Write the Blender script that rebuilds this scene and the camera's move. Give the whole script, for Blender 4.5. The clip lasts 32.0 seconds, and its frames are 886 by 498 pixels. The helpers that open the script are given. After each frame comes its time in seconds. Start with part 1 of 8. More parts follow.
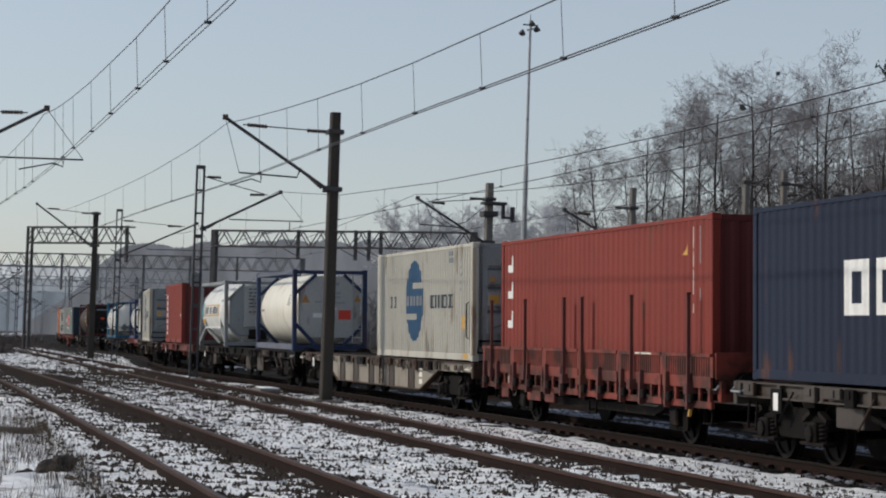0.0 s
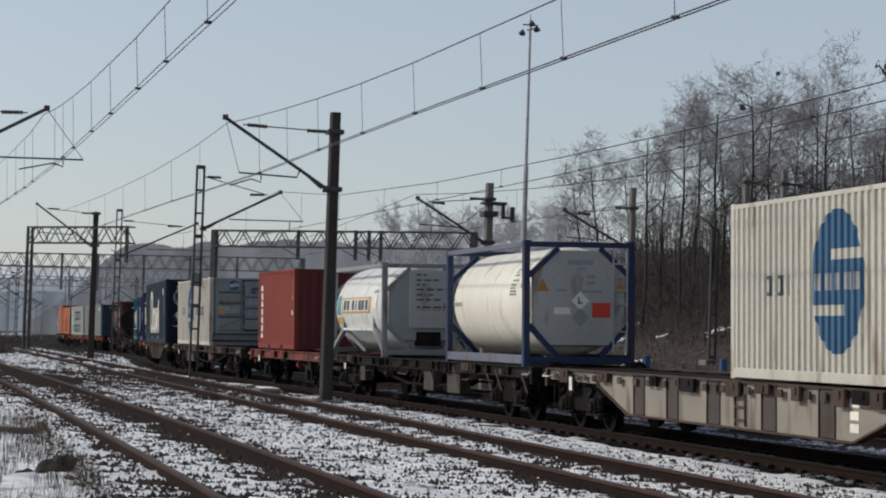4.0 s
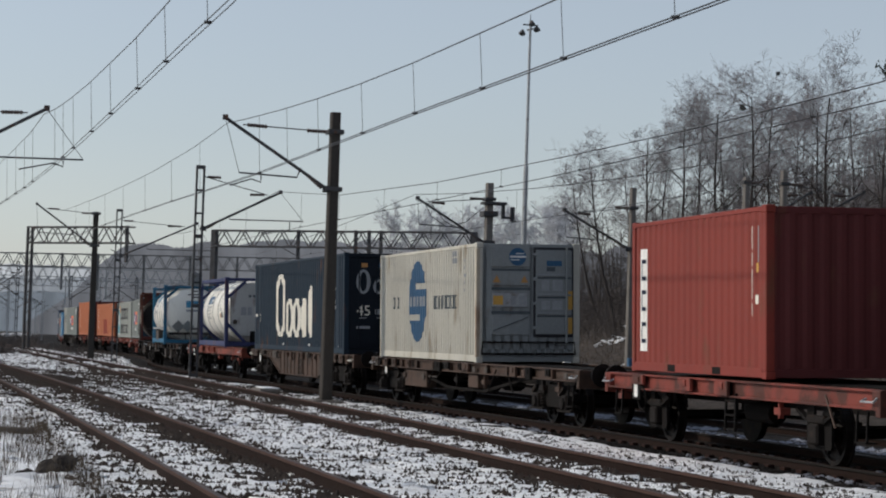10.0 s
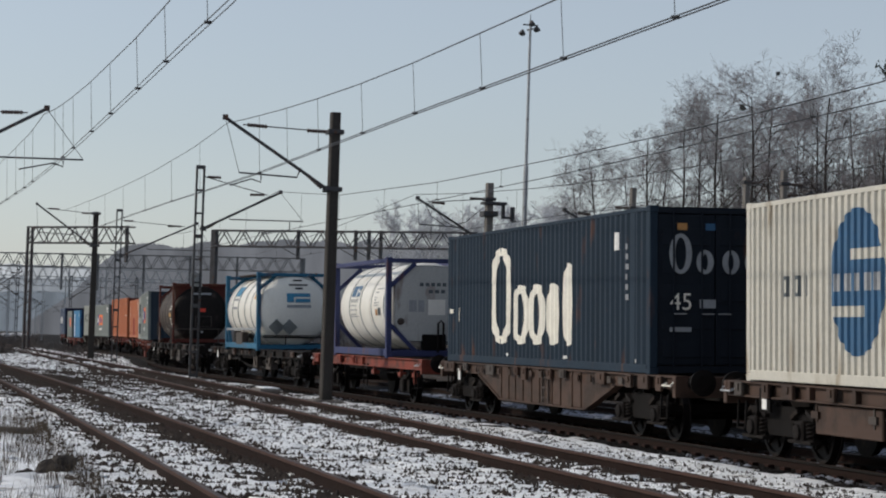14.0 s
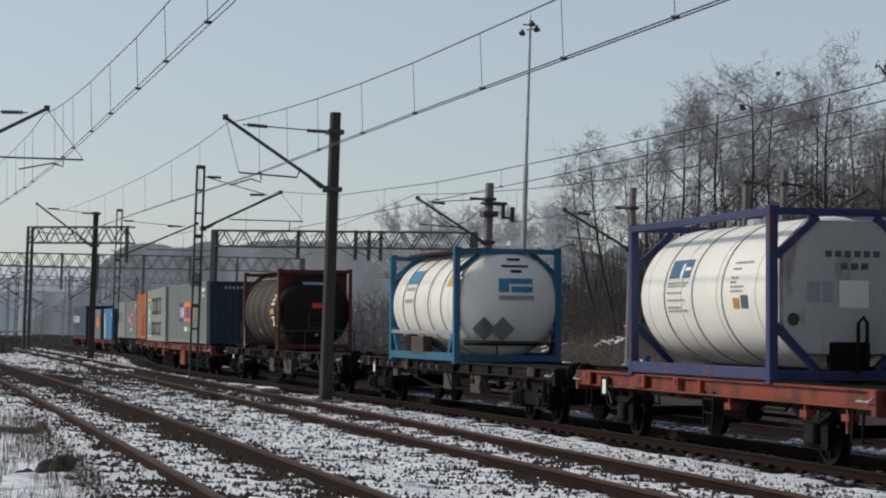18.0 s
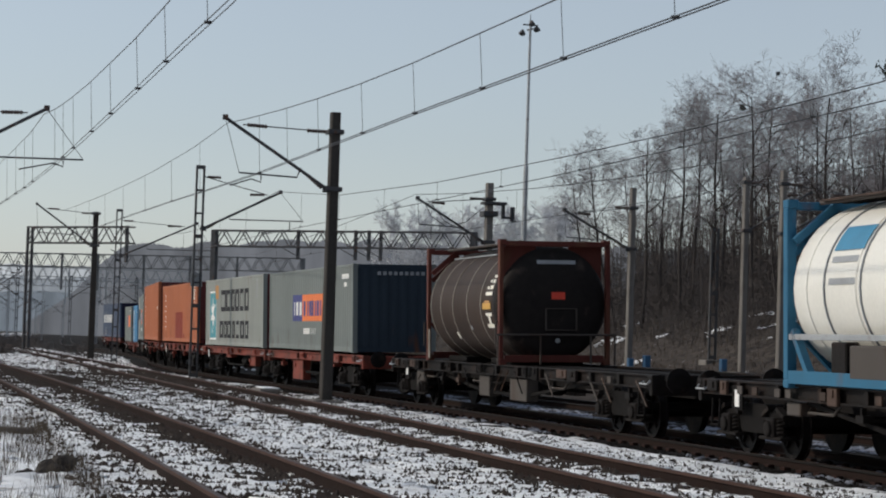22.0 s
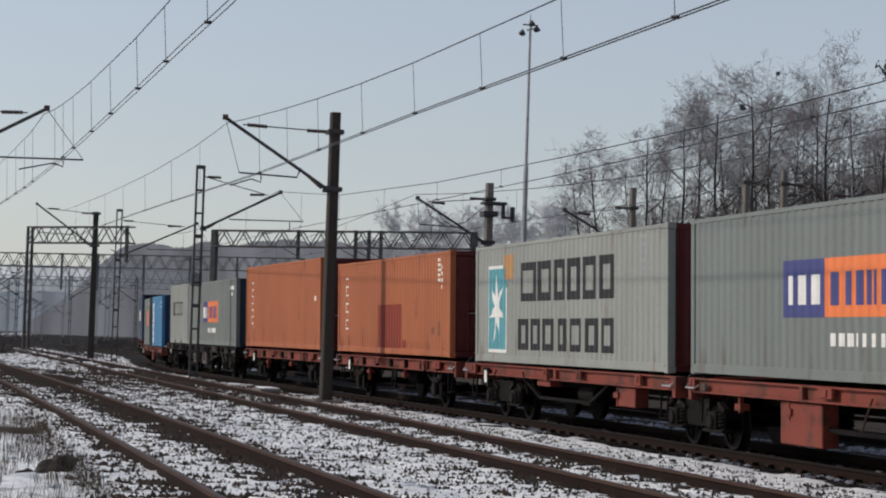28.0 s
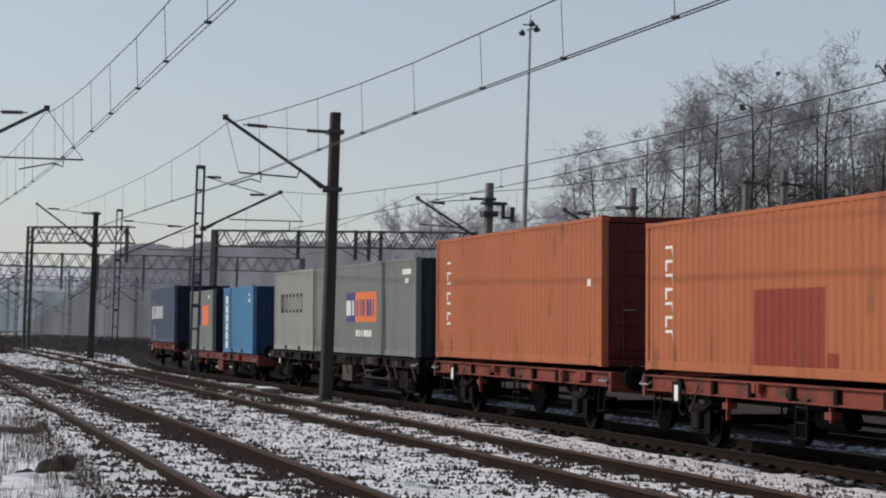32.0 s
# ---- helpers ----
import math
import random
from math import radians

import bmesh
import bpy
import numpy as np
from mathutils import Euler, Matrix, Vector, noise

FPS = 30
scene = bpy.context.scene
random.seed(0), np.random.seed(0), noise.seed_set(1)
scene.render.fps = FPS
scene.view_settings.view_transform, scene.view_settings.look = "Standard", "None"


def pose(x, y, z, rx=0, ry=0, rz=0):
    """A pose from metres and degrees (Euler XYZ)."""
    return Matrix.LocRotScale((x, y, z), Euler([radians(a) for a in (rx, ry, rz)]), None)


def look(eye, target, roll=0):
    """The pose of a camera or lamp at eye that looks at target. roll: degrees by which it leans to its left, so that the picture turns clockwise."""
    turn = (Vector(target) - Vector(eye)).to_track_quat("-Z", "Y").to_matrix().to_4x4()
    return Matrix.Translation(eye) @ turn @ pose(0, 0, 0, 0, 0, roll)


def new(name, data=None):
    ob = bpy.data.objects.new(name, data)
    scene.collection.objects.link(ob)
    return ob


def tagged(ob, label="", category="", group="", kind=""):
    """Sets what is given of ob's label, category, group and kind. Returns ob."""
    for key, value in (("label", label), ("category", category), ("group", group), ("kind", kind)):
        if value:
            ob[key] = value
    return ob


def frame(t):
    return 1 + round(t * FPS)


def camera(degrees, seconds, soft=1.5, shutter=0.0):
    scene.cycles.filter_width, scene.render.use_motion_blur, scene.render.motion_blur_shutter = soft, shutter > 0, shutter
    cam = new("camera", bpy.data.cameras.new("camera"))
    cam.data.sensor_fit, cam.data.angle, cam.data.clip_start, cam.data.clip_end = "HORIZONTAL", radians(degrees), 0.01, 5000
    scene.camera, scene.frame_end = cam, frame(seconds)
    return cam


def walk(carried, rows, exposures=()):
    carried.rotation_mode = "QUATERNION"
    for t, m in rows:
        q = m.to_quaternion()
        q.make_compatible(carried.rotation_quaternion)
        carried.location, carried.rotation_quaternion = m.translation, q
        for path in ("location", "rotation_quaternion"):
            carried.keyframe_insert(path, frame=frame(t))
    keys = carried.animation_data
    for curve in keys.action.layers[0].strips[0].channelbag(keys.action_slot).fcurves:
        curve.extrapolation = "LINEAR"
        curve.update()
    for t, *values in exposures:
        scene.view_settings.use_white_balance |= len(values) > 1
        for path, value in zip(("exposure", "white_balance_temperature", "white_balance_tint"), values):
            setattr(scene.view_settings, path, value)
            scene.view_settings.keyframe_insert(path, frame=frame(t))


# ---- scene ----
# ---- camera ----
cam = camera(23.665, 32.0, soft=2.0)
EYE = Vector((0.0, 0.0, 1.548))
YAW, PITCH = radians(79.70), radians(2.526)
AIM = EYE + 50 * Vector((-math.sin(YAW) * math.cos(PITCH), math.cos(YAW) * math.cos(PITCH), math.sin(PITCH)))
walk(cam, [(0.0, look(EYE, AIM, 1.859)), (32.0, look(EYE, AIM, 1.859))],
     exposures=[(0.0, 0.0, 6560, 11.5), (20.0, 0.0, 6560, 11), (25.0, 0.0, 6560, 9.5), (28.5, 0.0, 6650, 14), (32.0, 0.0, 6650, 14.5)])

# ---- sky and sun ----
SUN_EL, SUN_TO = 29.5, Vector((0.36, 0.93, 0.0)).normalized()     # the way the sunlight travels, on plan
world = bpy.data.worlds.new("sky")
scene.world = world
world.use_nodes = True
wn = world.node_tree.nodes
wl = world.node_tree.links
sky = wn.new("ShaderNodeTexSky")
sky.sky_type, sky.sun_disc = "NISHITA", False
sky.sun_elevation = radians(SUN_EL)
sky.sun_rotation = math.atan2(-SUN_TO.x, -SUN_TO.y)
sky.air_density, sky.dust_density, sky.ozone_density = 1.1, 0.7, 1.6
veil = wn.new("ShaderNodeMix")            # thin even haze over the clear sky
veil.data_type = "RGBA"
veil.inputs[0].default_value = 0.27
veil.inputs[7].default_value = (4.95, 5.55, 6.4, 1)
pale = wn.new("ShaderNodeHueSaturation")      # winter haze takes the colour out of the sky
pale.inputs["Saturation"].default_value = 0.62
wl.new(sky.outputs[0], pale.inputs["Color"])
cool = wn.new("ShaderNodeMix")
cool.data_type, cool.blend_type = "RGBA", "MULTIPLY"
cool.inputs[0].default_value = 1.0
cool.inputs[7].default_value = (0.955, 1.0, 1.05, 1)
wl.new(pale.outputs[0], cool.inputs[6])
wl.new(cool.outputs[2], veil.inputs[6])
wl.new(veil.outputs[2], wn["Background"].inputs[0])
wn["Background"].inputs[1].default_value = 0.107
sun_data = bpy.data.lights.new("sun", "SUN")
sun_data.energy, sun_data.angle, sun_data.color = 2.2, radians(1.0), (1.0, 0.93, 0.81)
sun = new("sun", sun_data)
sun.matrix_world = look(Vector((0, 0, 60)), Vector((0, 0, 60)) + SUN_TO * math.cos(radians(SUN_EL)) + Vector((0, 0, -math.sin(radians(SUN_EL)))))

# ---- materials ----
def mat(name, base, rough=0.7, metal=0.0, var=0.25, grain=18.0, broad=1.2, bump=0.15, dirt=None, dirt_amount=0.0, streak=1.0, bump_scale=None):
    """Plain surface with variation at two scales, relief, and patches of dirt or rust."""
    m = bpy.data.materials.new(name)
    m.use_nodes = True
    n, l = m.node_tree.nodes, m.node_tree.links
    b = n["Principled BSDF"]
    co = n.new("ShaderNodeTexCoord")
    mp = n.new("ShaderNodeMapping")
    mp.inputs["Scale"].default_value = (1.0, 1.0, 1.0 / streak)
    l.new(co.outputs["Object"], mp.inputs["Vector"])
    def noise_node(scale, detail, vec):
        t = n.new("ShaderNodeTexNoise")
        t.inputs["Scale"].default_value, t.inputs["Detail"].default_value = scale, detail
        l.new(vec, t.inputs["Vector"])
        return t
    fine, wide = noise_node(grain, 6, co.outputs["Object"]), noise_node(broad, 5, mp.outputs["Vector"])
    mix = n.new("ShaderNodeMix")
    mix.data_type = "FLOAT"
    mix.inputs[0].default_value = 0.55
    l.new(fine.outputs["Fac"], mix.inputs[2]); l.new(wide.outputs["Fac"], mix.inputs[3])
    ramp = n.new("ShaderNodeMapRange")
    ramp.inputs["From Min"].default_value, ramp.inputs["From Max"].default_value = 0.3, 0.7
    ramp.inputs["To Min"].default_value, ramp.inputs["To Max"].default_value = 1 - var, 1 + var
    l.new(mix.outputs[0], ramp.inputs["Value"])
    hsv = n.new("ShaderNodeHueSaturation")
    hsv.inputs["Color"].default_value = (*base, 1)
    l.new(ramp.outputs[0], hsv.inputs["Value"])
    out = hsv.outputs[0]
    if dirt:
        spot = noise_node(broad * 2.3, 8, mp.outputs["Vector"])
        sel = n.new("ShaderNodeMapRange")
        sel.inputs["From Min"].default_value, sel.inputs["From Max"].default_value = 0.64 - 0.3 * dirt_amount, 0.78 - 0.3 * dirt_amount
        sel.inputs["To Max"].default_value = 0.85
        l.new(spot.outputs["Fac"], sel.inputs["Value"])
        mx = n.new("ShaderNodeMix")
        mx.data_type = "RGBA"
        l.new(sel.outputs[0], mx.inputs[0]); l.new(out, mx.inputs[6])
        mx.inputs[7].default_value = (*dirt, 1)
        out = mx.outputs[2]
    l.new(out, b.inputs["Base Color"])
    rr = n.new("ShaderNodeMapRange")
    rr.inputs["To Min"].default_value, rr.inputs["To Max"].default_value = max(0.05, rough - 0.12), min(1, rough + 0.12)
    l.new(fine.outputs["Fac"], rr.inputs["Value"]); l.new(rr.outputs[0], b.inputs["Roughness"])
    b.inputs["Metallic"].default_value = metal
    b.inputs["Specular IOR Level"].default_value = 0.5 if rough < 0.6 else 0.25 if max(base) > 0.06 else 0.12
    if bump:
        bp = n.new("ShaderNodeBump")
        bp.inputs["Strength"].default_value, bp.inputs["Distance"].default_value = bump, 0.02
        l.new((noise_node(bump_scale, 8, co.outputs["Object"]) if bump_scale else fine).outputs["Fac"], bp.inputs["Height"])
        l.new(bp.outputs[0], b.inputs["Normal"])
    return m

RUST = (0.13, 0.055, 0.03)
M = dict(
    # rail by the train: oil and shade together in one near-black colour
    rail_shaded=mat("black_rail_with_shade", (0.011, 0.009, 0.008), 0.75, 0.0, 0.35, 25, 2, 0.3),
    slate_bar=mat("slate_grey_lettering", (0.085, 0.10, 0.11), 0.65, 0, 0.2, 20, 3, 0),
    # railside lit and railweb shaded by colour, beside the plain rail
    railside=mat("brown_railhead_side_lit", (0.058, 0.032, 0.025), 0.75, 0.0, 0.3, 25, 2, 0.2),
    railweb=mat("rail_web_shaded", (0.017, 0.0092, 0.0072), 0.95, 0.0, 0.35, 25, 2, 0.3),
    rail=mat("rusty_rail", (0.028, 0.0135, 0.0105), 0.9, 0.0, 0.35, 25, 2, 0.3, (0.02, 0.013, 0.011), 0.3),
    railhead=mat("worn_rail_head", (0.07, 0.045, 0.037), 0.6, 0.2, 0.25, 30, 1, 0.05, (0.03, 0.017, 0.012), 0.4),
    sleeper=mat("old_concrete_sleeper", (0.10, 0.088, 0.078), 0.9, 0, 0.3, 30, 2, 0.4, (0.07, 0.05, 0.04), 0.4),
    stone=mat("brown_ballast_stone", (0.047, 0.038, 0.033), 0.92, 0, 0.5, 9, 0.7, 0.5, (0.06, 0.045, 0.036), 0.3),
    # stones and sleepers under the train, blackened for oil and shade
    shaded=mat("oily_stone_with_shade", (0.013, 0.011, 0.010), 0.85, 0, 0.45, 9, 0.7, 0.5),
    snow=mat("old_snow", (0.88, 0.895, 0.91), 0.75, 0, 0.1, 14, 1.0, 0.4, (0.42, 0.39, 0.36), 0.22),
    # snow under the train: dirt, with the train's shade put into the colour
    shade_snow=mat("soiled_snow_with_shade", (0.24, 0.255, 0.30), 0.8, 0, 0.35, 10, 1.0, 0.4, (0.06, 0.055, 0.055), 0.3),
    concrete=mat("weathered_concrete", (0.18, 0.165, 0.15), 0.9, 0, 0.25, 22, 1.3, 0.3, (0.10, 0.09, 0.08), 0.4, 4),
    concrete_dark=mat("dark_weathered_mast", (0.058, 0.052, 0.047), 0.9, 0, 0.3, 22, 1.3, 0.3, (0.05, 0.045, 0.04), 0.4, 4),
    steel=mat("dark_painted_steel", (0.075, 0.075, 0.078), 0.65, 0.2, 0.3, 25, 2, 0.1, RUST, 0.2),
    wire=mat("copper_wire", (0.06, 0.06, 0.062), 0.5, 0.5, 0.1, 5, 1, 0),
    insulator=mat("brown_insulator", (0.07, 0.045, 0.035), 0.3, 0, 0.2, 20, 2, 0),
    # steel of a far portal, paled in its colour for haze
    haze_steel=mat("grey_steel_paled_for_haze", (0.15, 0.155, 0.16), 0.8, 0, 0.25, 20, 2, 0.05, (0.11, 0.1, 0.09), 0.3),
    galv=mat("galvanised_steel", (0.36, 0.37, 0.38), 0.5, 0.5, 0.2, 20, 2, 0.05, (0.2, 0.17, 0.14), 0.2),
    white_bar=mat("white_lettering", (0.78, 0.77, 0.73), 0.6, 0, 0.12, 20, 3, 0),
    cream_bar=mat("cream_lettering", (0.80, 0.76, 0.66), 0.6, 0, 0.12, 20, 3, 0),
    black_bar=mat("black_lettering", (0.035, 0.035, 0.04), 0.6, 0, 0.2, 20, 3, 0),
    grey_bar=mat("grey_lettering", (0.30, 0.31, 0.32), 0.6, 0, 0.2, 20, 3, 0),
    logo_blue=mat("blue_logo_paint", (0.025, 0.095, 0.19), 0.55, 0, 0.15, 20, 3, 0),
    logo_navy=mat("navy_logo_paint", (0.035, 0.045, 0.19), 0.55, 0, 0.15, 20, 3, 0),
    logo_cyan=mat("pale_blue_logo_paint", (0.07, 0.30, 0.35), 0.55, 0, 0.15, 20, 3, 0),
    logo_sky=mat("bright_blue_logo_paint", (0.03, 0.20, 0.34), 0.55, 0, 0.15, 20, 3, 0),
    logo_orange=mat("orange_logo_paint", (0.80, 0.19, 0.045), 0.55, 0, 0.12, 20, 3, 0),
    logo_yellow=mat("yellow_ochre_paint", (0.58, 0.32, 0.06), 0.55, 0, 0.15, 20, 3, 0),
    logo_tan=mat("tan_logo_paint", (0.45, 0.22, 0.07), 0.55, 0, 0.15, 20, 3, 0),
    logo_red=mat("red_orange_placard", (0.70, 0.06, 0.03), 0.55, 0, 0.12, 20, 3, 0),
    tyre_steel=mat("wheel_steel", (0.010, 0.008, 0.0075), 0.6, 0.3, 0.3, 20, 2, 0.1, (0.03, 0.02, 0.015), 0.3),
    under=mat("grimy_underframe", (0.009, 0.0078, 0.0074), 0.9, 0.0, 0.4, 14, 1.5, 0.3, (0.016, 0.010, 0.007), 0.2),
)

# ---- the line of the tracks on plan ----
KS = np.array([-300.0, -250.0, -222.0, -200.0, -180.0, -160.0, -140.0, -120.0, -100.0, -80.0, -60.0, -40.0, -20.0, 0.0])
KV = np.array([0.409, -0.046, 1.13, 2.341, 0.804, -2.795, -3.969, 1.884, 4.03, 0.936, -0.89, -0.949, -2.041, -2.041]) * 1e-3
LINE_S = np.arange(-700.0, 261.0, 1.0)
_k = np.interp(LINE_S, KS, KV)
_k[LINE_S > 5] = 0
_k[LINE_S < -300] = 0.0
_th = np.concatenate([[0], np.cumsum((_k[1:] + _k[:-1]) / 2)])
_th -= _th[700]
_x = np.concatenate([[0], np.cumsum((np.cos(_th[1:]) + np.cos(_th[:-1])) / 2)])
_y = np.concatenate([[0], np.cumsum((np.sin(_th[1:]) + np.sin(_th[:-1])) / 2)])
LINE = (_x - _x[700], _y - _y[700] + 12.516, _th)

def on_line(s, lat=0.0):
    """Place on plan and heading at s metres along the train's track, lat metres to its far side."""
    x, y, th = (np.interp(s, LINE_S, a) for a in LINE)
    return x - np.sin(th) * lat, y + np.cos(th) * lat, th

def to_line(X, Y):
    """s and lat of places on plan (arrays)."""
    X, Y = np.ravel(X), np.ravel(Y)
    s, lat = np.empty(len(X)), np.empty(len(X))
    for i in range(0, len(X), 4000):
        x, y = X[i:i + 4000], Y[i:i + 4000]
        j = np.argmin((x[:, None] - LINE[0][None]) ** 2 + (y[:, None] - LINE[1][None]) ** 2, 1)
        dx, dy, th = x - LINE[0][j], y - LINE[1][j], LINE[2][j]
        s[i:i + 4000] = LINE_S[j] + dx * np.cos(th) + dy * np.sin(th)
        lat[i:i + 4000] = -dx * np.sin(th) + dy * np.cos(th)
    return s, lat

CANT = 1.547
TRACKS = dict(a=(-10.1, 0.22), b=(-5.13, 0.15), c=(0.0, 0.0), d=(5.0, 0.0))      # offset, rail height
_u = np.arange(-420.0, 61.0, 2.0)
def _lane(c0, c1, c2, x0, head):
    """A track's line on plan as s and lat: a gentle curve up to x0 and straight beyond."""
    q = np.maximum(_u, x0) / 100
    y = c0 + c1 * q + c2 * q * q + np.minimum(0, _u - x0) * head
    s, lat = to_line(_u, y)
    o = np.argsort(s)
    return s[o], lat[o]
LANES = dict(a=_lane(3.23, 5.81, -1.785, -86.0, 0.0888), b=_lane(7.84, 6.02, -0.42, -400.0, 0.0))

def track_lat(name, s):
    return np.interp(s, *LANES[name]) if name in LANES else TRACKS[name][0] + 0.0 * np.asarray(s, float)

def on_track(name, s, off=0.0):
    """Place on plan and heading of a track, off metres to its far side."""
    x, y, _ = on_line(s, track_lat(name, s))
    x0, y0, _ = on_line(s - 0.5, track_lat(name, s - 0.5))
    x1, y1, _ = on_line(s + 0.5, track_lat(name, s + 0.5))
    th = np.arctan2(y1 - y0, x1 - x0)
    return x - np.sin(th) * off, y + np.cos(th) * off, th

def zone(s, lat):
    """lat with the two open tracks set back to their usual offsets."""
    a, b = track_lat("a", s), track_lat("b", s)
    far = np.where(lat > b, lat * 5.13 / np.maximum(0.5, -b), -5.13 + (lat - b) * 4.97 / np.maximum(0.5, b - a))
    return np.where(lat < a, -10.1 + (lat - a), np.where(lat < 0, far, lat))

# ---- small builders ----
def part(name, bm, material, parent, label="", smooth=False):
    me = bpy.data.meshes.new(name)
    bm.to_mesh(me)
    bm.free()
    me.materials.append(material)
    if smooth:
        me.polygons.foreach_set("use_smooth", [True] * len(me.polygons))
    ob = new(name, me)
    ob.parent = parent
    if label:
        ob["label"] = label
    return ob

def share(ob, name, m, parent=None):
    """Another object on the same mesh."""
    o = new(name, ob.data)
    o.parent = parent if parent else ob.parent
    o.matrix_basis = m
    return o

def thing(name, label, category, m=None, group="", kind=""):
    e = new(name)
    e.empty_display_size = 0.3
    if m is not None:
        e.matrix_basis = m
    return tagged(e, label, category, group, kind)

def box(bm, x0, x1, y0, y1, z0, z1, bevel=0.0):
    v = [bm.verts.new((x, y, z)) for x in (x0, x1) for y in (y0, y1) for z in (z0, z1)]
    for f in ((0, 1, 3, 2), (4, 6, 7, 5), (0, 4, 5, 1), (2, 3, 7, 6), (0, 2, 6, 4), (1, 5, 7, 3)):
        bm.faces.new([v[i] for i in f])
    if bevel:
        es = list({e for q in v for e in q.link_edges})
        bmesh.ops.bevel(bm, geom=es, offset=bevel, segments=1, affect="EDGES")
    return bm

def bar(bm, a, b, w, h=None, up=(0, 0, 1)):
    """A square bar from a to b."""
    a, b = Vector(a), Vector(b)
    d = (b - a).normalized()
    u = Vector(up)
    if abs(d.dot(u)) > 0.98:
        u = Vector((1, 0, 0))
    r = d.cross(u).normalized()
    u = r.cross(d)
    h = h or w
    v = [bm.verts.new(p + r * (sx * w / 2) + u * (sy * h / 2)) for p in (a, b) for sx, sy in ((-1, -1), (1, -1), (1, 1), (-1, 1))]
    for f in ((0, 3, 2, 1), (4, 5, 6, 7), (0, 1, 5, 4), (1, 2, 6, 5), (2, 3, 7, 6), (3, 0, 4, 7)):
        bm.faces.new([v[i] for i in f])
    return bm

def tube(bm, pts, radii, n=6, cap=True):
    """A round tube through points."""
    rings = []
    for i, p in enumerate(pts):
        p = Vector(p)
        a, b = Vector(pts[max(0, i - 1)]), Vector(pts[min(len(pts) - 1, i + 1)])
        d = (b - a).normalized()
        u = Vector((0, 0, 1)) if abs(d.z) < 0.9 else Vector((1, 0, 0))
        r = d.cross(u).normalized()
        u = r.cross(d)
        rad = radii[i] if isinstance(radii, (list, tuple)) else radii
        rings.append([bm.verts.new(p + (r * math.cos(2 * math.pi * k / n) + u * math.sin(2 * math.pi * k / n)) * rad) for k in range(n)])
    for q, w in zip(rings, rings[1:]):
        for k in range(n):
            bm.faces.new((q[k], q[(k + 1) % n], w[(k + 1) % n], w[k]))
    if cap:
        bm.faces.new(rings[0][::-1])
        bm.faces.new(rings[-1])
    return bm

def lathe(bm, profile, axis="x", n=28, centre=(0, 0, 0)):
    """Turned form: profile of (along, radius)."""
    c = Vector(centre)
    rings = []
    for a, r in profile:
        ring = []
        for k in range(n):
            t = 2 * math.pi * k / n
            q = (a, r * math.cos(t), r * math.sin(t)) if axis == "x" else (r * math.sin(t), a, r * math.cos(t)) if axis == "y" else (r * math.cos(t), r * math.sin(t), a)
            ring.append(bm.verts.new(c + Vector(q)))
        rings.append(ring)
    for q, w in zip(rings, rings[1:]):
        for k in range(n):
            bm.faces.new((q[k], q[(k + 1) % n], w[(k + 1) % n], w[k]))
    bm.faces.new(rings[0][::-1])
    bm.faces.new(rings[-1])
    bmesh.ops.recalc_face_normals(bm, faces=bm.faces)
    return bm

def B():
    return bmesh.new()

# ---- ground: one sheet, with the track beds, the verge and the bank ----
def smooth01(x):
    x = np.clip(x, 0, 1)
    return x * x * (3 - 2 * x)

def ground_z(s, lat):
    lat = zone(s, lat)
    z = np.interp(lat, [-40, -14, -12.4, -11.6, -8.6, -7.9, -6.6, -3.8, -3.3, -2.2, -1.6, 0, 5, 8, 13, 17, 60], [-0.1, 0.02, 0.08, 0.055, 0.05, -0.02, -0.02, -0.02, -0.14, -0.2, -0.2, -0.18, -0.2, -0.25, 0.5, 0.7, 0.7])
    fade = smooth01((s + 200) / 60) * smooth01((60 - s) / 60)
    bank = smooth01((lat - 17.0) / 7.0) * 2.0 + smooth01((lat - 22.0) / 12.0) * 2.6 + smooth01((lat - 30.0) / 9.0) * 0.8 * smooth01((s + 150) / 30.0)
    return np.where(lat > 8, -0.25 + (z + 0.25) * fade, z) + bank * fade

def steps(*runs):
    out = []
    for a, b, d in runs:
        out += list(np.arange(a, b, d))
    return np.array(out + [runs[-1][1]])
gx = steps((-3600, -1000, 400), (-1000, -400, 60), (-400, -170, 6), (-170, 20, 1.0), (20, 120, 10), (120, 1500, 200))
gy = steps((-1500, -200, 200), (-200, -20, 20), (-20, -2, 3), (-2, 16, 0.5), (16, 60, 1.5), (60, 240, 12), (240, 3000, 400))
GX, GY = np.meshgrid(gx, gy, indexing="ij")
gs, gl = to_line(GX, GY)
gz = ground_z(gs, gl)
rng = np.random.default_rng(5)
gz = gz + rng.normal(0, 0.012, len(gz))
nx, ny = len(gx), len(gy)
idx = np.arange(nx * ny).reshape(nx, ny)
faces = np.stack([idx[:-1, :-1], idx[1:, :-1], idx[1:, 1:], idx[:-1, 1:]], -1).reshape(-1, 4)
me = bpy.data.meshes.new("ground")
me.from_pydata(np.stack([GX.ravel(), GY.ravel(), gz], 1).tolist(), [], faces.tolist())
at_ = me.attributes.new("lat", "FLOAT", "POINT")
at_.data.foreach_set("value", np.clip(zone(gs, gl), -200, 200).astype(np.float32))

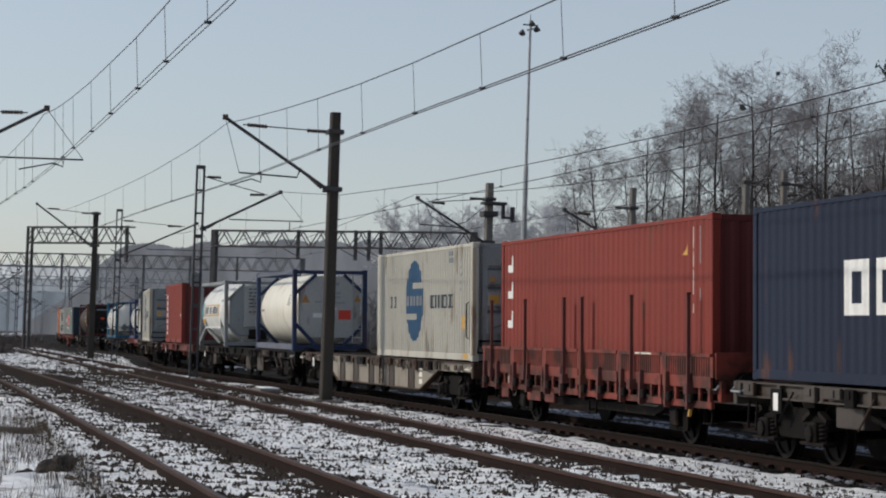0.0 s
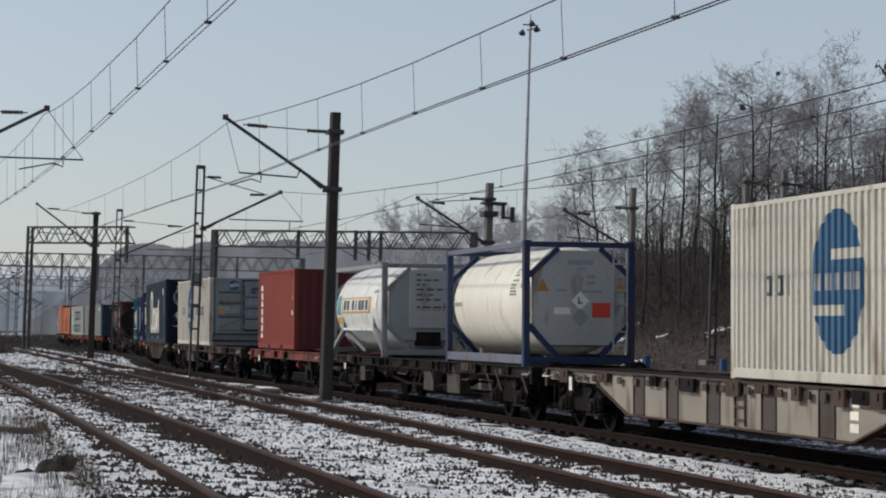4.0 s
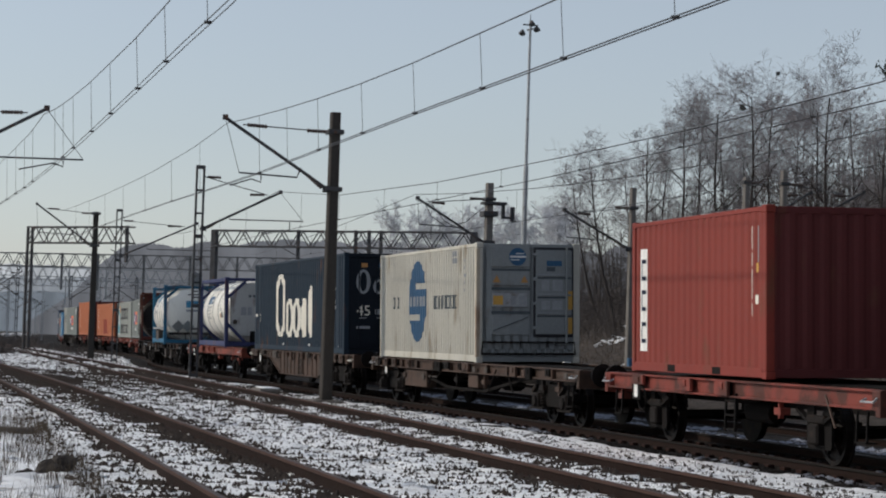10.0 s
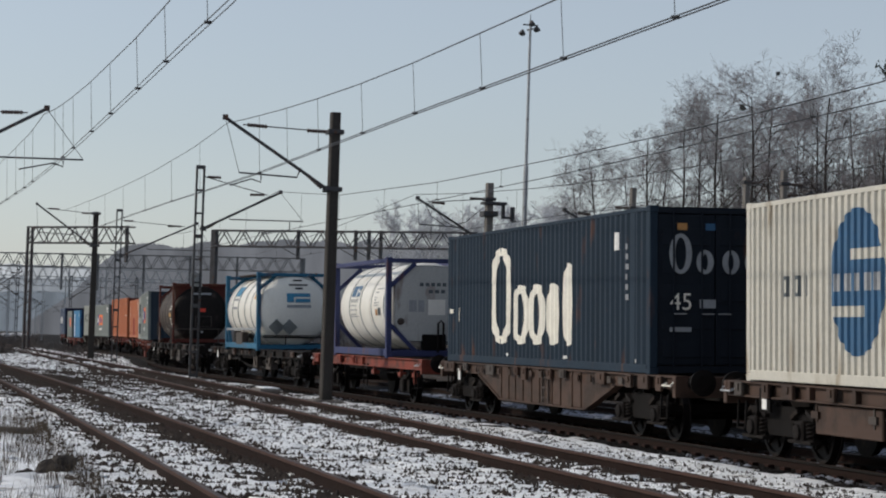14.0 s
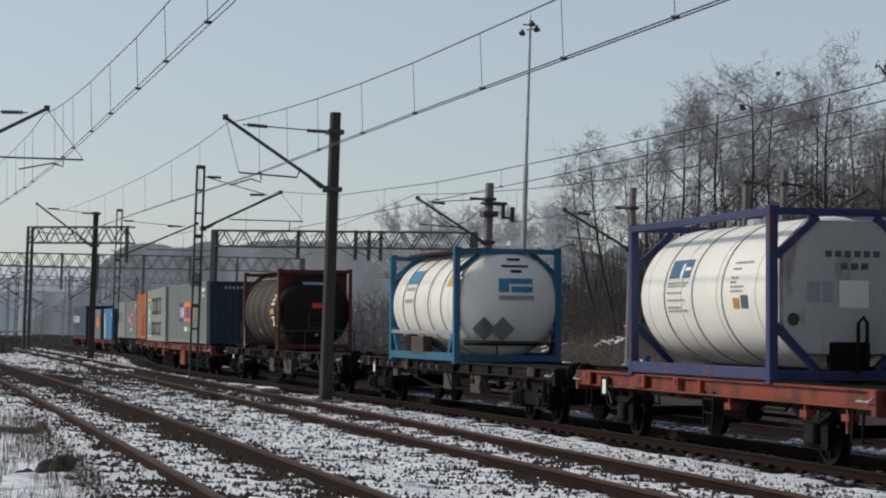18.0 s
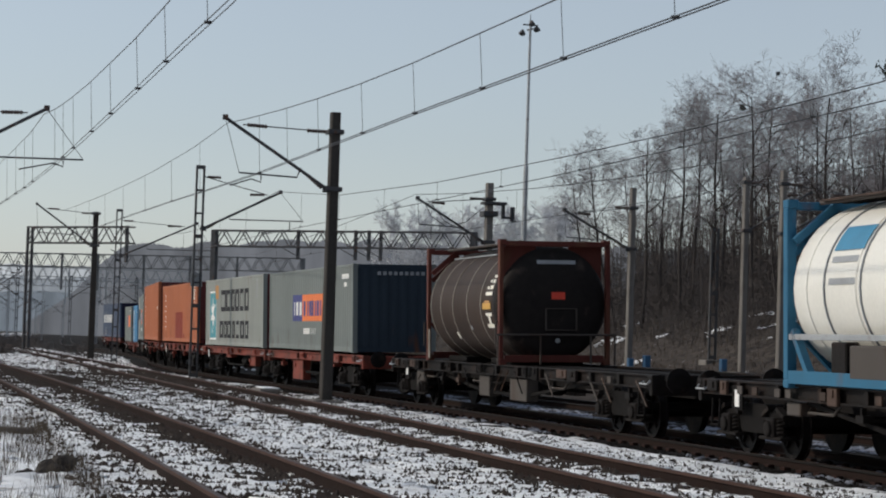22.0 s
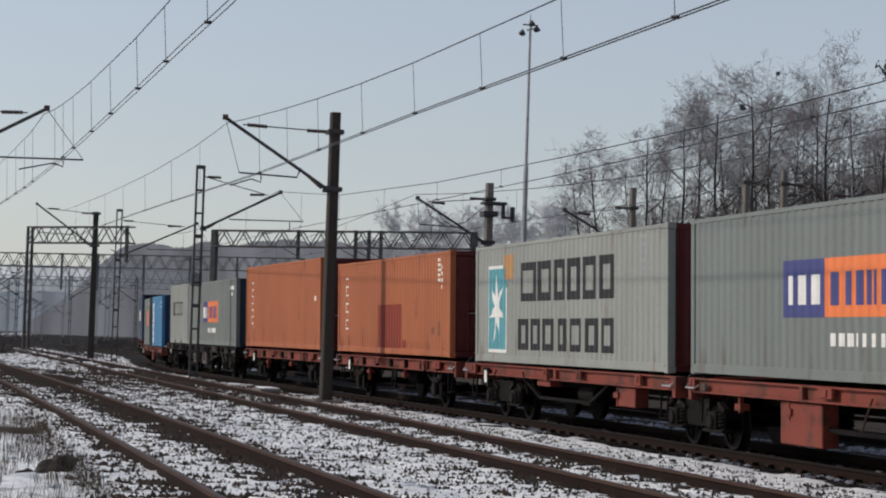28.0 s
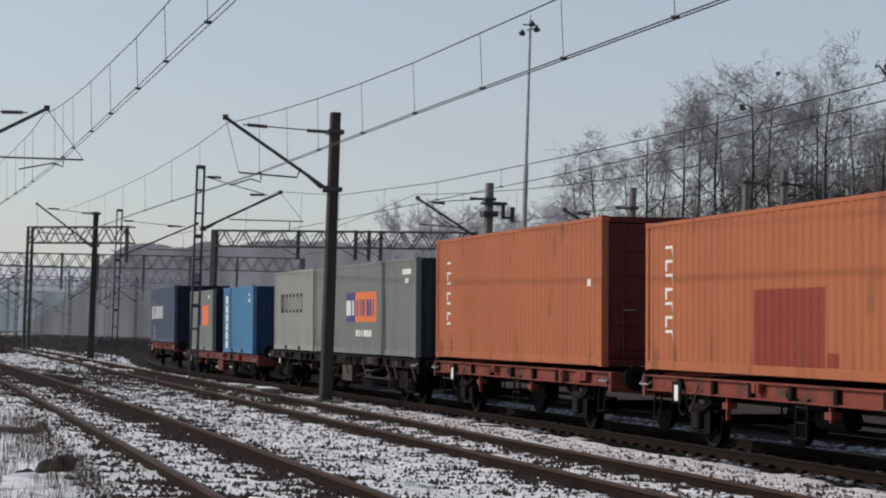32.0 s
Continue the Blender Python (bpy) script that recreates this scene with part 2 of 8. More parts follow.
def ground_material():
    m = bpy.data.materials.new("gravel_soil_and_snow")
    m.use_nodes = True
    n, l = m.node_tree.nodes, m.node_tree.links
    b = n["Principled BSDF"]
    co = n.new("ShaderNodeTexCoord")
    at = n.new("ShaderNodeAttribute")
    at.attribute_name = "lat"
    def nz(scale, detail=8):
        t = n.new("ShaderNodeTexNoise")
        t.inputs["Scale"].default_value, t.inputs["Detail"].default_value = scale, detail
        l.new(co.outputs["Object"], t.inputs["Vector"])
        return t.outputs["Fac"]
    def ramp(value, stops, lo=-20.0, hi=40.0):
        mr = n.new("ShaderNodeMapRange")
        mr.inputs["From Min"].default_value, mr.inputs["From Max"].default_value = lo, hi
        l.new(value, mr.inputs["Value"])
        cr = n.new("ShaderNodeValToRGB")
        el = cr.color_ramp.elements
        while len(el) < len(stops):
            el.new(0.5)
        for e, (p, c) in zip(el, stops):
            e.position, e.color = (p - lo) / (hi - lo), (c, c, c, 1) if isinstance(c, float) else (*c, 1)
        l.new(mr.outputs[0], cr.inputs["Fac"])
        return cr.outputs["Color"]
    # snow cover by zone across the tracks
    cover = ramp(at.outputs["Fac"], [(-14.0, 0.62), (-11.9, 0.56), (-11.2, 0.34), (-10.1, 0.40), (-9.0, 0.34), (-7.6, 0.46), (-6.2, 0.42), (-5.2, 0.34), (-4.2, 0.40), (-3.7, 0.86), (-2.0, 0.86), (-1.6, 0.55), (-1.25, 0.12), (1.1, 0.14), (1.7, 0.30), (3.3, 0.30), (4.0, 0.15), (8.0, 0.18), (14.0, 0.2), (30.0, 0.16)])
    # soil turns near-black under the train, shade included in the colour
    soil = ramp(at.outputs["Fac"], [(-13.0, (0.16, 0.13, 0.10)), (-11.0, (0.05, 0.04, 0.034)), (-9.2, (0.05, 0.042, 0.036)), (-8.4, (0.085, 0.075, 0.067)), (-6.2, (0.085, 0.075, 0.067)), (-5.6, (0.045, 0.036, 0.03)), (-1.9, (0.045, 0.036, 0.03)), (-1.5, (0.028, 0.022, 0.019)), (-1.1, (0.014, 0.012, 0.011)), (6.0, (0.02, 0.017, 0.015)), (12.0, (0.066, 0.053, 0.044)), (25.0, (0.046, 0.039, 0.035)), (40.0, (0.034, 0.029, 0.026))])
    mixn = n.new("ShaderNodeMath")
    mixn.operation = "MULTIPLY_ADD"
    l.new(nz(7.0, 10), mixn.inputs[0]); mixn.inputs[1].default_value = 0.65
    l.new(nz(0.6, 4), mixn.inputs[2])
    sub = n.new("ShaderNodeMath")
    sub.operation = "MULTIPLY_ADD"
    l.new(cover, sub.inputs[0]); sub.inputs[1].default_value = 1.0
    xyz = n.new("ShaderNodeSeparateXYZ")
    l.new(co.outputs["Object"], xyz.inputs[0])
    thin = n.new("ShaderNodeMapRange")          # the snow thins out along the yard
    thin.inputs["From Min"].default_value, thin.inputs["From Max"].default_value = -24, -130
    thin.inputs["To Min"].default_value, thin.inputs["To Max"].default_value = 0.0, -0.5
    l.new(xyz.outputs[0], thin.inputs["Value"])
    share_ = ramp(at.outputs["Fac"], [(-12.0, 0.55), (-9.0, 0.55), (-8.4, 0.2), (-6.2, 0.2), (-5.6, 0.4), (-3.0, 0.7), (-1.6, 1.0), (4.0, 0.3), (6.0, 0.0)])
    less = n.new("ShaderNodeMath")
    less.operation = "MULTIPLY_ADD"
    l.new(thin.outputs[0], less.inputs[0]); l.new(share_, less.inputs[1]); l.new(mixn.outputs[0], less.inputs[2])
    l.new(less.outputs[0], sub.inputs[2])
    sel = n.new("ShaderNodeMapRange")
    sel.inputs["From Min"].default_value, sel.inputs["From Max"].default_value = 1.27, 1.36
    l.new(sub.outputs[0], sel.inputs["Value"])
    dk = n.new("ShaderNodeHueSaturation")
    l.new(soil, dk.inputs["Color"])
    vr = n.new("ShaderNodeMapRange")
    vr.inputs["From Min"].default_value, vr.inputs["From Max"].default_value = 0.3, 0.7
    vr.inputs["To Min"].default_value, vr.inputs["To Max"].default_value = 0.4, 1.6
    l.new(nz(3.3, 12), vr.inputs["Value"]); l.new(vr.outputs[0], dk.inputs["Value"])
    mx = n.new("ShaderNodeMix")
    mx.data_type = "RGBA"
    l.new(sel.outputs[0], mx.inputs[0]); l.new(dk.outputs[0], mx.inputs[6])
    mx.inputs[7].default_value = (0.82, 0.84, 0.865, 1)
    l.new(mx.outputs[2], b.inputs["Base Color"])
    b.inputs["Roughness"].default_value = 0.95
    b.inputs["Specular IOR Level"].default_value = 0.12
    bp = n.new("ShaderNodeBump")
    bp.inputs["Strength"].default_value, bp.inputs["Distance"].default_value = 0.6, 0.04
    l.new(nz(11.0, 8), bp.inputs["Height"]); l.new(bp.outputs[0], b.inputs["Normal"])
    return m
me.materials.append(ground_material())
ground = tagged(new("ground", me), "gravel, dry soil and patchy old snow of a rail yard", "ground", kind="structure")

# ---- rails and sleepers ----
RAIL_PROFILE = ((-0.075, -0.172), (0.075, -0.172), (0.07, -0.155), (0.012, -0.14), (0.012, -0.045), (0.036, -0.035), (0.036, -0.006), (0.028, 0.0), (-0.028, 0.0), (-0.036, -0.006), (-0.036, -0.035), (-0.012, -0.045), (-0.012, -0.14), (-0.07, -0.155))

def rail(name, track, side, s0, s1, parent):
    ss = np.concatenate([np.arange(s0, -120, 4.0), np.arange(max(s0, -120), s1, 1.0), [s1]])
    zr = TRACKS[track][1]
    if track == "c":
        zr += side * 0.75 * math.sin(radians(CANT))
    verts, quads = [], []
    n = len(RAIL_PROFILE)
    for i, s in enumerate(ss):
        x, y, th = on_track(track, s, side * 0.755)
        for a, h in RAIL_PROFILE:
            verts.append((x - math.sin(th) * a, y + math.cos(th) * a, zr + h))
        if i:
            for k in range(n):
                quads.append(((i - 1) * n + k, (i - 1) * n + (k + 1) % n, i * n + (k + 1) % n, i * n + k))
    me = bpy.data.meshes.new(name)
    me.from_pydata(verts, [], quads)
    me.materials.append(M["rail_shaded" if track in "cd" else "rail"]); me.materials.append(M["railhead"])
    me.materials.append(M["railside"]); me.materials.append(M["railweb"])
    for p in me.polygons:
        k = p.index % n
        # head sides take the lit brown, recessed webs the shaded one
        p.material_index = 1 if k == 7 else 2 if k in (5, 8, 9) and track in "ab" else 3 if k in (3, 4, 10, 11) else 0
    ob = new(name, me)
    ob.parent = parent
    return ob

track_things = {}
for key, s0, s1, lab in (("a", -420, 30, "rusty rails on snow-dusted stone ballast, next to the verge"), ("b", -420, 30, "rusty rails on snow-dusted stone ballast beside the freight line"),
                         ("c", -420, 200, "track that carries the container train, blackened for oil and shade"), ("d", -300, 120, "farther track beyond the container train")):
    tr = thing("track_" + key, lab, "railway track", kind="structure")
    for side in (-1, 1):
        rail("rail", key, side, s0, s1, tr)
    track_things[key] = tr

# ---- containers ----
def paint(name, col, rust=0.12, var=0.14, rough=0.64, streak=3.0, stain=RUST):
    return mat(name, col, rough, 0.0, var, 16, 0.9, 0.06, stain, rust, streak)

FORM = dict(pitch=0.278, slope=0.22, depth=0.024)          # of the corrugation
def corr(x):
    w, DEPTH_C = FORM["slope"], FORM["depth"]
    u = (x / FORM["pitch"]) % 1.0
    return 0.0 if u < 0.5 - w else DEPTH_C * (u - 0.5 + w) / w if u < 0.5 else DEPTH_C if u < 1 - w else DEPTH_C * (1 - u) / w

def breaks(a, b):
    out = {a, b}
    p, w = FORM["pitch"], FORM["slope"]
    k = math.floor(a / p)
    while k * p < b:
        out |= {(k + u) * p for u in (0.0, 0.5 - w, 0.5, 1 - w) if a < (k + u) * p < b}
        k += 1
    return sorted(out)

def corrugated(bm, a, b, z0, z1, place):
    """A corrugated sheet: place(u, depth, z) gives the point."""
    us = breaks(a, b)
    lo = [bm.verts.new(place(u, corr(u), z0)) for u in us]
    hi = [bm.verts.new(place(u, corr(u), z1)) for u in us]
    for i in range(len(us) - 1):
        bm.faces.new((lo[i], lo[i + 1], hi[i + 1], hi[i]))
    return bm

def marking(parent, name, material, x0, x1, spans, y=-1.212, step=0.035, wavy=True, label=""):
    """Painted shape on the near side, x0 to x1; spans(x) gives its (low, high) pieces. It follows the corrugation."""
    bm = B()
    xs = sorted(set(breaks(x0, x1) if wavy else []) | set(np.round(np.arange(x0, x1, step), 4)) | {x1})
    for a, b in zip(xs, xs[1:]):
        pa, pb = spans(a + 1e-4), spans(b - 1e-4)
        if len(pa) != len(pb):
            pa = pb = spans((a + b) / 2)
        for (p, q), (p2, q2) in zip(pa, pb):
            za = [(a, p), (b, p2), (b, q2), (a, q)]
            bm.faces.new([bm.verts.new((x, y + (corr(x) if wavy else 0) - 0.005, z)) for x, z in za])
    bmesh.ops.remove_doubles(bm, verts=bm.verts, dist=0.004)
    return part(name, bm, material, parent, label)

def end_marking(parent, name, material, x, shapes, label=""):
    """Flat painted rectangles on the end that faces forward: (y0, y1, z0, z1)."""
    for y0, y1, z0, z1 in shapes:
        part(name, box(B(), x, x + 0.004, y0, y1, z0, z1), material, parent, label)

def poly(pts):
    """Spans of a plain polygon given by its corners."""
    def f(x):
        zs = []
        for (xa, za), (xb, zb) in zip(pts, pts[1:] + pts[:1]):
            if (xa <= x) != (xb <= x):
                zs.append(za + (zb - za) * (x - xa) / (xb - xa))
        zs.sort()
        return list(zip(zs[::2], zs[1::2]))
    return f

def rects(*rs):
    return lambda x: [(z0, z1) for a, b, z0, z1 in rs if a <= x <= b]

def container(name, label, L, H, side, end, frame_m, roof_m=None, front="wall", wavy=True, group="containers on the train"):
    e = thing(name, label, "container", group=group)
    h = L / 2
    def mk(nm, f, m, lab=""):
        bm = B()
        f(bm)
        return part(nm, bm, m, e, lab)
    for sg in (-1, 1):
        if wavy:
            mk("side_panel", lambda bm: corrugated(bm, -h + 0.08, h - 0.08, 0.16, H - 0.06, lambda u, d, z: (u, sg * (1.212 - d), z)), side)
        else:
            mk("side_panel", lambda bm: box(bm, -h + 0.08, h - 0.08, sg * 1.2 - 0.012, sg * 1.2 + 0.012, 0.16, H - 0.06), side)
        mk("bottom_side_rail", lambda bm: box(bm, -h + 0.16, h - 0.16, min(sg * 1.15, sg * 1.219), max(sg * 1.15, sg * 1.219), 0.02, 0.17, 0.008), frame_m)
        mk("top_side_rail", lambda bm: box(bm, -h + 0.16, h - 0.16, min(sg * 1.15, sg * 1.216), max(sg * 1.15, sg * 1.216), H - 0.09, H - 0.02, 0.008), frame_m)
        for ex in (-1, 1):
            mk("corner_post", lambda bm: box(bm, min(ex * (h - 0.15), ex * (h - 0.003)), max(ex * (h - 0.15), ex * (h - 0.003)), min(sg * 1.07, sg * 1.217), max(sg * 1.07, sg * 1.217), 0.118, H - 0.118, 0.012), frame_m)
            for z0 in (0.0, H - 0.118):
                mk("corner_casting", lambda bm: box(bm, min(ex * (h - 0.178), ex * h), max(ex * (h - 0.178), ex * h), min(sg * 1.057, sg * 1.219), max(sg * 1.057, sg * 1.219), z0, z0 + 0.118, 0.012), frame_m)
    def roof(bm):
        xs = breaks(-h + 0.1, h - 0.1)
        a = [bm.verts.new((x, -1.17, H - 0.03 - corr(x) * 0.6)) for x in xs]
        b = [bm.verts.new((x, 1.17, H - 0.03 - corr(x) * 0.6)) for x in xs]
        for i in range(len(xs) - 1):
            bm.faces.new((a[i], a[i + 1], b[i + 1], b[i]))
    if L < 7:
        for x in (-1.02, 1.02):
            # near-black block stands in for the pocket's shaded hole
            mk("fork_pocket", lambda bm: box(bm, x - 0.18, x + 0.18, -1.2205, -1.18, 0.035, 0.15), M["under"])
    mk("roof", roof, roof_m or side)
    mk("floor", lambda bm: box(bm, -h + 0.1, h - 0.1, -1.15, 1.15, 0.1, 0.15), M["under"])
    for ex in (-1, 1):
        x = ex * (h - 0.02)
        mk("bottom_end_rail", lambda bm: box(bm, min(x, x - ex * 0.1), max(x, x - ex * 0.1), -1.07, 1.07, 0.02, 0.15, 0.008), frame_m if ex < 0 else end)
        mk("top_end_rail", lambda bm: box(bm, min(x, x - ex * 0.1), max(x, x - ex * 0.1), -1.07, 1.07, H - 0.13, H - 0.02, 0.008), frame_m if ex < 0 else end)
        if front == "door" and ex > 0:
            for sg in (-1, 1):
                d = mk("door", lambda bm: box(bm, h - 0.075, h - 0.04, min(sg * 0.012, sg * 1.06), max(sg * 0.012, sg * 1.06), 0.17, H - 0.15, 0.006), end)
                for i in range(5):
                    part("door_panel", box(B(), h - 0.041, h - 0.022, min(sg * 0.09, sg * 0.98), max(sg * 0.09, sg * 0.98), 0.30 + i * (H - 0.5) / 5, 0.30 + (i + 0.62) * (H - 0.5) / 5, 0.006), end, d)
                for yy in (0.26, 0.78):
                    bm = tube(B(), [(h + 0.005, sg * yy, 0.12), (h + 0.005, sg * yy, H - 0.1)], 0.017, 8)
                    part("locking_rod", bm, end, d)
                    part("handle", bar(B(), (h + 0.03, sg * yy, 1.05), (h + 0.03, sg * (yy - 0.22), 1.05), 0.03, 0.02), M["galv"], d)
                for i in range(4):
                    part("hinge", box(B(), h - 0.04, h - 0.004, min(sg * 1.0, sg * 1.1), max(sg * 1.0, sg * 1.1), 0.4 + i * (H - 0.9) / 3, 0.47 + i * (H - 0.9) / 3), end, d)
        else:
            mk("end_panel", lambda bm: corrugated(bm, -1.07, 1.07, 0.15, H - 0.1, lambda u, d, z: (x - ex * d, u, z)), end)
    return e

# ---- tank containers ----
def tank_container(name, label, frame_m, shell_m, end_m, style, L=6.058, H=2.55, radius=1.15, rail_m=None, bands=5, walkway=None, cap_m=None, setback=0.0, plated=False, band_x=(), group="tank containers on the train"):
    e = thing(name, label, "tank container", group=group)
    h = L / 2
    rail_m = rail_m or frame_m
    def mk(nm, f, m, lab="", smooth=False):
        bm = B()
        f(bm)
        return part(nm, bm, m, e, lab, smooth)
    zc = H / 2 + (-0.03 if plated else 0.05)
    top = radius
    dish = [(-(h - 0.01), 0.12), (-(h - 0.025), 0.6), (-(h - 0.055), 0.93), (-(h - 0.085), 1.02), (-(h - 0.13), 1.07), (-(h - 0.2), 1.103), (-(h - 0.3), 1.118)] if style == "dish" else [(-(h - 0.06), 0.12), (-(h - 0.075), 0.45), (-(h - 0.12), 0.8), (-(h - 0.2), 1.0), (-(h - 0.32), 1.09)]
    if setback:
        dish = [(-(h + 0.10), 0.12), (-(h + 0.08), 0.35), (-(h + 0.035), 0.6), (-(h - 0.03), 0.8), (-(h - 0.1), 0.95), (-(h - 0.19), 1.05), (-(h - 0.3), 1.11)]
    if plated:
        dish = [(-(h + 0.04), 0.12), (-(h + 0.02), 0.5), (-(h - 0.03), 0.85), (-(h - 0.1), 0.99), (-(h - 0.18), 1.06), (-(h - 0.28), 1.1), (-(h - 0.4), 1.12)]
    k = radius / 1.12
    prof = [(a, r * k) for a, r in dish] + [(-(h - 0.5), radius), (h - 0.5, radius)] + [(-a, r * k) for a, r in dish[::-1]]
    shell = mk("shell", lambda bm: lathe(bm, prof, "x", 40, (0, 0, zc)), shell_m, "", True)
    # overlay cap: the end's shade is put into its near-black colour
    if cap_m:
        part("end_cap", lathe(B(), [(h - 0.5, radius + 0.006)] + [(-a + 0.006, r * k + 0.006) for a, r in dish[::-1]], "x", 40, (0, 0, zc)), cap_m, shell, "domed end blackened for its shade", True)
    for x in band_x:
        part("band", lathe(B(), [(x - 0.016, radius), (x - 0.012, radius + 0.014), (x + 0.012, radius + 0.014), (x + 0.016, radius)], "x", 40, (0, 0, zc)), P["beige"], shell, "dusty pale weld band", True)
    for i in range(bands):
        x = -(h - 0.75) + i * (2 * (h - 0.75)) / max(1, bands - 1)
        part("band", lathe(B(), [(x - 0.03, radius + 0.002), (x - 0.025, radius + 0.012), (x + 0.025, radius + 0.012), (x + 0.03, radius + 0.002)], "x", 40, (0, 0, zc)), shell_m, shell, "", True)
    part("manhole", lathe(B(), [(zc + radius - 0.05, 0.28), (zc + radius + 0.06, 0.28), (zc + radius + 0.08, 0.22)], "z", 18), M["galv"], shell)
    h0 = h
    for ex in (-1, 1):
        h = h0 - (setback if ex > 0 else 0.0)
        xs = sorted((ex * (h - 0.006), ex * (h - 0.15)))
        for sg in (-1, 1):
            ys = sorted((sg * (1.13 if plated else 1.08), sg * 1.217))
            mk("corner_post", lambda bm: box(bm, xs[0], xs[1], ys[0], ys[1], 0.118, H - 0.118, 0.01), frame_m)
            for z0 in (0.0, H - 0.118):
                mk("corner_casting", lambda bm: box(bm, *sorted((ex * (h - 0.178), ex * h)), *sorted((sg * 1.057, sg * 1.219)), z0, z0 + 0.118, 0.012), frame_m)
            for lo in ((True, False) if style != "dish" or ex < 0 else ()):
                z0, z1 = (0.2, 0.86) if lo else (H - 0.16, H - 0.74)
                mk("end_brace", lambda bm: bar(bm, (ex * (h - 0.075), sg * 0.46, z0), (ex * (h - 0.075), sg * 1.1, z1), 0.1, 0.12, (1, 0, 0)), frame_m)
        mk("bottom_end_rail", lambda bm: box(bm, xs[0], xs[1], -1.08, 1.08, 0.05, 0.2, 0.01), frame_m)
        mk("top_end_rail", lambda bm: box(bm, xs[0], xs[1], -1.08, 1.08, H - 0.14, H - 0.03, 0.01), frame_m)
        if plated and ex > 0:
            for sg in (-1, 1):
                for up in (1,):
                    def corner_plate(bm):
                        arc = [(sg * 1.14 * math.cos(q), zc + up * 1.14 * math.sin(q)) for q in np.linspace(0.28, 1.25, 9)]
                        rim = arc + [(arc[-1][0], zc + up * (H / 2 - 0.1)), (sg * 1.09, zc + up * (H / 2 - 0.1)), (sg * 1.09, arc[0][1])]
                        a, b = ([bm.verts.new((ex * (h - o), float(y), float(z))) for y, z in rim] for o in (0.26, 0.24))
                        bm.faces.new(a); bm.faces.new(b[::-1])
                        for i in range(len(rim)):
                            bm.faces.new((a[i], a[(i + 1) % len(rim)], b[(i + 1) % len(rim)], b[i]))
                        bmesh.ops.recalc_face_normals(bm, faces=bm.faces)
                    mk("corner_plate", corner_plate, frame_m)
        elif style == "dish":
            for sg in (-1, 1):
                mk("corner_gusset", lambda bm: bar(bm, (ex * (h - 0.22), sg * 1.13, H - 0.58), (ex * (h - 0.22), sg * 0.56, H - 0.09), 0.1, 0.1, (1, 0, 0)), frame_m)
    h = h0
    for sg in (-1, 1):
        if style != "cradle" and not plated:
            mk("bottom_side_rail", lambda bm: box(bm, -h + 0.15, h - 0.15 - setback, *sorted((sg * 1.1, sg * 1.214)), 0.06, 0.24, 0.01), rail_m)
        if style != "dish":
            mk("top_side_rail", lambda bm: box(bm, -h + 0.15, h - 0.15, *sorted((sg * 1.13, sg * 1.214)), H - 0.14, H - 0.03, 0.01), rail_m)
        else:
            if not plated:
                mk("side_bar", lambda bm: box(bm, -h + 0.15, h - 0.15 - setback, *sorted((sg * 1.16, sg * 1.2)), 0.66, 0.74, 0.006), M["galv"] if shell_m is P["clean"] else rail_m)
            mk("top_rod", lambda bm: tube(bm, [(-h + 0.1, sg * 0.72, H - 0.04), (h - 0.1, sg * 0.72, H - 0.04)], 0.03, 6), P["wgrey"])
        for ex in (-1, 1):
            if style == "dish" and not plated:
                mk("saddle_brace", lambda bm: bar(bm, (ex * (h - 0.1 - setback), sg * 1.15, 0.78), (ex * (h - 0.75), sg * 1.15, 0.2), 0.1, 0.1), rail_m)
            if style == "cradle":
                mk("saddle_brace", lambda bm: bar(bm, (ex * (h - 0.12), sg * 1.16, 0.2), (ex * (h - 1.25), sg * 1.12, 0.74), 0.1, 0.12), rail_m)
                mk("saddle_brace", lambda bm: bar(bm, (ex * (h - 1.25), sg * 1.12, 0.7), (ex * (h - 1.25), sg * 1.12, 1.25), 0.09, 0.1), rail_m)
    if style == "cradle":
        for sg in (-1, 1):
            mk("saddle_beam", lambda bm: bar(bm, (-h + 1.2, sg * 1.12, 0.73), (h - 1.2, sg * 1.12, 0.73), 0.1, 0.07), shell_m)
            for ex in (-1, 1):
                mk("inner_brace", lambda bm: bar(bm, (ex * (h - 1.25), sg * 1.08, 0.72), (ex * (h - 2.1), sg * 0.7, 0.12), 0.08, 0.1), rail_m)
        # dark plate added for the shade below the tank
        mk("undershade_plate", lambda bm: box(bm, -h + 1.3, h - 1.3, -0.72, 0.72, 0.1, 0.16, 0.01), M["under"])
    if style in ("oct", "cradle"):
        q = h - 0.13
        o = [(-0.62, H - 0.2), (0.62, H - 0.2), (1.02, H - 0.62), (1.02, 0.84), (0.68, 0.42), (-0.68, 0.42), (-1.02, 0.84), (-1.02, H - 0.62)]
        def plate(bm):
            a = [bm.verts.new((q, y, z)) for y, z in o]
            b = [bm.verts.new((q + 0.09, y * 0.97, (z - zc) * 0.97 + zc)) for y, z in o]
            bm.faces.new(b)
            for i in range(8):
                bm.faces.new((a[i], a[(i + 1) % 8], b[(i + 1) % 8], b[i]))
        mk("end_plate", plate, end_m)
    if walkway:
        for sg in (-1, 1):
            mk("walkway", lambda bm: [box(bm, -h + 0.25, h - 0.25, sg * 0.42 + o - 0.05, sg * 0.42 + o + 0.05, H - 0.05, H - 0.02) for o in (-0.16, 0, 0.16)], walkway)
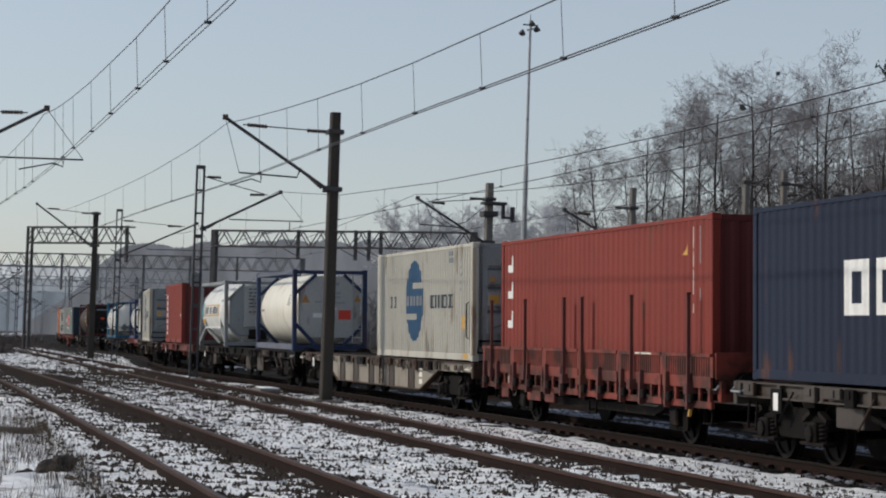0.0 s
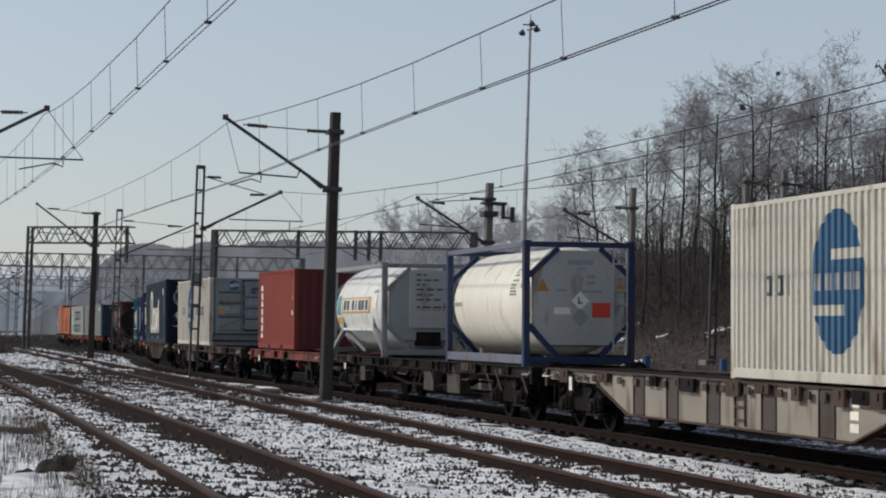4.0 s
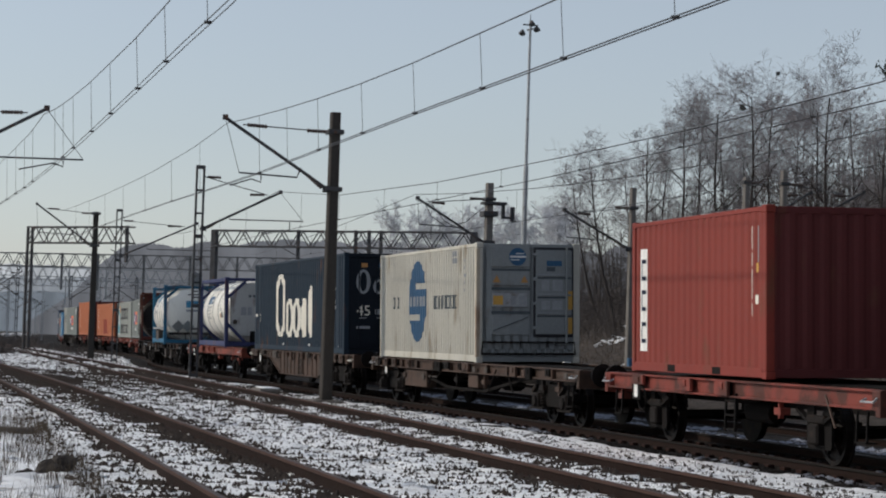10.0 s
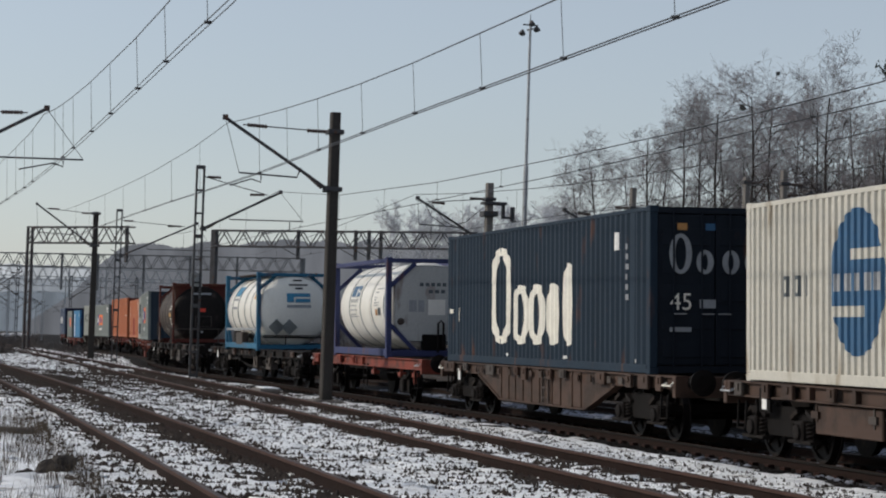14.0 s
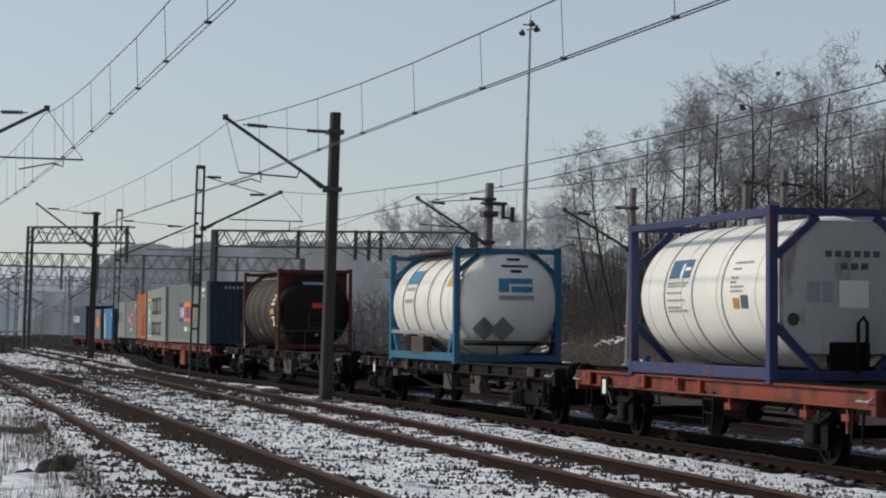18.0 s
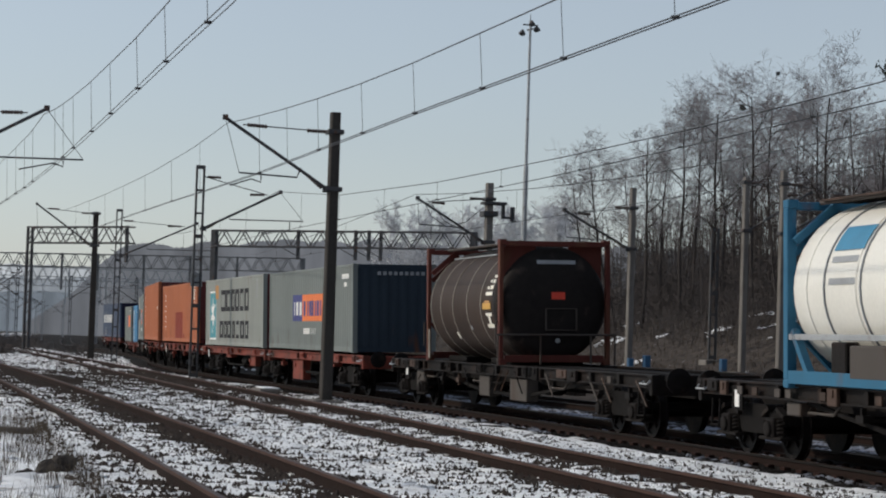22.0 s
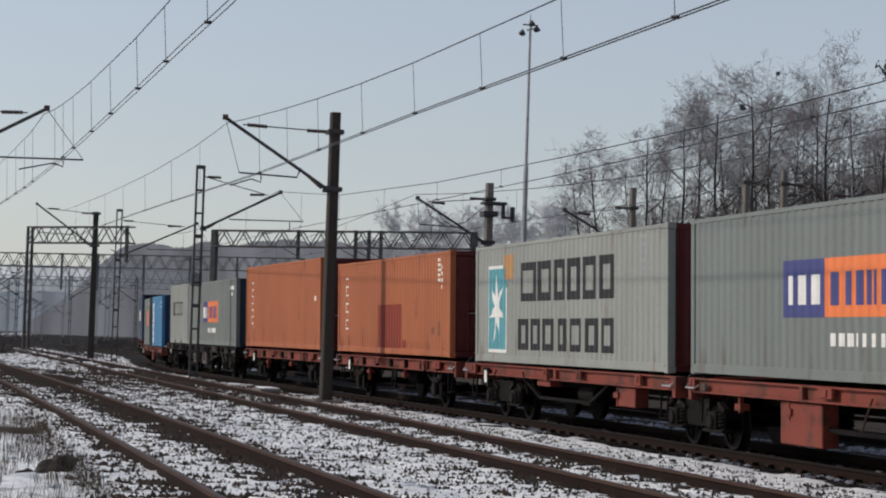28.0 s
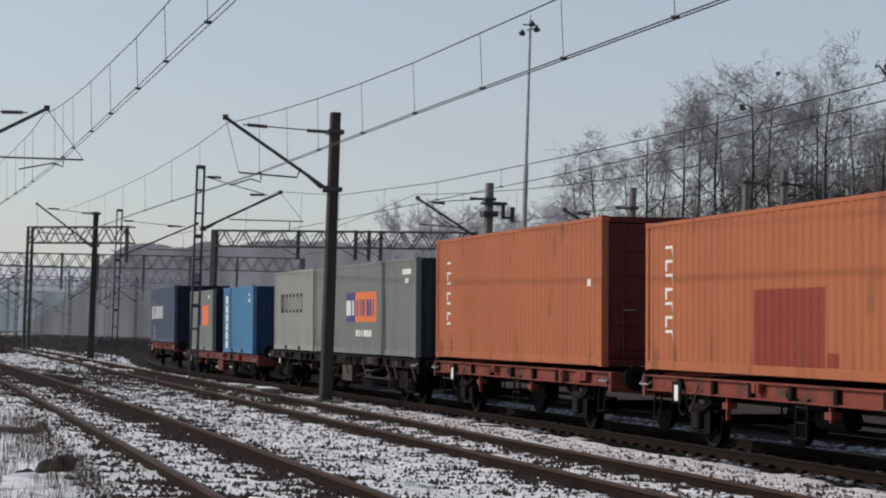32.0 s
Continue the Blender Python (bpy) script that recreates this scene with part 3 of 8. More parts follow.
    if style != "dish":
        mk("ladder", lambda bm: ([bar(bm, (h - 0.02, y, 0.3), (h - 0.02, y, H - 0.15), 0.035) for y in (0.74, 1.04)], [bar(bm, (h - 0.02, 0.74, 0.45 + 0.28 * i), (h - 0.02, 1.04, 0.45 + 0.28 * i), 0.03) for i in range(7)]), end_m)
    return e, zc

def on_shell(parent, name, material, x0, x1, t0, t1, zc, radius, label="", n=6, lift=0.012):
    """A painted patch on the shell's near side: x range and angle range (degrees up from level)."""
    bm = B()
    rows = []
    for i in range(n + 1):
        t = radians(t0 + (t1 - t0) * i / n)
        rows.append([bm.verts.new((x, -(radius + lift) * math.cos(t), zc + (radius + lift) * math.sin(t))) for x in (x0, x1)])
    for a, b in zip(rows, rows[1:]):
        bm.faces.new((a[0], a[1], b[1], b[0]))
    return part(name, bm, material, parent, label, True)

def shell_print(parent, x, angles, widths, zc, radius, m):
    """Rows of small print on the shell's near side, each in a few short bars."""
    rnd = random.Random(int(zc * 1000) + len(angles))
    for a, w in zip(angles, widths):
        q = 0.0
        while q < w - 0.03:
            l = min(w - q, rnd.uniform(0.06, 0.16))
            on_shell(parent, "small_print", m, x + q, x + q + l, a - 1.1, a + 0.6, zc, radius, n=1)
            q += l + 0.035

# ---- wagons ----
WHEEL_R = 0.46
def wheelset_mesh():
    bm = B()
    for sg in (-1, 1):
        y = sg * 0.75
        lathe(bm, [(y - sg * 0.07, 0.49), (y - sg * 0.045, 0.49), (y - sg * 0.035, 0.462), (y + sg * 0.065, 0.455), (y + sg * 0.065, 0.39), (y + sg * 0.03, 0.37), (y + sg * 0.0, 0.2), (y + sg * 0.05, 0.13), (y + sg * 0.09, 0.12)], "y", 24)
        for i in range(5):
            t = 2 * math.pi * i / 5
            bar(bm, (0.14 * math.cos(t), y + sg * 0.055, 0.14 * math.sin(t)), (0.36 * math.cos(t), y + sg * 0.035, 0.36 * math.sin(t)), 0.05, 0.03)
    tube(bm, [(0, -0.98, 0), (0, 0.98, 0)], 0.085, 10)
    me = bpy.data.meshes.new("wheelset")
    bm.to_mesh(me)
    bm.free()
    me.materials.append(M["tyre_steel"])
    return me
WHEELSET = wheelset_mesh()
WHEELSETS = []

def bogie_mesh():
    bm = B()
    for sg in (-1, 1):
        y = sg * 1.0
        pts = [(-1.25, 0.50), (-1.25, 0.66), (-0.62, 0.72), (-0.5, 0.80), (0.5, 0.80), (0.62, 0.72), (1.25, 0.66), (1.25, 0.50), (0.62, 0.52), (0.48, 0.36), (-0.48, 0.36), (-0.62, 0.52)]
        f = [bm.verts.new((a, y - 0.06, z)) for a, z in pts]
        g = [bm.verts.new((a, y + 0.06, z)) for a, z in pts]
        bm.faces.new(f)
        bm.faces.new(g[::-1])
        for i in range(len(pts)):
            bm.faces.new((f[i], f[(i + 1) % len(pts)], g[(i + 1) % len(pts)], g[i]))
        for ax in (-0.9, 0.9):
            box(bm, ax - 0.36, ax + 0.36, y - 0.1, y + 0.1, 0.30, 0.36)
    box(bm, -0.2, 0.2, -1.0, 1.0, 0.6, 0.78)
    for ax in (-1.22, 1.22):
        box(bm, ax - 0.05, ax + 0.05, -1.0, 1.0, 0.52, 0.64)
    bmesh.ops.recalc_face_normals(bm, faces=bm.faces)
    me = bpy.data.meshes.new("bogie")
    bm.to_mesh(me)
    bm.free()
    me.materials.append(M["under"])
    return me
BOGIE = bogie_mesh()
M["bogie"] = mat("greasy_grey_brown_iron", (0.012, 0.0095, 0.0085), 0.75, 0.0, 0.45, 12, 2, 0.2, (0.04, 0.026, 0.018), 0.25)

def small_mesh(name, bm):
    me = bpy.data.meshes.new(name)
    bm.to_mesh(me)
    bm.free()
    me.materials.append(M["bogie"])
    return me
AXLE_BOX = small_mesh("axle_box", lathe(box(B(), -0.15, 0.15, -0.1, 0.1, 0.32, 0.62, 0.025), [(-0.15, 0.06), (-0.14, 0.11), (-0.1, 0.12), (0.1, 0.12)], "y", 12, (0, 0, 0.46)))
SPRING = small_mesh("coil_spring", tube(B(), [(0.065 * math.cos(k * math.pi / 4), 0.065 * math.sin(k * math.pi / 4), 0.36 + 0.26 * k / 36) for k in range(37)], 0.02, 4))
SADDLE = small_mesh("spring_saddle", bar(bar(box(B(), -0.42, 0.42, -0.09, 0.09, 0.29, 0.34, 0.01), (-0.42, 0, 0.64), (-0.15, 0, 0.76), 0.1, 0.06), (0.42, 0, 0.64), (0.15, 0, 0.76), 0.1, 0.06))

def dress_bogie(o):
    """Axle boxes with their springs on a bogie's two sides."""
    for sg in (-1, 1):
        for ax in (-0.9, 0.9):
            turn = 0 if sg < 0 else 180
            for me, dx in ((AXLE_BOX, 0.0), (SPRING, -0.26), (SPRING, 0.26), (SADDLE, 0.0)):
                q = new(me.name, me)
                q.parent = o
                q.matrix_basis = pose(ax + dx, sg * 1.08, 0, 0, 0, turn)

def add_wheels(e, x):
    w = new("wheelset", WHEELSET)
    w.parent = e
    WHEELSETS.append((w, x))

def clutter(mk, L, style, top, sill_m):
    """Fittings along the near sill: folded spigots, brackets, levers, pipes and chains."""
    rnd = random.Random(int(L * 100) + len(style))
    h = L / 2
    plain = sill_m in (P["worange"], P["wred"])
    coats = [sill_m, sill_m, sill_m] if plain else [sill_m, sill_m, P["wdark"], P["wgrey"], M["under"], P["wbrown"]]
    if sill_m is P["wdark"]:
        coats = [P["wdark"], P["wdark"], M["under"], P["wbrown"], P["wdark"], M["under"], P["wbrown"]]
    x = -h + 0.7
    low = top - (0.74 if style == "fish" else 0.26)
    while x < h - 0.6:
        k = rnd.random()
        w = rnd.uniform(0.1, 0.3)
        c = rnd.choice(coats)
        if k < 0.4:
            mk("folding_spigot", lambda bm: (box(bm, x - w, x + w, -1.255, -1.195, top - rnd.uniform(0.16, 0.27), top - 0.015, 0.01), box(bm, x - w * 0.4, x + w * 0.4, -1.275, -1.25, top - 0.14, top - 0.04)), c)
        elif k < 0.62 and style != "fish":
            mk("bracket", lambda bm: (bar(bm, (x, -1.1, low), (x, -1.1, low - rnd.uniform(0.15, 0.38)), 0.07, 0.05), box(bm, x - 0.12, x + 0.12, -1.16, -1.0, low - 0.2, low - 0.1)), c)
        elif k < 0.78 and style != "fish":
            d = rnd.uniform(0.3, 0.6) * rnd.choice((-1, 1))
            mk("lever", lambda bm: tube(bm, [(x, -1.19, top - 0.12), (x + d, -1.2, low - 0.3)], 0.018, 6), rnd.choice([P["wgrey"], P["wbrown"], M["under"]]))
        elif k < 0.9 and style != "fish":
            mk("air_pipe", lambda bm: tube(bm, [(x - 0.5, -1.0, low - 0.08), (x - 0.45, -1.06, low - 0.14), (x + 0.45, -1.06, low - 0.14), (x + 0.5, -1.0, low - 0.02)], 0.022, 6), rnd.choice([P["wgrey"], M["under"]]))
        else:
            mk("label_frame", lambda bm: box(bm, x - 0.1, x + 0.1, -1.225, -1.2, top - 0.2, top - 0.08), rnd.choice([P["wbrown"], P["wgrey"]]))
        x += rnd.uniform(1.0, 2.4) if plain else rnd.uniform(0.35, 0.9)
    if style == "bogie":
        mk("reservoir", lambda bm: tube(bm, [(0.6, -0.75, 0.66), (1.5, -0.75, 0.66)], 0.17, 12), M["under"])
        for q in (-1, 1):
            mk("truss_bar", lambda bm: (bar(bm, (q * (h - 4.0), -1.0, low), (q * 1.6, -1.0, 0.52), 0.06, 0.06)), M["under"])
        mk("truss_bar", lambda bm: bar(bm, (-1.6, -1.0, 0.52), (1.6, -1.0, 0.52), 0.06, 0.06), M["under"])

def wagon(name, label, L, style, sill_m, body_m=None, boxes=(), plate=True, deck=1.15, bogies=None, pockets=None):
    """A flat wagon, L metres over its headstocks. style: bogie, fish (deep-bellied bogie wagon), axle (two-axle), stake."""
    e = thing(name, label, "freight wagon", group="wagons of the train")
    h = L / 2
    body_m = body_m or sill_m
    def mk(nm, f, m, lab="", parent=None):
        bm = B()
        f(bm)
        return part(nm, bm, m, parent or e, lab)
    top = deck - 0.01
    for sg in (-1, 1):
        y0, y1 = sorted((sg * 1.02, sg * 1.2))
        if style == "fish":
            pts = [(-h, top), (h, top), (h, top - 0.22), (h - 3.2, top - 0.24), (h - 4.9, top - 0.72), (-h + 4.9, top - 0.72), (-h + 3.2, top - 0.24), (-h, top - 0.22)]
            def fish(bm):
                f = [bm.verts.new((a, y0 + 0.06, z)) for a, z in pts]
                g = [bm.verts.new((a, y1 - 0.06, z)) for a, z in pts]
                bm.faces.new(f); bm.faces.new(g[::-1])
                for i in range(8):
                    bm.faces.new((f[i], f[(i + 1) % 8], g[(i + 1) % 8], g[i]))
                bmesh.ops.recalc_face_normals(bm, faces=bm.faces)
            web = mk("side_sill", fish, body_m)
            yo = sg * 1.14
            mk("top_flange", lambda bm: box(bm, -h, h, *sorted((sg * 1.0, sg * 1.2)), top - 0.03, top + 0.004), sill_m)
            for f in (0.07, 0.25, 0.45, 0.69, 0.91):
                x = -h + 4.9 + f * (L - 9.8)
                part("rib", box(B(), x - 0.24, x + 0.24, *sorted((sg * 1.13, sg * 1.165)), top - 0.715, top - 0.035, 0.008), P["wgrey"] if body_m is P["beige"] else body_m, web)
                part("rib_edge", box(B(), x - 0.27, x - 0.24, *sorted((sg * 1.13, sg * 1.185)), top - 0.715, top - 0.035), sill_m, web)
            if sg < 0:
                lx = -h + 4.9 + 0.57 * (L - 9.8)
                lad = mk("ladder", lambda bm: ([bar(bm, (lx + o, -1.17, top - 0.05), (lx + o, -1.17, top - 0.7), 0.03) for o in (-0.2, 0.2)], [bar(bm, (lx - 0.2, -1.17, top - q), (lx + 0.2, -1.17, top - q), 0.03) for q in (0.2, 0.4, 0.6)]), P["wgrey"])
                lx = h - 4.9
                for k in range(3 if body_m is P["beige"] else 0):
                    mk("data_plate", lambda bm: box(bm, lx - 0.14, lx + 0.14, -1.15, -1.138, top - 0.26 - 0.17 * k, top - 0.14 - 0.17 * k), M["cream_bar"])
            for ex in (-1, 1):
                part("lower_flange", bar(B(), (ex * (h - 3.2), sg * 1.1, top - 0.25), (ex * (h - 4.9), sg * 1.1, top - 0.73), 0.16, 0.03), sill_m, web)
            part("lower_flange", box(B(), -h + 4.9, h - 4.9, *sorted((sg * 1.02, sg * 1.19)), top - 0.75, top - 0.72), sill_m, web)
        else:
            d = 0.27 if style == "axle" else 0.24
            web = mk("side_sill", lambda bm: (box(bm, -h, h, *sorted((sg * 1.08, sg * 1.13)), top - d + 0.03, top - 0.03), box(bm, -h, h, *sorted((sg * 1.04, sg * 1.2)), top - 0.03, top, 0.005), box(bm, -h, h, *sorted((sg * 1.04, sg * 1.2)), top - d, top - d + 0.03, 0.005)), sill_m)
            n = int(L / (4.5 if sill_m in (P["worange"], P["wred"]) and not pockets else 1.55))
            for i in range(n + 1):
                x = -h + 0.2 + i * (L - 0.4) / n
                part("stake_pocket", box(B(), x - 0.06, x + 0.06, *sorted((sg * 1.12, sg * 1.21)), top - d + 0.02, top - 0.02, 0.008), pockets or sill_m, web)
        for x0, wd, dp in boxes:
            mk("equipment_box", lambda bm: box(bm, x0 - wd / 2, x0 + wd / 2, *sorted((sg * 0.86, sg * 1.12)), top - 0.26 - dp, top - 0.26, 0.015), body_m)
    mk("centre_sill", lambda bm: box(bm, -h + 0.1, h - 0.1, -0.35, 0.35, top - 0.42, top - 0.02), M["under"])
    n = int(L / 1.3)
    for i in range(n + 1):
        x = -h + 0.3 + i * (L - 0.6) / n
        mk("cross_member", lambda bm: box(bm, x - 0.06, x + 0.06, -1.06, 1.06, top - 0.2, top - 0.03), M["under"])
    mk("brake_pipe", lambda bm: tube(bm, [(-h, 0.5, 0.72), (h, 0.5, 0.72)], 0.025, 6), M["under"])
    for ex in (-1, 1):
        x = ex * h
        mk("headstock", lambda bm: box(bm, *sorted((x, x - ex * 0.14)), -1.22, 1.22, top - 0.36, top - 0.01, 0.01), sill_m)
        hook = mk("draw_hook", lambda bm: (bar(bm, (x, 0, 0.98), (x + ex * 0.3, 0, 0.96), 0.08, 0.1), bar(bm, (x + ex * 0.28, 0, 0.96), (x + ex * 0.36, 0, 1.06), 0.06, 0.08)), M["under"])
        part("coupling_link", tube(B(), [(x + ex * 0.2, -0.07, 0.93), (x + ex * 0.3, -0.07, 0.72), (x + ex * 0.34, 0.07, 0.72), (x + ex * 0.2, 0.07, 0.93)], 0.025, 6), M["under"], hook)
        mk("brake_hose", lambda bm: tube(bm, [(x, 0.3, 0.88), (x + ex * 0.22, 0.3, 0.8), (x + ex * 0.3, 0.24, 0.6), (x + ex * 0.34, 0.16, 0.56)], 0.03, 6), M["under"])
        for sg in (-1, 1):
            b = mk("buffer", lambda bm: tube(bm, [(x, sg * 0.875, 1.04), (x + ex * 0.36, sg * 0.875, 1.04)], [0.13, 0.10], 12), M["under"])
            part("buffer_head", lathe(B(), sorted([(x + ex * 0.34, 0.12), (x + ex * 0.36, 0.22), (x + ex * 0.40, 0.225), (x + ex * 0.425, 0.12)]), "x", 18, (0, sg * 0.875, 1.04)), M["tyre_steel"], b)
            mk("hand_rail", lambda bm: tube(bm, [(x - ex * 0.06, sg * 1.23, top - 0.1), (x - ex * 0.06, sg * 1.28, top - 0.16), (x - ex * 0.45, sg * 1.28, top - 0.16), (x - ex * 0.45, sg * 1.2, top - 0.12)], 0.016, 6), M["cream_bar"] if style in ("fish",) else M["galv"])
            mk("step", lambda bm: (bar(bm, (x - ex * 0.5, sg * 1.15, top - 0.3), (x - ex * 0.5, sg * 1.17, 0.42), 0.03), bar(bm, (x - ex * 0.82, sg * 1.15, top - 0.3), (x - ex * 0.82, sg * 1.17, 0.42), 0.03), box(bm, *sorted((x - ex * 0.48, x - ex * 0.84)), *sorted((sg * 1.02, sg * 1.2)), 0.41, 0.43)), M["under"])
    if style in ("axle", "stake"):
        for ax in (-(h - 2.35), h - 2.35):
            add_wheels(e, ax)
            for sg in (-1, 1):
                g = mk("axle_guard", lambda bm: (box(bm, ax - 0.42, ax - 0.17, *sorted((sg * 0.99, sg * 1.03)), 0.28, top - 0.22), box(bm, ax + 0.17, ax + 0.42, *sorted((sg * 0.99, sg * 1.03)), 0.28, top - 0.22), bar(bm, (ax - 0.4, sg * 1.01, 0.26), (ax + 0.4, sg * 1.01, 0.26), 0.04)), M["under"])
                part("axle_box", box(B(), ax - 0.16, ax + 0.16, *sorted((sg * 0.9, sg * 1.14)), 0.3, 0.6, 0.03), M["bogie"], g)
                part("leaf_spring", box(B(), ax - 0.3, ax + 0.3, *sorted((sg * 1.0, sg * 1.1)), 0.6, 0.72, 0.02), M["bogie"], g)
                for q in (-1, 1):
                    part("spring_arm", bar(B(), (ax + q * 0.3, sg * 1.05, 0.64), (ax + q * 0.66, sg * 1.05, 0.78), 0.09, 0.05), M["under"], g)
        mk("brake_rigging", lambda bm: (tube(bm, [(-h + 3.2, 0.0, 0.55), (h - 3.2, 0.0, 0.55)], 0.035, 6), tube(bm, [(-0.5, -0.45, 0.62), (0.5, -0.45, 0.62)], 0.16, 10), [bar(bm, (x, -0.9, 0.5), (x, 0.9, 0.5), 0.07) for x in (-h + 3.0, h - 3.0)]), M["under"])
        lx = 0.35
        mk("ladder", lambda bm: ([bar(bm, (lx + o, -1.16, top - 0.2), (lx + o, -1.18, 0.35), 0.035) for o in (-0.2, 0.2)], [bar(bm, (lx - 0.2, -1.17, z), (lx + 0.2, -1.17, z), 0.03) for z in (0.38, 0.6, 0.82)]), M["under"])
        mk("brake_wheel", lambda bm: tube(bm, [(-h + 2.0 + 0.2 * math.cos(t * math.pi / 8), -1.2, 0.72 + 0.2 * math.sin(t * math.pi / 8)) for t in range(17)], 0.02, 6, False), P["beige"] if style == "stake" else M["under"])
    else:
        for bx in bogies or (-(h - 2.0), h - 2.0):
            o = new("bogie", BOGIE)
            o.parent = e
            o.location = (bx, 0, 0)
            dress_bogie(o)
            for q in (-0.9, 0.9):
                add_wheels(e, bx + q)
        mk("brake_rigging", lambda bm: (tube(bm, [(-h + 3.5, 0.1, 0.62), (h - 3.5, 0.1, 0.62)], 0.035, 6), tube(bm, [(-1.4, 0.4, 0.64), (-0.5, 0.4, 0.64)], 0.2, 10)), M["under"])
    clutter(mk, L, style, top, sill_m)
    if plate:
        mk("card_backing", lambda bm: box(bm, -h + 1.5, -h + 1.92, -1.216, -1.18, top - 0.44, top - 0.08, 0.004), M["under"])
        mk("label_plate", lambda bm: box(bm, -h + 1.62, -h + 1.8, -1.222, -1.2, top - 0.40, top - 0.14, 0.004), M["white_bar"], "small white card holder")
    if style == "stake":
        for sg in (-1, 1):
            mk("truss_beam", lambda bm: (bar(bm, (-3.2, sg * 0.95, 0.5), (3.2, sg * 0.95, 0.5), 0.1, 0.14), bar(bm, (-3.2, sg * 0.95, 0.5), (-4.6, sg * 0.95, 0.84), 0.1, 0.12), bar(bm, (3.2, sg * 0.95, 0.5), (4.6, sg * 0.95, 0.84), 0.1, 0.12)), M["bogie"])
        for sg in (-1, 1):
            nb = 6
            for i in range(nb):
                x0, x1 = -h + 0.05 + i * (L - 0.1) / nb, -h + (i + 1) * (L - 0.1) / nb
                fl = mk("drop_side", lambda bm: (box(bm, x0, x1 - 0.03, *sorted((sg * 1.3, sg * 1.345)), top - 0.15, top + 0.04, 0.005), box(bm, x0, x1 - 0.03, *sorted((sg * 1.3, sg * 1.36)), top + 0.34, top + 0.40, 0.005)), body_m)
                # added near-black sheet: gives the shade in the gaps between slats
                part("gap_shade_sheet", box(B(), x0, x1 - 0.03, *sorted((sg * 1.26, sg * 1.28)), top - 0.15, top + 0.37), M["under"], fl, "near-black sheet added behind the slats for shade in the gaps")
                m_ = int((x1 - x0) / 0.105)
                for k in range(m_ + 1):
                    q = x0 + 0.02 + k * (x1 - x0 - 0.1) / m_
                    w = 0.14 if k in (0, m_) else 0.055
                    part("slat", box(B(), q, q + w, *sorted((sg * 1.29, sg * 1.34)), top + 0.03, top + 0.35), body_m, fl)
                mk("lower_rail", lambda bm: box(bm, x0, x1 - 0.03, *sorted((sg * 1.27, sg * 1.33)), top - 0.47, top - 0.36, 0.005), body_m)
                for q, w in ((0.0, 0.12), (0.5, 0.1), (0.95, 0.3), (1.6, 0.08), (2.0, 0.1)):
                    part("lower_post", box(B(), x0 + q, x0 + q + w, *sorted((sg * 1.275, sg * 1.325)), top - 0.37, top - 0.14), body_m, fl)
                for q in (0.3, 1.3):
                    part("hinge_arm", bar(B(), (x0 + q, sg * 1.36, top + 0.08), (x0 + q + 0.05, sg * 1.39, top - 0.5), 0.1, 0.07), M["stake"], fl)
                    part("hinge_lug", box(B(), x0 + q - 0.12, x0 + q + 0.18, *sorted((sg * 1.34, sg * 1.42)), top - 0.4, top - 0.24, 0.02), M["bogie"], fl)
                x = x0 + (0.9, 1.15, 1.5, 0.35, 0.85, 1.35)[i]
                pole = mk("stake", lambda bm: (bar(bm, (x, sg * 1.4, top - 0.2), (x, sg * 1.4, top + 1.36), 0.04, 0.06, (0, 1, 0)), box(bm, x - 0.03, x + 0.03, sg * 1.4 - 0.04, sg * 1.4 + 0.04, top + 1.34, top + 1.38, 0.008)), M["stake"])
                part("stake_socket", box(B(), x - 0.08, x + 0.08, *sorted((sg * 1.2, sg * 1.46)), top - 0.26, top - 0.08, 0.01), M["stake"], pole)
        for ex in (-1, 1):
            mk("end_board", lambda bm: box(bm, *sorted((ex * h, ex * (h - 0.05))), -1.3, 1.3, top, top + 0.42, 0.005), body_m)
        for x0, x1 in ((-h + 1.5, -h + 2.0), (-h + 3.4, -h + 4.3), (-h + 4.6, -h + 5.2)):
            mk("panel", lambda bm: box(bm, x0, x1, -1.33, -1.28, top - 0.66, top - 0.36, 0.01), body_m)
        mk("valve_handle", lambda bm: (bar(bm, (h - 1.05, -1.3, 0.78), (h - 1.05, -1.34, 0.52), 0.05), bar(bm, (h - 1.17, -1.34, 0.66), (h - 0.93, -1.34, 0.72), 0.05)), M["logo_yellow"], "yellow valve handle")
        mk("small_print", lambda bm: [box(bm, h - 3.6 + 0.3 * k, h - 3.6 + 0.3 * k + (0.22, 0.26, 0.18)[k], -1.366, -1.359, top + 0.36, top + 0.385) for k in range(3)], M["cream_bar"])
    return e

# ---- the train: places along the line at the start, and its run ----
def run(t):
    return 6.2607 * t + 0.00405 * (t - 16.0) ** 2

RIDERS = []        # thing, middle along the line at t = -0, height
def ride(ob, s, z=0.0):
    RIDERS.append((ob, s - 0.57, z))
    return ob

def resize(e, kx, ky, kz):
    """A thing built at the standard size, brought to its own size."""
    k = Matrix.Diagonal((kx, ky, kz, 1))
    for o in e.children_recursive:
        o.data.transform(k)

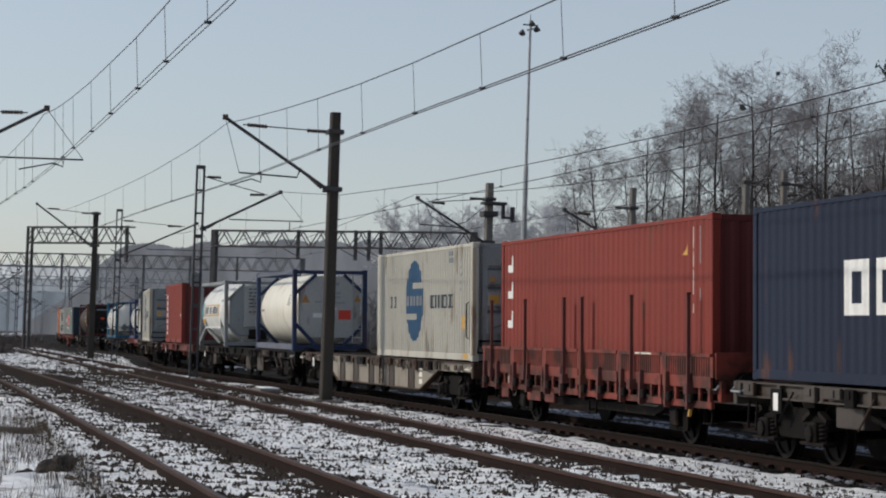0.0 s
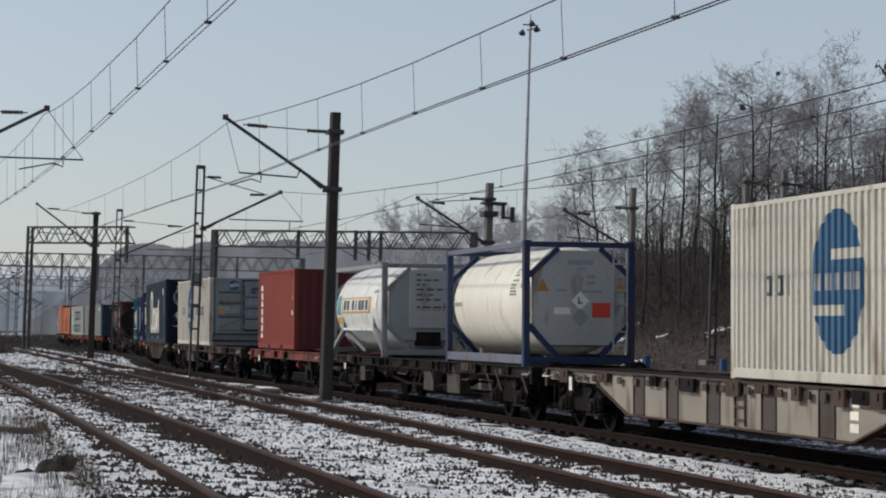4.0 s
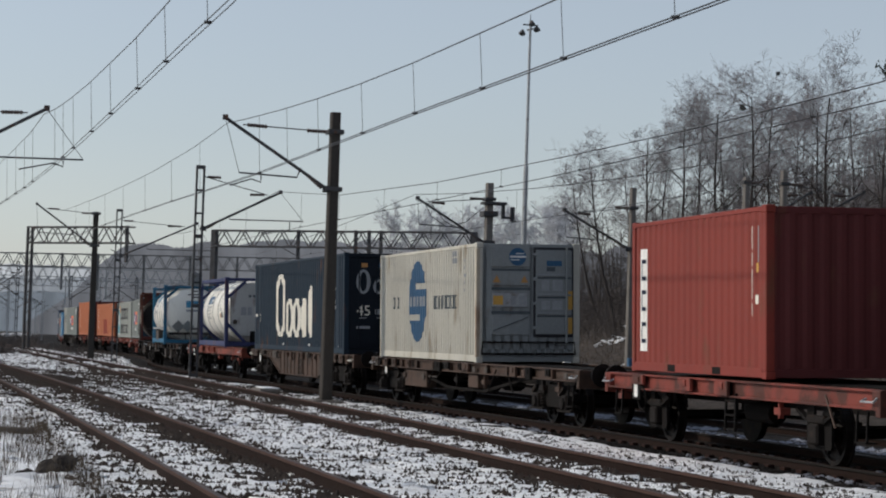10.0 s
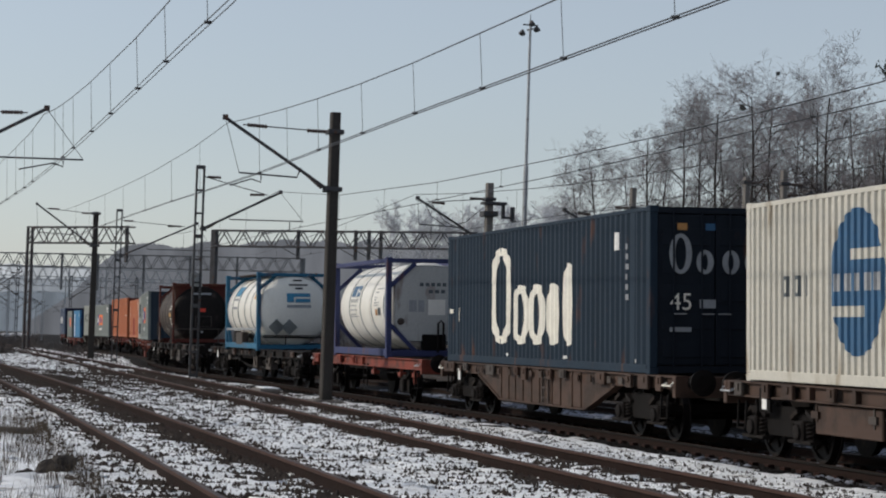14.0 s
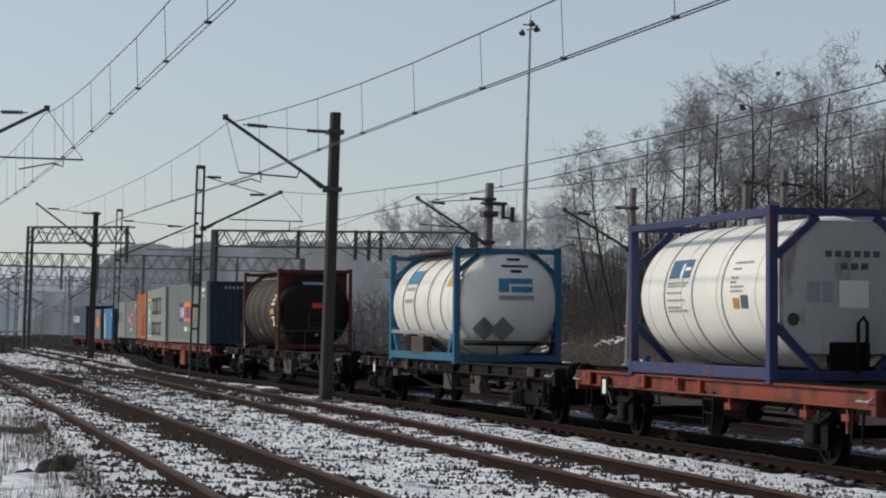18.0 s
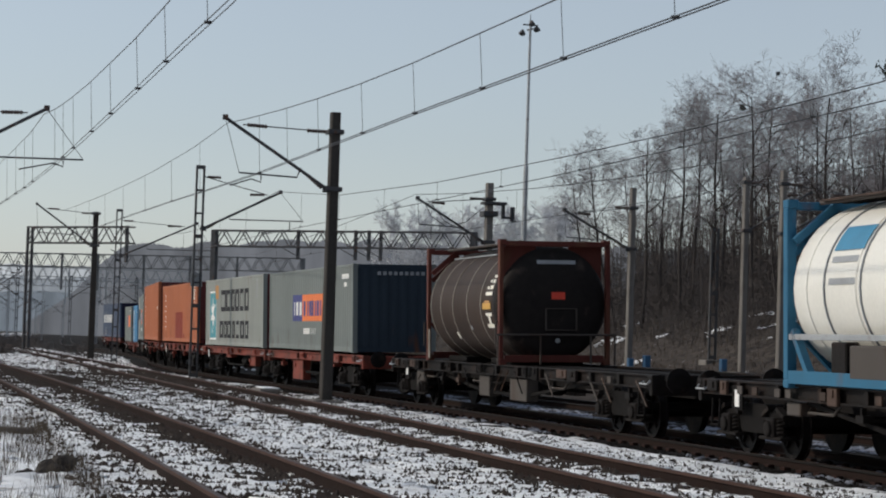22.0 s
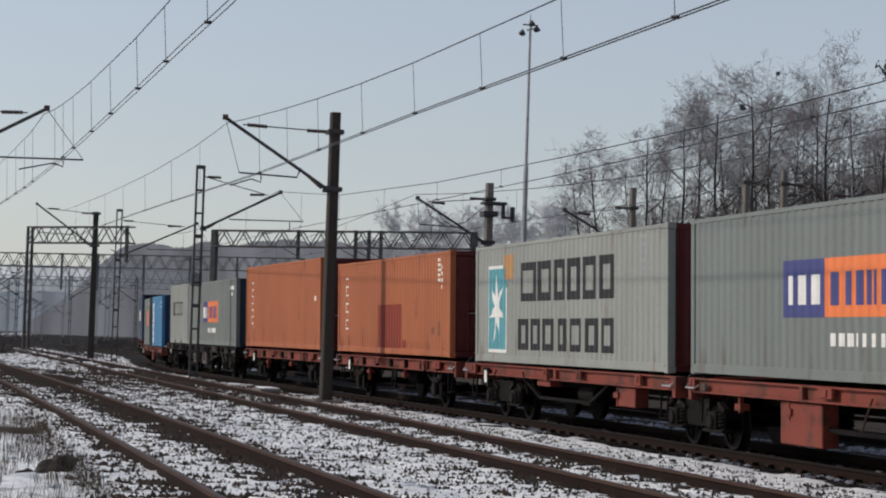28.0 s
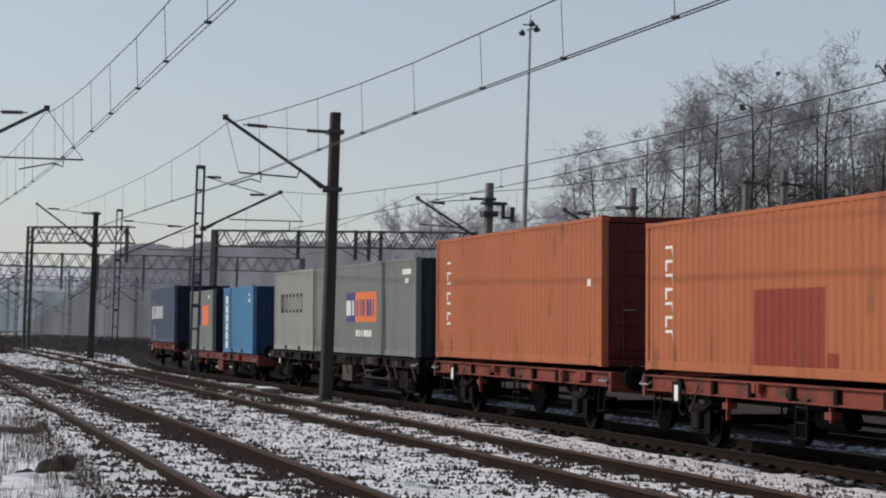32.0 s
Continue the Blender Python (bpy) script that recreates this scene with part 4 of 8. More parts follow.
M["stake"] = paint("dark_stake_paint", (0.10, 0.035, 0.032), 0.3)
P = dict(
    wtank=paint("stained_white_tank_paint", (0.68, 0.68, 0.645), 0.2, 0.12, 0.45, 6.0, (0.38, 0.36, 0.33)),
    scuff=paint("brown_scuffed_paint", (0.23, 0.09, 0.05), 0.4),
    rusty=paint("rust_stained_white_edge", (0.42, 0.36, 0.28), 0.7, stain=(0.16, 0.08, 0.045)),
    blue=paint("navy_blue_container_paint", (0.020, 0.027, 0.048), 0.05),
    red=paint("rust_red_container_paint", (0.205, 0.033, 0.023), 0.10),
    # shaded copy of the red for box ends, darkened in the colour
    red_shaded=paint("maroon_container_end_shaded", (0.11, 0.024, 0.023), 0.1),
    white=paint("yellowed_white_container_paint", (0.50, 0.478, 0.415), 0.22, stain=(0.27, 0.215, 0.15)),
    grey=paint("pale_grey_container_paint", (0.25, 0.265, 0.265), 0.10),
    dgrey=paint("grey_green_container_paint", (0.172, 0.192, 0.183), 0.09, stain=(0.12, 0.105, 0.09)),
    mgrey=paint("light_grey_green_container_paint", (0.272, 0.286, 0.263), 0.10, stain=(0.18, 0.14, 0.11)),
    orange=paint("orange_container_paint", (0.38, 0.117, 0.050), 0.10),
    orange_dark=paint("red_oxide_patch_paint", (0.235, 0.037, 0.021), 0.05),
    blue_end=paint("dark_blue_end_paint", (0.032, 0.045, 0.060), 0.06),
    # dark_end, royal and violet_end: end colours darker than the boxes' sides
    dark_end=paint("blackish_blue_end", (0.013, 0.017, 0.024), 0.03),
    pale_end=paint("dirty_pale_tank_end", (0.42, 0.42, 0.40), 0.15),
    slate=paint("slate_blue_container_paint", (0.019, 0.032, 0.048), 0.05),
    sky=paint("bright_blue_container_paint", (0.06, 0.20, 0.36), 0.05),
    royal=paint("deep_blue_end", (0.012, 0.035, 0.085), 0.05),
    faded_blue=paint("faded_blue_container_paint", (0.055, 0.075, 0.12), 0.08),
    violet_end=paint("dark_violet_end", (0.022, 0.02, 0.045), 0.05),
    cream=paint("cream_tank_paint", (0.76, 0.725, 0.62), 0.3, 0.12, 0.42, 5.0, (0.50, 0.41, 0.28)),
    clean=paint("clean_cream_tank_paint", (0.76, 0.735, 0.665), 0.1, 0.08, 0.42, 4.0, (0.62, 0.56, 0.46)),
    tgrey=paint("grey_tank_end_paint", (0.30, 0.32, 0.315), 0.12),
    navy=paint("dark_blue_frame_paint", (0.03, 0.045, 0.095), 0.12),
    # lit copy of the navy frame colour, for rails on the sunny side
    navy_sunlit=paint("blue_frame_paint_sunlit", (0.13, 0.145, 0.185), 0.15),
    steelgrey=paint("grey_frame_paint", (0.25, 0.26, 0.265), 0.1),
    purple=paint("violet_blue_frame_paint", (0.038, 0.046, 0.115), 0.12),
    teal=paint("light_blue_frame_paint", (0.026, 0.125, 0.215), 0.14),
    brown=paint("sooty_brown_tank", (0.045, 0.031, 0.025), 0.25, 0.4, 0.6, 2.0, (0.03, 0.022, 0.02)),
    maroon=paint("maroon_frame_paint", (0.10, 0.025, 0.018), 0.3),
    beige=paint("dusty_beige_wagon_paint", (0.27, 0.24, 0.20), 0.35, stain=(0.11, 0.085, 0.065)),
    wred=paint("faded_red_wagon_paint", (0.20, 0.042, 0.03), 0.7, streak=1.0, stain=(0.055, 0.024, 0.018)),
    wbrown=paint("dusty_brown_wagon_paint", (0.066, 0.038, 0.027), 0.6, streak=1.0, stain=(0.034, 0.021, 0.015)),
    wdark=paint("grimy_dark_wagon_paint", (0.011, 0.0088, 0.008), 0.4, streak=1.0, stain=(0.027, 0.016, 0.012)),
    wgrey=paint("grey_brown_box_paint", (0.066, 0.055, 0.048), 0.4, stain=(0.05, 0.03, 0.02)),
    worange=paint("orange_red_wagon_paint", (0.205, 0.044, 0.028), 0.5, streak=1.0, stain=(0.075, 0.03, 0.021)),
)
DECK = 1.17

def word(parent, x, z, widths, hgt, m, gap=0.08, wavy=True, y=-1.212, cut=0):
    """A row of plain bars in the place of letters."""
    for i, w in enumerate(widths):
        if cut:
            marking(parent, "lettering", m, x, x + w * 0.4, rects((-9, 9, z, z + hgt)), y, 0.05, wavy)
            marking(parent, "lettering", m, x + w * 0.56, x + w * 0.96, rects((-9, 9, z, z + hgt)), y, 0.05, wavy)
        else:
            marking(parent, "lettering", m, x, x + w * 0.72, rects((-9, 9, z, z + hgt)), y, 0.05, wavy)
        x += w + gap

def frames_row(parent, x, z, widths, hgt, m, gap, t):
    """A row of plain open frames in the place of a large name."""
    for i, w in enumerate(widths):
        x1 = x + w
        f = rects((x, x + t, z, z + hgt), (x1 - t, x1, z, z + hgt), (x + t, x1 - t, z, z + t * 0.8), (x + t, x1 - t, z + hgt - t * 0.8, z + hgt))
        marking(parent, "lettering", m, x, x1, f)
        x = x1 + gap

def small_rows(parent, x, z, n, w, m, hgt=0.07, gap=0.1):
    for i in range(n):
        marking(parent, "small_print", m, x, x + w * (0.7 + 0.3 * ((i * 7) % 3) / 2), rects((x, x + w, z - i * (hgt + gap) - hgt, z - i * (hgt + gap))))

# front: navy 40 ft box on a bogie wagon
c = container("container", "navy blue corrugated shipping container with white lettering", 12.192, 2.591, P["blue"], P["blue"], P["blue"])
frames_row(c, -2.75, 0.95, (0.75, 0.75, 0.3, 0.75), 0.75, M["white_bar"], 0.22, 0.2)
ride(c, -25.0, DECK)
ride(wagon("flat_wagon", "grimy bogie flat wagon with rusty buffers", 14.6, "bogie", P["wgrey"], P["wgrey"], ((-3.2, 0.9, 0.3),)), -24.6)

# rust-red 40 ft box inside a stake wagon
c = container("container", "rust-red corrugated shipping container standing between stakes", 12.192, 2.591, P["red"], P["red_shaded"], P["red"])
for i, (zz, hh) in enumerate(((2.25, 0.34), (1.7, 0.34), (1.1, 0.36))):
    marking(c, "lettering", M["white_bar"], -5.56, -5.2, (lambda zz, hh: lambda x: [(zz - hh, zz)] if x > -5.36 else [(zz - hh, zz - hh * 0.55)])(zz, hh))
for z0, z1 in ((2.05, 2.4), (1.75, 2.0), (1.3, 1.7), (1.0, 1.15)):
    marking(c, "small_print", M["cream_bar"], 5.2, 5.24, rects((-9, 9, z0, z1)))
for z0, z1 in ((1.8, 2.4), (1.2, 1.4)):
    marking(c, "small_print", M["grey_bar"], 5.56, 5.59, rects((-9, 9, z0, z1)))
marking(c, "warning_mark", M["logo_yellow"], 4.78, 5.0, lambda x: [(1.95, 1.95 + max(0.02, 0.24 * (x - 4.78) / 0.22))])
ride(c, -38.87, DECK + 0.02)
ride(wagon("stake_wagon", "faded red two-axle stake wagon with low side boards", 13.6, "stake", P["wred"], P["wred"]), -39.2)

# white 30 ft box with a blue oval, on a deep-bellied wagon
def oval_box(grey_end):
    FORM.update(pitch=0.212, slope=0.11, depth=0.038)
    c = container("container", "yellowed white bulk container with a blue oval emblem and grey end", 9.3, 2.69, P["white"], P["grey"], P["white"], front="wall")
    def oval(x):
        t = 1 - ((x + 0.69) / 0.85) ** 2
        if t <= 0:
            return []
        q = 1.0 * math.sqrt(t)
        out, lo = [], 1.42 - q
        for a, b in ((0.95, 1.1), (1.3, 1.52), (1.72, 1.87)):
            on = x < -0.45 if a < 1 else x > -0.95 if a > 1.6 else False
            if on and b > lo and a < 1.42 + q:
                out.append((lo, a))
                lo = b
        out.append((lo, 1.42 + q))
        return [(p, r) for p, r in out if r > p]
    marking(c, "blue_oval", M["logo_blue"], -1.54, 0.16, oval)
    word(c, -1.42, 1.3, (0.3, 0.26, 0.26, 0.26, 0.3), 0.24, M["grey_bar"], 0.05, y=-1.217)
    frames_row(c, -3.28, 1.25, (0.26, 0.26, 0.1), 0.3, M["slate_bar"], 0.16, 0.07)
    frames_row(c, 0.9, 1.22, (0.1, 0.2, 0.16, 0.2, 0.18, 0.2, 0.06, 0.2, 0.2), 0.32, M["slate_bar"], 0.07, 0.06)
    small_rows(c, 2.6, 2.55, 2, 0.5, M["grey_bar"], 0.12, 0.04)
    small_rows(c, 3.6, 2.35, 5, 0.1, M["grey_bar"])
    x = 4.65
    if grey_end:
        sheet = part("end_sheet", box(B(), x - 0.06, x - 0.02, -1.08, 1.08, 0.3, 2.6), P["grey"], c)
        for z0, z1 in ((2.15, 2.6), (1.73, 2.05), (1.24, 1.6), (0.62, 1.06)):
            part("raised_panel", box(B(), x - 0.03, x + 0.005, -0.86, 0.04, z0, z1, 0.012), P["grey"], sheet)
        part("gasket", box(B(), x - 0.03, x + 0.004, 0.12, 1.06, 0.58, 2.6, 0.01), M["black_bar"], c, "black rubber seal")
        panel = part("end_hatch", box(B(), x - 0.02, x + 0.022, 0.17, 1.02, 0.64, 2.54, 0.012), P["grey"], c)
        for z in (1.08, 1.5, 1.94):
            part("slat", box(B(), x + 0.02, x + 0.045, 0.2, 1.0, z, z + 0.05, 0.008), P["steelgrey"], panel)
            part("slat_gap", box(B(), x + 0.02, x + 0.026, 0.2, 1.0, z - 0.05, z - 0.01), M["slate_bar"], panel)
        for y0, y1, z0, z1 in ((0.42, 0.78, 2.18, 2.3), (0.42, 0.62, 2.06, 2.16)):
            end_marking(panel, "notice", M["logo_blue"] if z0 > 2.1 else M["slate_bar"], x + 0.023, [(y0, y1, z0, z1)])
        end_marking(panel, "small_print", M["grey_bar"], x + 0.023, [(0.3, 0.48, 1.62, 1.86), (0.56, 0.8, 1.62, 1.86), (0.3, 0.5, 1.2, 1.4), (0.56, 0.8, 1.2, 1.4)])
        for z in (0.75, 1.3, 1.85, 2.4):
            part("hinge", box(B(), x, x + 0.05, 0.09, 0.2, z, z + 0.07, 0.01), P["grey"], panel)
        part("pipe", tube(B(), [(x + 0.07, 0.88, 0.45), (x + 0.07, 0.88, 2.62)], 0.025, 8), P["grey"], c)
        end_marking(c, "yellow_strip", M["logo_yellow"], x + 0.024, [(0.93, 1.03, 1.2, 1.62), (0.93, 1.03, 0.66, 1.02)])
        part("rail_pipe", tube(B(), [(x + 0.04, -1.1, 0.18), (x + 0.04, -1.08, 0.46), (x + 0.04, 1.08, 0.46), (x + 0.04, 1.1, 0.18)], 0.022, 8), P["wdark"], c)
        part("rail_pipe", tube(B(), [(x + 0.03, -1.08, 0.2), (x + 0.03, 1.08, 0.2)], 0.025, 8), P["wdark"], c)
        part("brace", bar(B(), (x + 0.012, -0.82, 0.72), (x + 0.012, 0.0, 1.03), 0.02, 0.02), M["slate_bar"], c)
        part("round_emblem", lathe(B(), [(x + 0.005, 0.2), (x + 0.012, 0.2)], "x", 24, (0, -0.26, 2.38)), M["logo_blue"], c)
        end_marking(c, "emblem_bar", M["white_bar"], x + 0.013, [(-0.44, -0.06, 2.36, 2.4), (-0.3, -0.1, 2.44, 2.46), (-0.42, -0.22, 2.3, 2.32)])
        part("notice_board", box(B(), x + 0.004, x + 0.012, -0.85, -0.04, 1.26, 1.56, 0.002), M["galv"], c)
        end_marking(c, "yellow_notice", M["logo_yellow"], x + 0.012, [(-0.83, -0.6, 1.3, 1.5)])
        end_marking(c, "small_print", M["grey_bar"], x + 0.012, [(-0.42, -0.3, 1.3, 1.5), (-0.22, -0.06, 1.3, 1.5)])
        end_marking(c, "dark_slot", M["slate_bar"], x - 0.02, [(-0.86, 0.04, 2.06, 2.11), (-0.86, 0.04, 1.63, 1.69), (-0.86, 0.04, 1.09, 1.16)])
        for y in (-0.75, -0.1):
            bm = B()
            v = [bm.verts.new(q) for q in ((x + 0.012, y - 0.09, 1.8), (x + 0.012, y + 0.09, 1.8), (x + 0.012, y, 1.96))]
            bm.faces.new(v)
            part("warning_triangle", bm, M["logo_tan"], c)
        part("rusty_edge", box(B(), x - 0.09, x + 0.004, -1.2215, -1.13, 0.13, 2.56, 0.01), P["rusty"], c, "rust-stained corner edge")
    FORM.update(pitch=0.278, slope=0.22, depth=0.024)
    return c
c = oval_box(True)
marking(c, "yellow_latch", M["logo_yellow"], 3.78, 4.02, rects((-9, 9, 0.72, 1.02)), y=-1.218, wavy=False)
marking(c, "yellow_latch", M["logo_yellow"], 3.9, 4.3, rects((-9, 9, 0.05, 0.17)), y=-1.219, wavy=False)
part("hand_loop", tube(B(), [(4.3, -1.2, 0.5), (4.3, -1.26, 0.55), (4.3, -1.26, 1.3), (4.3, -1.2, 1.35)], 0.018, 6), P["wdark"], c)
ride(c, -51.9, DECK)
ride(wagon("flat_wagon", "dusty beige deep-bellied bogie container wagon", 19.2, "fish", P["wbrown"], P["beige"]), -56.9)

# two tanks on one grimy bogie wagon
e, zc = tank_container("tank_container", "stained cream tank in a dark blue frame with hazard placards", P["navy"], P["cream"], P["pale_end"], "oct", H=2.6, rail_m=P["navy_sunlit"], radius=1.13, bands=0)
shell_print(e, 1.75, (36, 32.5, 29, 23, 18, 14.5, 11, 7.5), (0.5, 0.2, 0.3, 0.42, 0.34, 0.3, 0.4, 0.44), zc, 1.13, M["slate_bar"])
on_shell(e, "warning_mark", M["logo_tan"], 2.42, 2.62, 14, 22, zc, 1.13)
on_shell(e, "notice", M["white_bar"], -1.3, -1.05, -30, -24, zc, 1.13)
on_shell(e, "faded_lettering", M["grey_bar"], -2.6, -1.95, -3, 1, zc, 1.13)
xe = 6.058 / 2 - 0.04
end_marking(e, "small_print", M["grey_bar"], xe, [(-0.25, 0.3, 2.1, 2.2), (-0.05, 0.15, 1.98, 2.05), (-0.1, 0.05, 1.82, 1.9), (0.15, 0.35, 1.82, 1.9), (-0.1, 0.02, 1.7, 1.76), (0.15, 0.35, 1.7, 1.76), (-0.5, -0.28, 1.55, 1.6), (0.0, 0.5, 1.52, 1.58)])
for y in (-0.8, 0.9):
    bm = B()
    v = [bm.verts.new(q) for q in ((xe + 0.004, y - 0.14, 1.55), (xe + 0.004, y + 0.14, 1.55), (xe + 0.004, y, 1.82))]
    bm.faces.new(v)
    part("warning_triangle", bm, M["logo_tan"], e)
end_marking(e, "orange_placard", M["logo_red"], xe, [(0.28, 0.68, 1.02, 1.32)])
def diamond(y, z, r, m, nm):
    bm = B()
    bm.faces.new([bm.verts.new((xe + 0.006, y + a * r, z + b * r)) for a, b in ((-1, 0), (0, -1), (1, 0), (0, 1))])
    return part(nm, bm, m, e)
diamond(0.02, 1.36, 0.2, M["white_bar"], "hazard_diamond"); diamond(0.02, 1.02, 0.2, M["grey_bar"], "hazard_diamond")
end_marking(e, "diamond_mark", M["black_bar"], xe + 0.008, [(-0.03, 0.0, 1.3, 1.44), (-0.03, 0.06, 1.3, 1.33)])
end_marking(e, "paper_notice", M["white_bar"], xe, [(-0.55, -0.2, 1.08, 1.22)])
resize(e, 1.04, 1.0, 1.01)
ride(e, -70.99, DECK - 0.04)
e, zc = tank_container("tank_container", "white tank in a grey frame with an ochre name band", P["steelgrey"], P["wtank"], P["tgrey"], "cradle", H=2.51, radius=1.19, bands=4)
on_shell(e, "name_band", M["logo_yellow"], -1.85, 1.5, -6, 15, zc, 1.19, n=8)
on_shell(e, "name_field", P["wtank"], -1.72, 1.37, -3.6, 12.6, zc, 1.19, n=8, lift=0.016)
for i, x in enumerate((-1.6, -1.2, -0.6, -0.15, 0.2, 0.55, 0.98)):
    on_shell(e, "lettering", M["slate_bar"], x, x + (0.3 if i != 3 else 0.14), -2, 11, zc, 1.19, lift=0.02)
on_shell(e, "emblem", M["logo_cyan"], -2.45, -2.05, -8, 18, zc, 1.19)
on_shell(e, "ochre_mark", M["logo_yellow"], -2.45, -1.75, -21, -12, zc, 1.19)
on_shell(e, "notice", M["white_bar"], 1.75, 2.2, 0, 16, zc, 1.19)
on_shell(e, "small_print", M["grey_bar"], 1.7, 2.2, 20, 24, zc, 1.19)
part("end_cover", box(B(), xe + 0.002, xe + 0.05, -0.5, 0.62, 0.75, 2.3, 0.03), P["pale_end"], e, "flat pale end cover")
end_marking(e, "orange_placard", P["scuff"], xe + 0.004, [(0.72, 0.98, 1.05, 1.28)])
end_marking(e, "notice", M["logo_tan"], xe + 0.004, [(0.74, 0.96, 1.4, 1.6)])
for z, ws in ((2.16, (0.12, 0.1)), (2.02, (0.14, 0.2, 0.16)), (1.9, (0.1, 0.08)), (1.77, (0.2, 0.22, 0.18, 0.1)), (1.63, (0.16, 0.05, 0.12)), (1.5, (0.2, 0.14, 0.2)), (1.3, (0.1, 0.24, 0.22, 0.2))):
    y = -0.3
    for w in ws:
        end_marking(e, "small_print", M["slate_bar"], xe + 0.052, [(y, y + w, z, z + 0.05)])
        y += w + 0.06
end_marking(e, "orange_line", M["logo_tan"], xe + 0.052, [(-0.3, 0.5, 1.24, 1.265), (0.42, 0.56, 1.33, 1.43)])
part("valve_box", box(B(), xe - 0.15, xe + 0.01, -0.3, 0.4, 0.3, 0.68, 0.02), P["wdark"], e)
resize(e, 1.025, 1.0, 1.0)
ride(e, -83.63, DECK - 0.03)
ride(wagon("flat_wagon", "grimy dark brown bogie container wagon with hanging boxes", 19.4, "bogie", P["wdark"], P["wgrey"], ((-6.2, 0.6, 0.42), (1.0, 0.9, 0.48), (3.3, 1.1, 0.48))), -77.1)

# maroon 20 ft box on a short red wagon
c = container("container", "maroon red corrugated twenty-foot container", 6.058, 2.6, P["red"], P["red_shaded"], P["red"])
marking(c, "name_strip", M["white_bar"], -2.64, -2.26, rects((-9, 9, 0.36, 2.12)))
for z0 in (1.58, 1.05, 0.5):
    marking(c, "lettering", P["blue"], -2.54, -2.34, (lambda z0: lambda x: [(z0, z0 + 0.36)] if x < -2.46 else [(z0, z0 + 0.07), (z0 + 0.29, z0 + 0.36)])(z0), y=-1.217)
for z0, z1 in ((1.95, 2.3), (1.7, 1.9), (1.2, 1.65), (0.95, 1.14)):
    marking(c, "small_print", M["cream_bar"], 2.42, 2.46, rects((-9, 9, z0, z1)))
marking(c, "small_print", M["grey_bar"], 2.66, 2.69, rects((-9, 9, 1.75, 2.3)))
marking(c, "yellow_mark", M["logo_yellow"], 2.62, 2.68, rects((-9, 9, 1.6, 1.74)))
marking(c, "small_print", M["cream_bar"], 2.6, 2.68, rects((-9, 9, 1.12, 1.26)))
for z in (1.9, 1.5, 1.1, 0.8):
    end_marking(c, "small_print", M["grey_bar"], 3.02, [(0.78, 0.86, z, z + 0.2)])
ride(c, -95.27, DECK + 0.015)
ride(wagon("flat_wagon", "faded red two-axle container wagon", 11.4, "axle", P["wred"], P["wred"]), -94.1)

# white box again, on a bogie wagon
ride(oval_box(True), -113.3, DECK - 0.02)
ride(wagon("flat_wagon", "grimy brown bogie container wagon with a rusty box", 17.6, "bogie", P["wbrown"], P["wbrown"], ((-4.3, 2.2, 0.42), (1.0, 0.8, 0.3))), -110.2)

# slate-blue 45 ft box with a large white name
FORM.update(depth=0.042)
c = container("container", "slate-blue corrugated forty-five-foot container with a large cream name", 13.716, 2.92, P["slate"], P["dark_end"], P["slate"], front="door")
def blob(x0, x1, z0, z1):
    """A plain rounded form."""
    xm, zm, a, b = (x0 + x1) / 2, (z0 + z1) / 2, (x1 - x0) / 2, (z1 - z0) / 2
    return lambda x: [(zm - b * (1 - abs((x - xm) / a) ** 2.6) ** 0.4, zm + b * (1 - abs((x - xm) / a) ** 2.6) ** 0.4)] if abs(x - xm) < a else []
def hoop(parent, x0, x1, z0, z1, t, m):
    """A plain upright hoop painted on the corrugated side."""
    xm, zm, a, b = (x0 + x1) / 2, (z0 + z1) / 2, (x1 - x0) / 2, (z1 - z0) / 2
    bm = B()
    n, k = 72, 9
    grid = []
    for i in range(n):
        q = 2 * math.pi * i / n
        c, d = math.cos(q), math.sin(q)
        ex, ez = math.copysign(abs(c) ** 0.77, c), math.copysign(abs(d) ** 0.77, d)
        row = []
        for r in range(k + 1):
            f = r / k
            x = xm + ex * (a - t * f)
            row.append(bm.verts.new((x, -1.212 + corr(x) - 0.012, zm + ez * (b - 0.17 * f))))
        grid.append(row)
    for i in range(n):
        for r in range(k):
            bm.faces.new((grid[i][r], grid[(i + 1) % n][r], grid[(i + 1) % n][r + 1], grid[i][r + 1]))
    return part("emblem_form", bm, m, parent)
for x0, x1, z1, t in ((-3.17, -1.6, 2.5, 0.42), (-1.48, -0.38, 1.68, 0.34), (-0.3, 0.72, 1.68, 0.34)):
    hoop(c, x0, x1, 0.45, z1, t, M["cream_bar"])
for x0, x1, z1 in ((0.88, 1.72, 1.68), (1.95, 2.55, 2.05)):
    marking(c, "emblem_form", M["cream_bar"], x0, x1, blob(x0, x1, 0.45, z1), step=0.03)
for x in (-6.0, 6.0):
    part("inner_post", box(B(), x - 0.11, x + 0.11, -1.221, -1.16, 0.17, 2.83, 0.01), P["slate"], c)
marking(c, "notice", M["white_bar"], 4.88, 5.14, rects((4.88, 5.14, 2.2, 2.52)))
marking(c, "small_print", M["cream_bar"], -6.75, -6.35, rects((-6.75, -6.35, 1.12, 1.22)))
marking(c, "small_print", M["cream_bar"], -6.1, -5.8, rects((-6.1, -5.8, 0.95, 1.25)))
for i in range(4):
    marking(c, "rail_mark", M["white_bar"], -6 + i * 4.0, -5.85 + i * 4.0, rects((-9, 9, 0.2, 0.26)))
small_rows(c, 5.6, 2.3, 6, 0.08, M["grey_bar"], 0.1, 0.08)
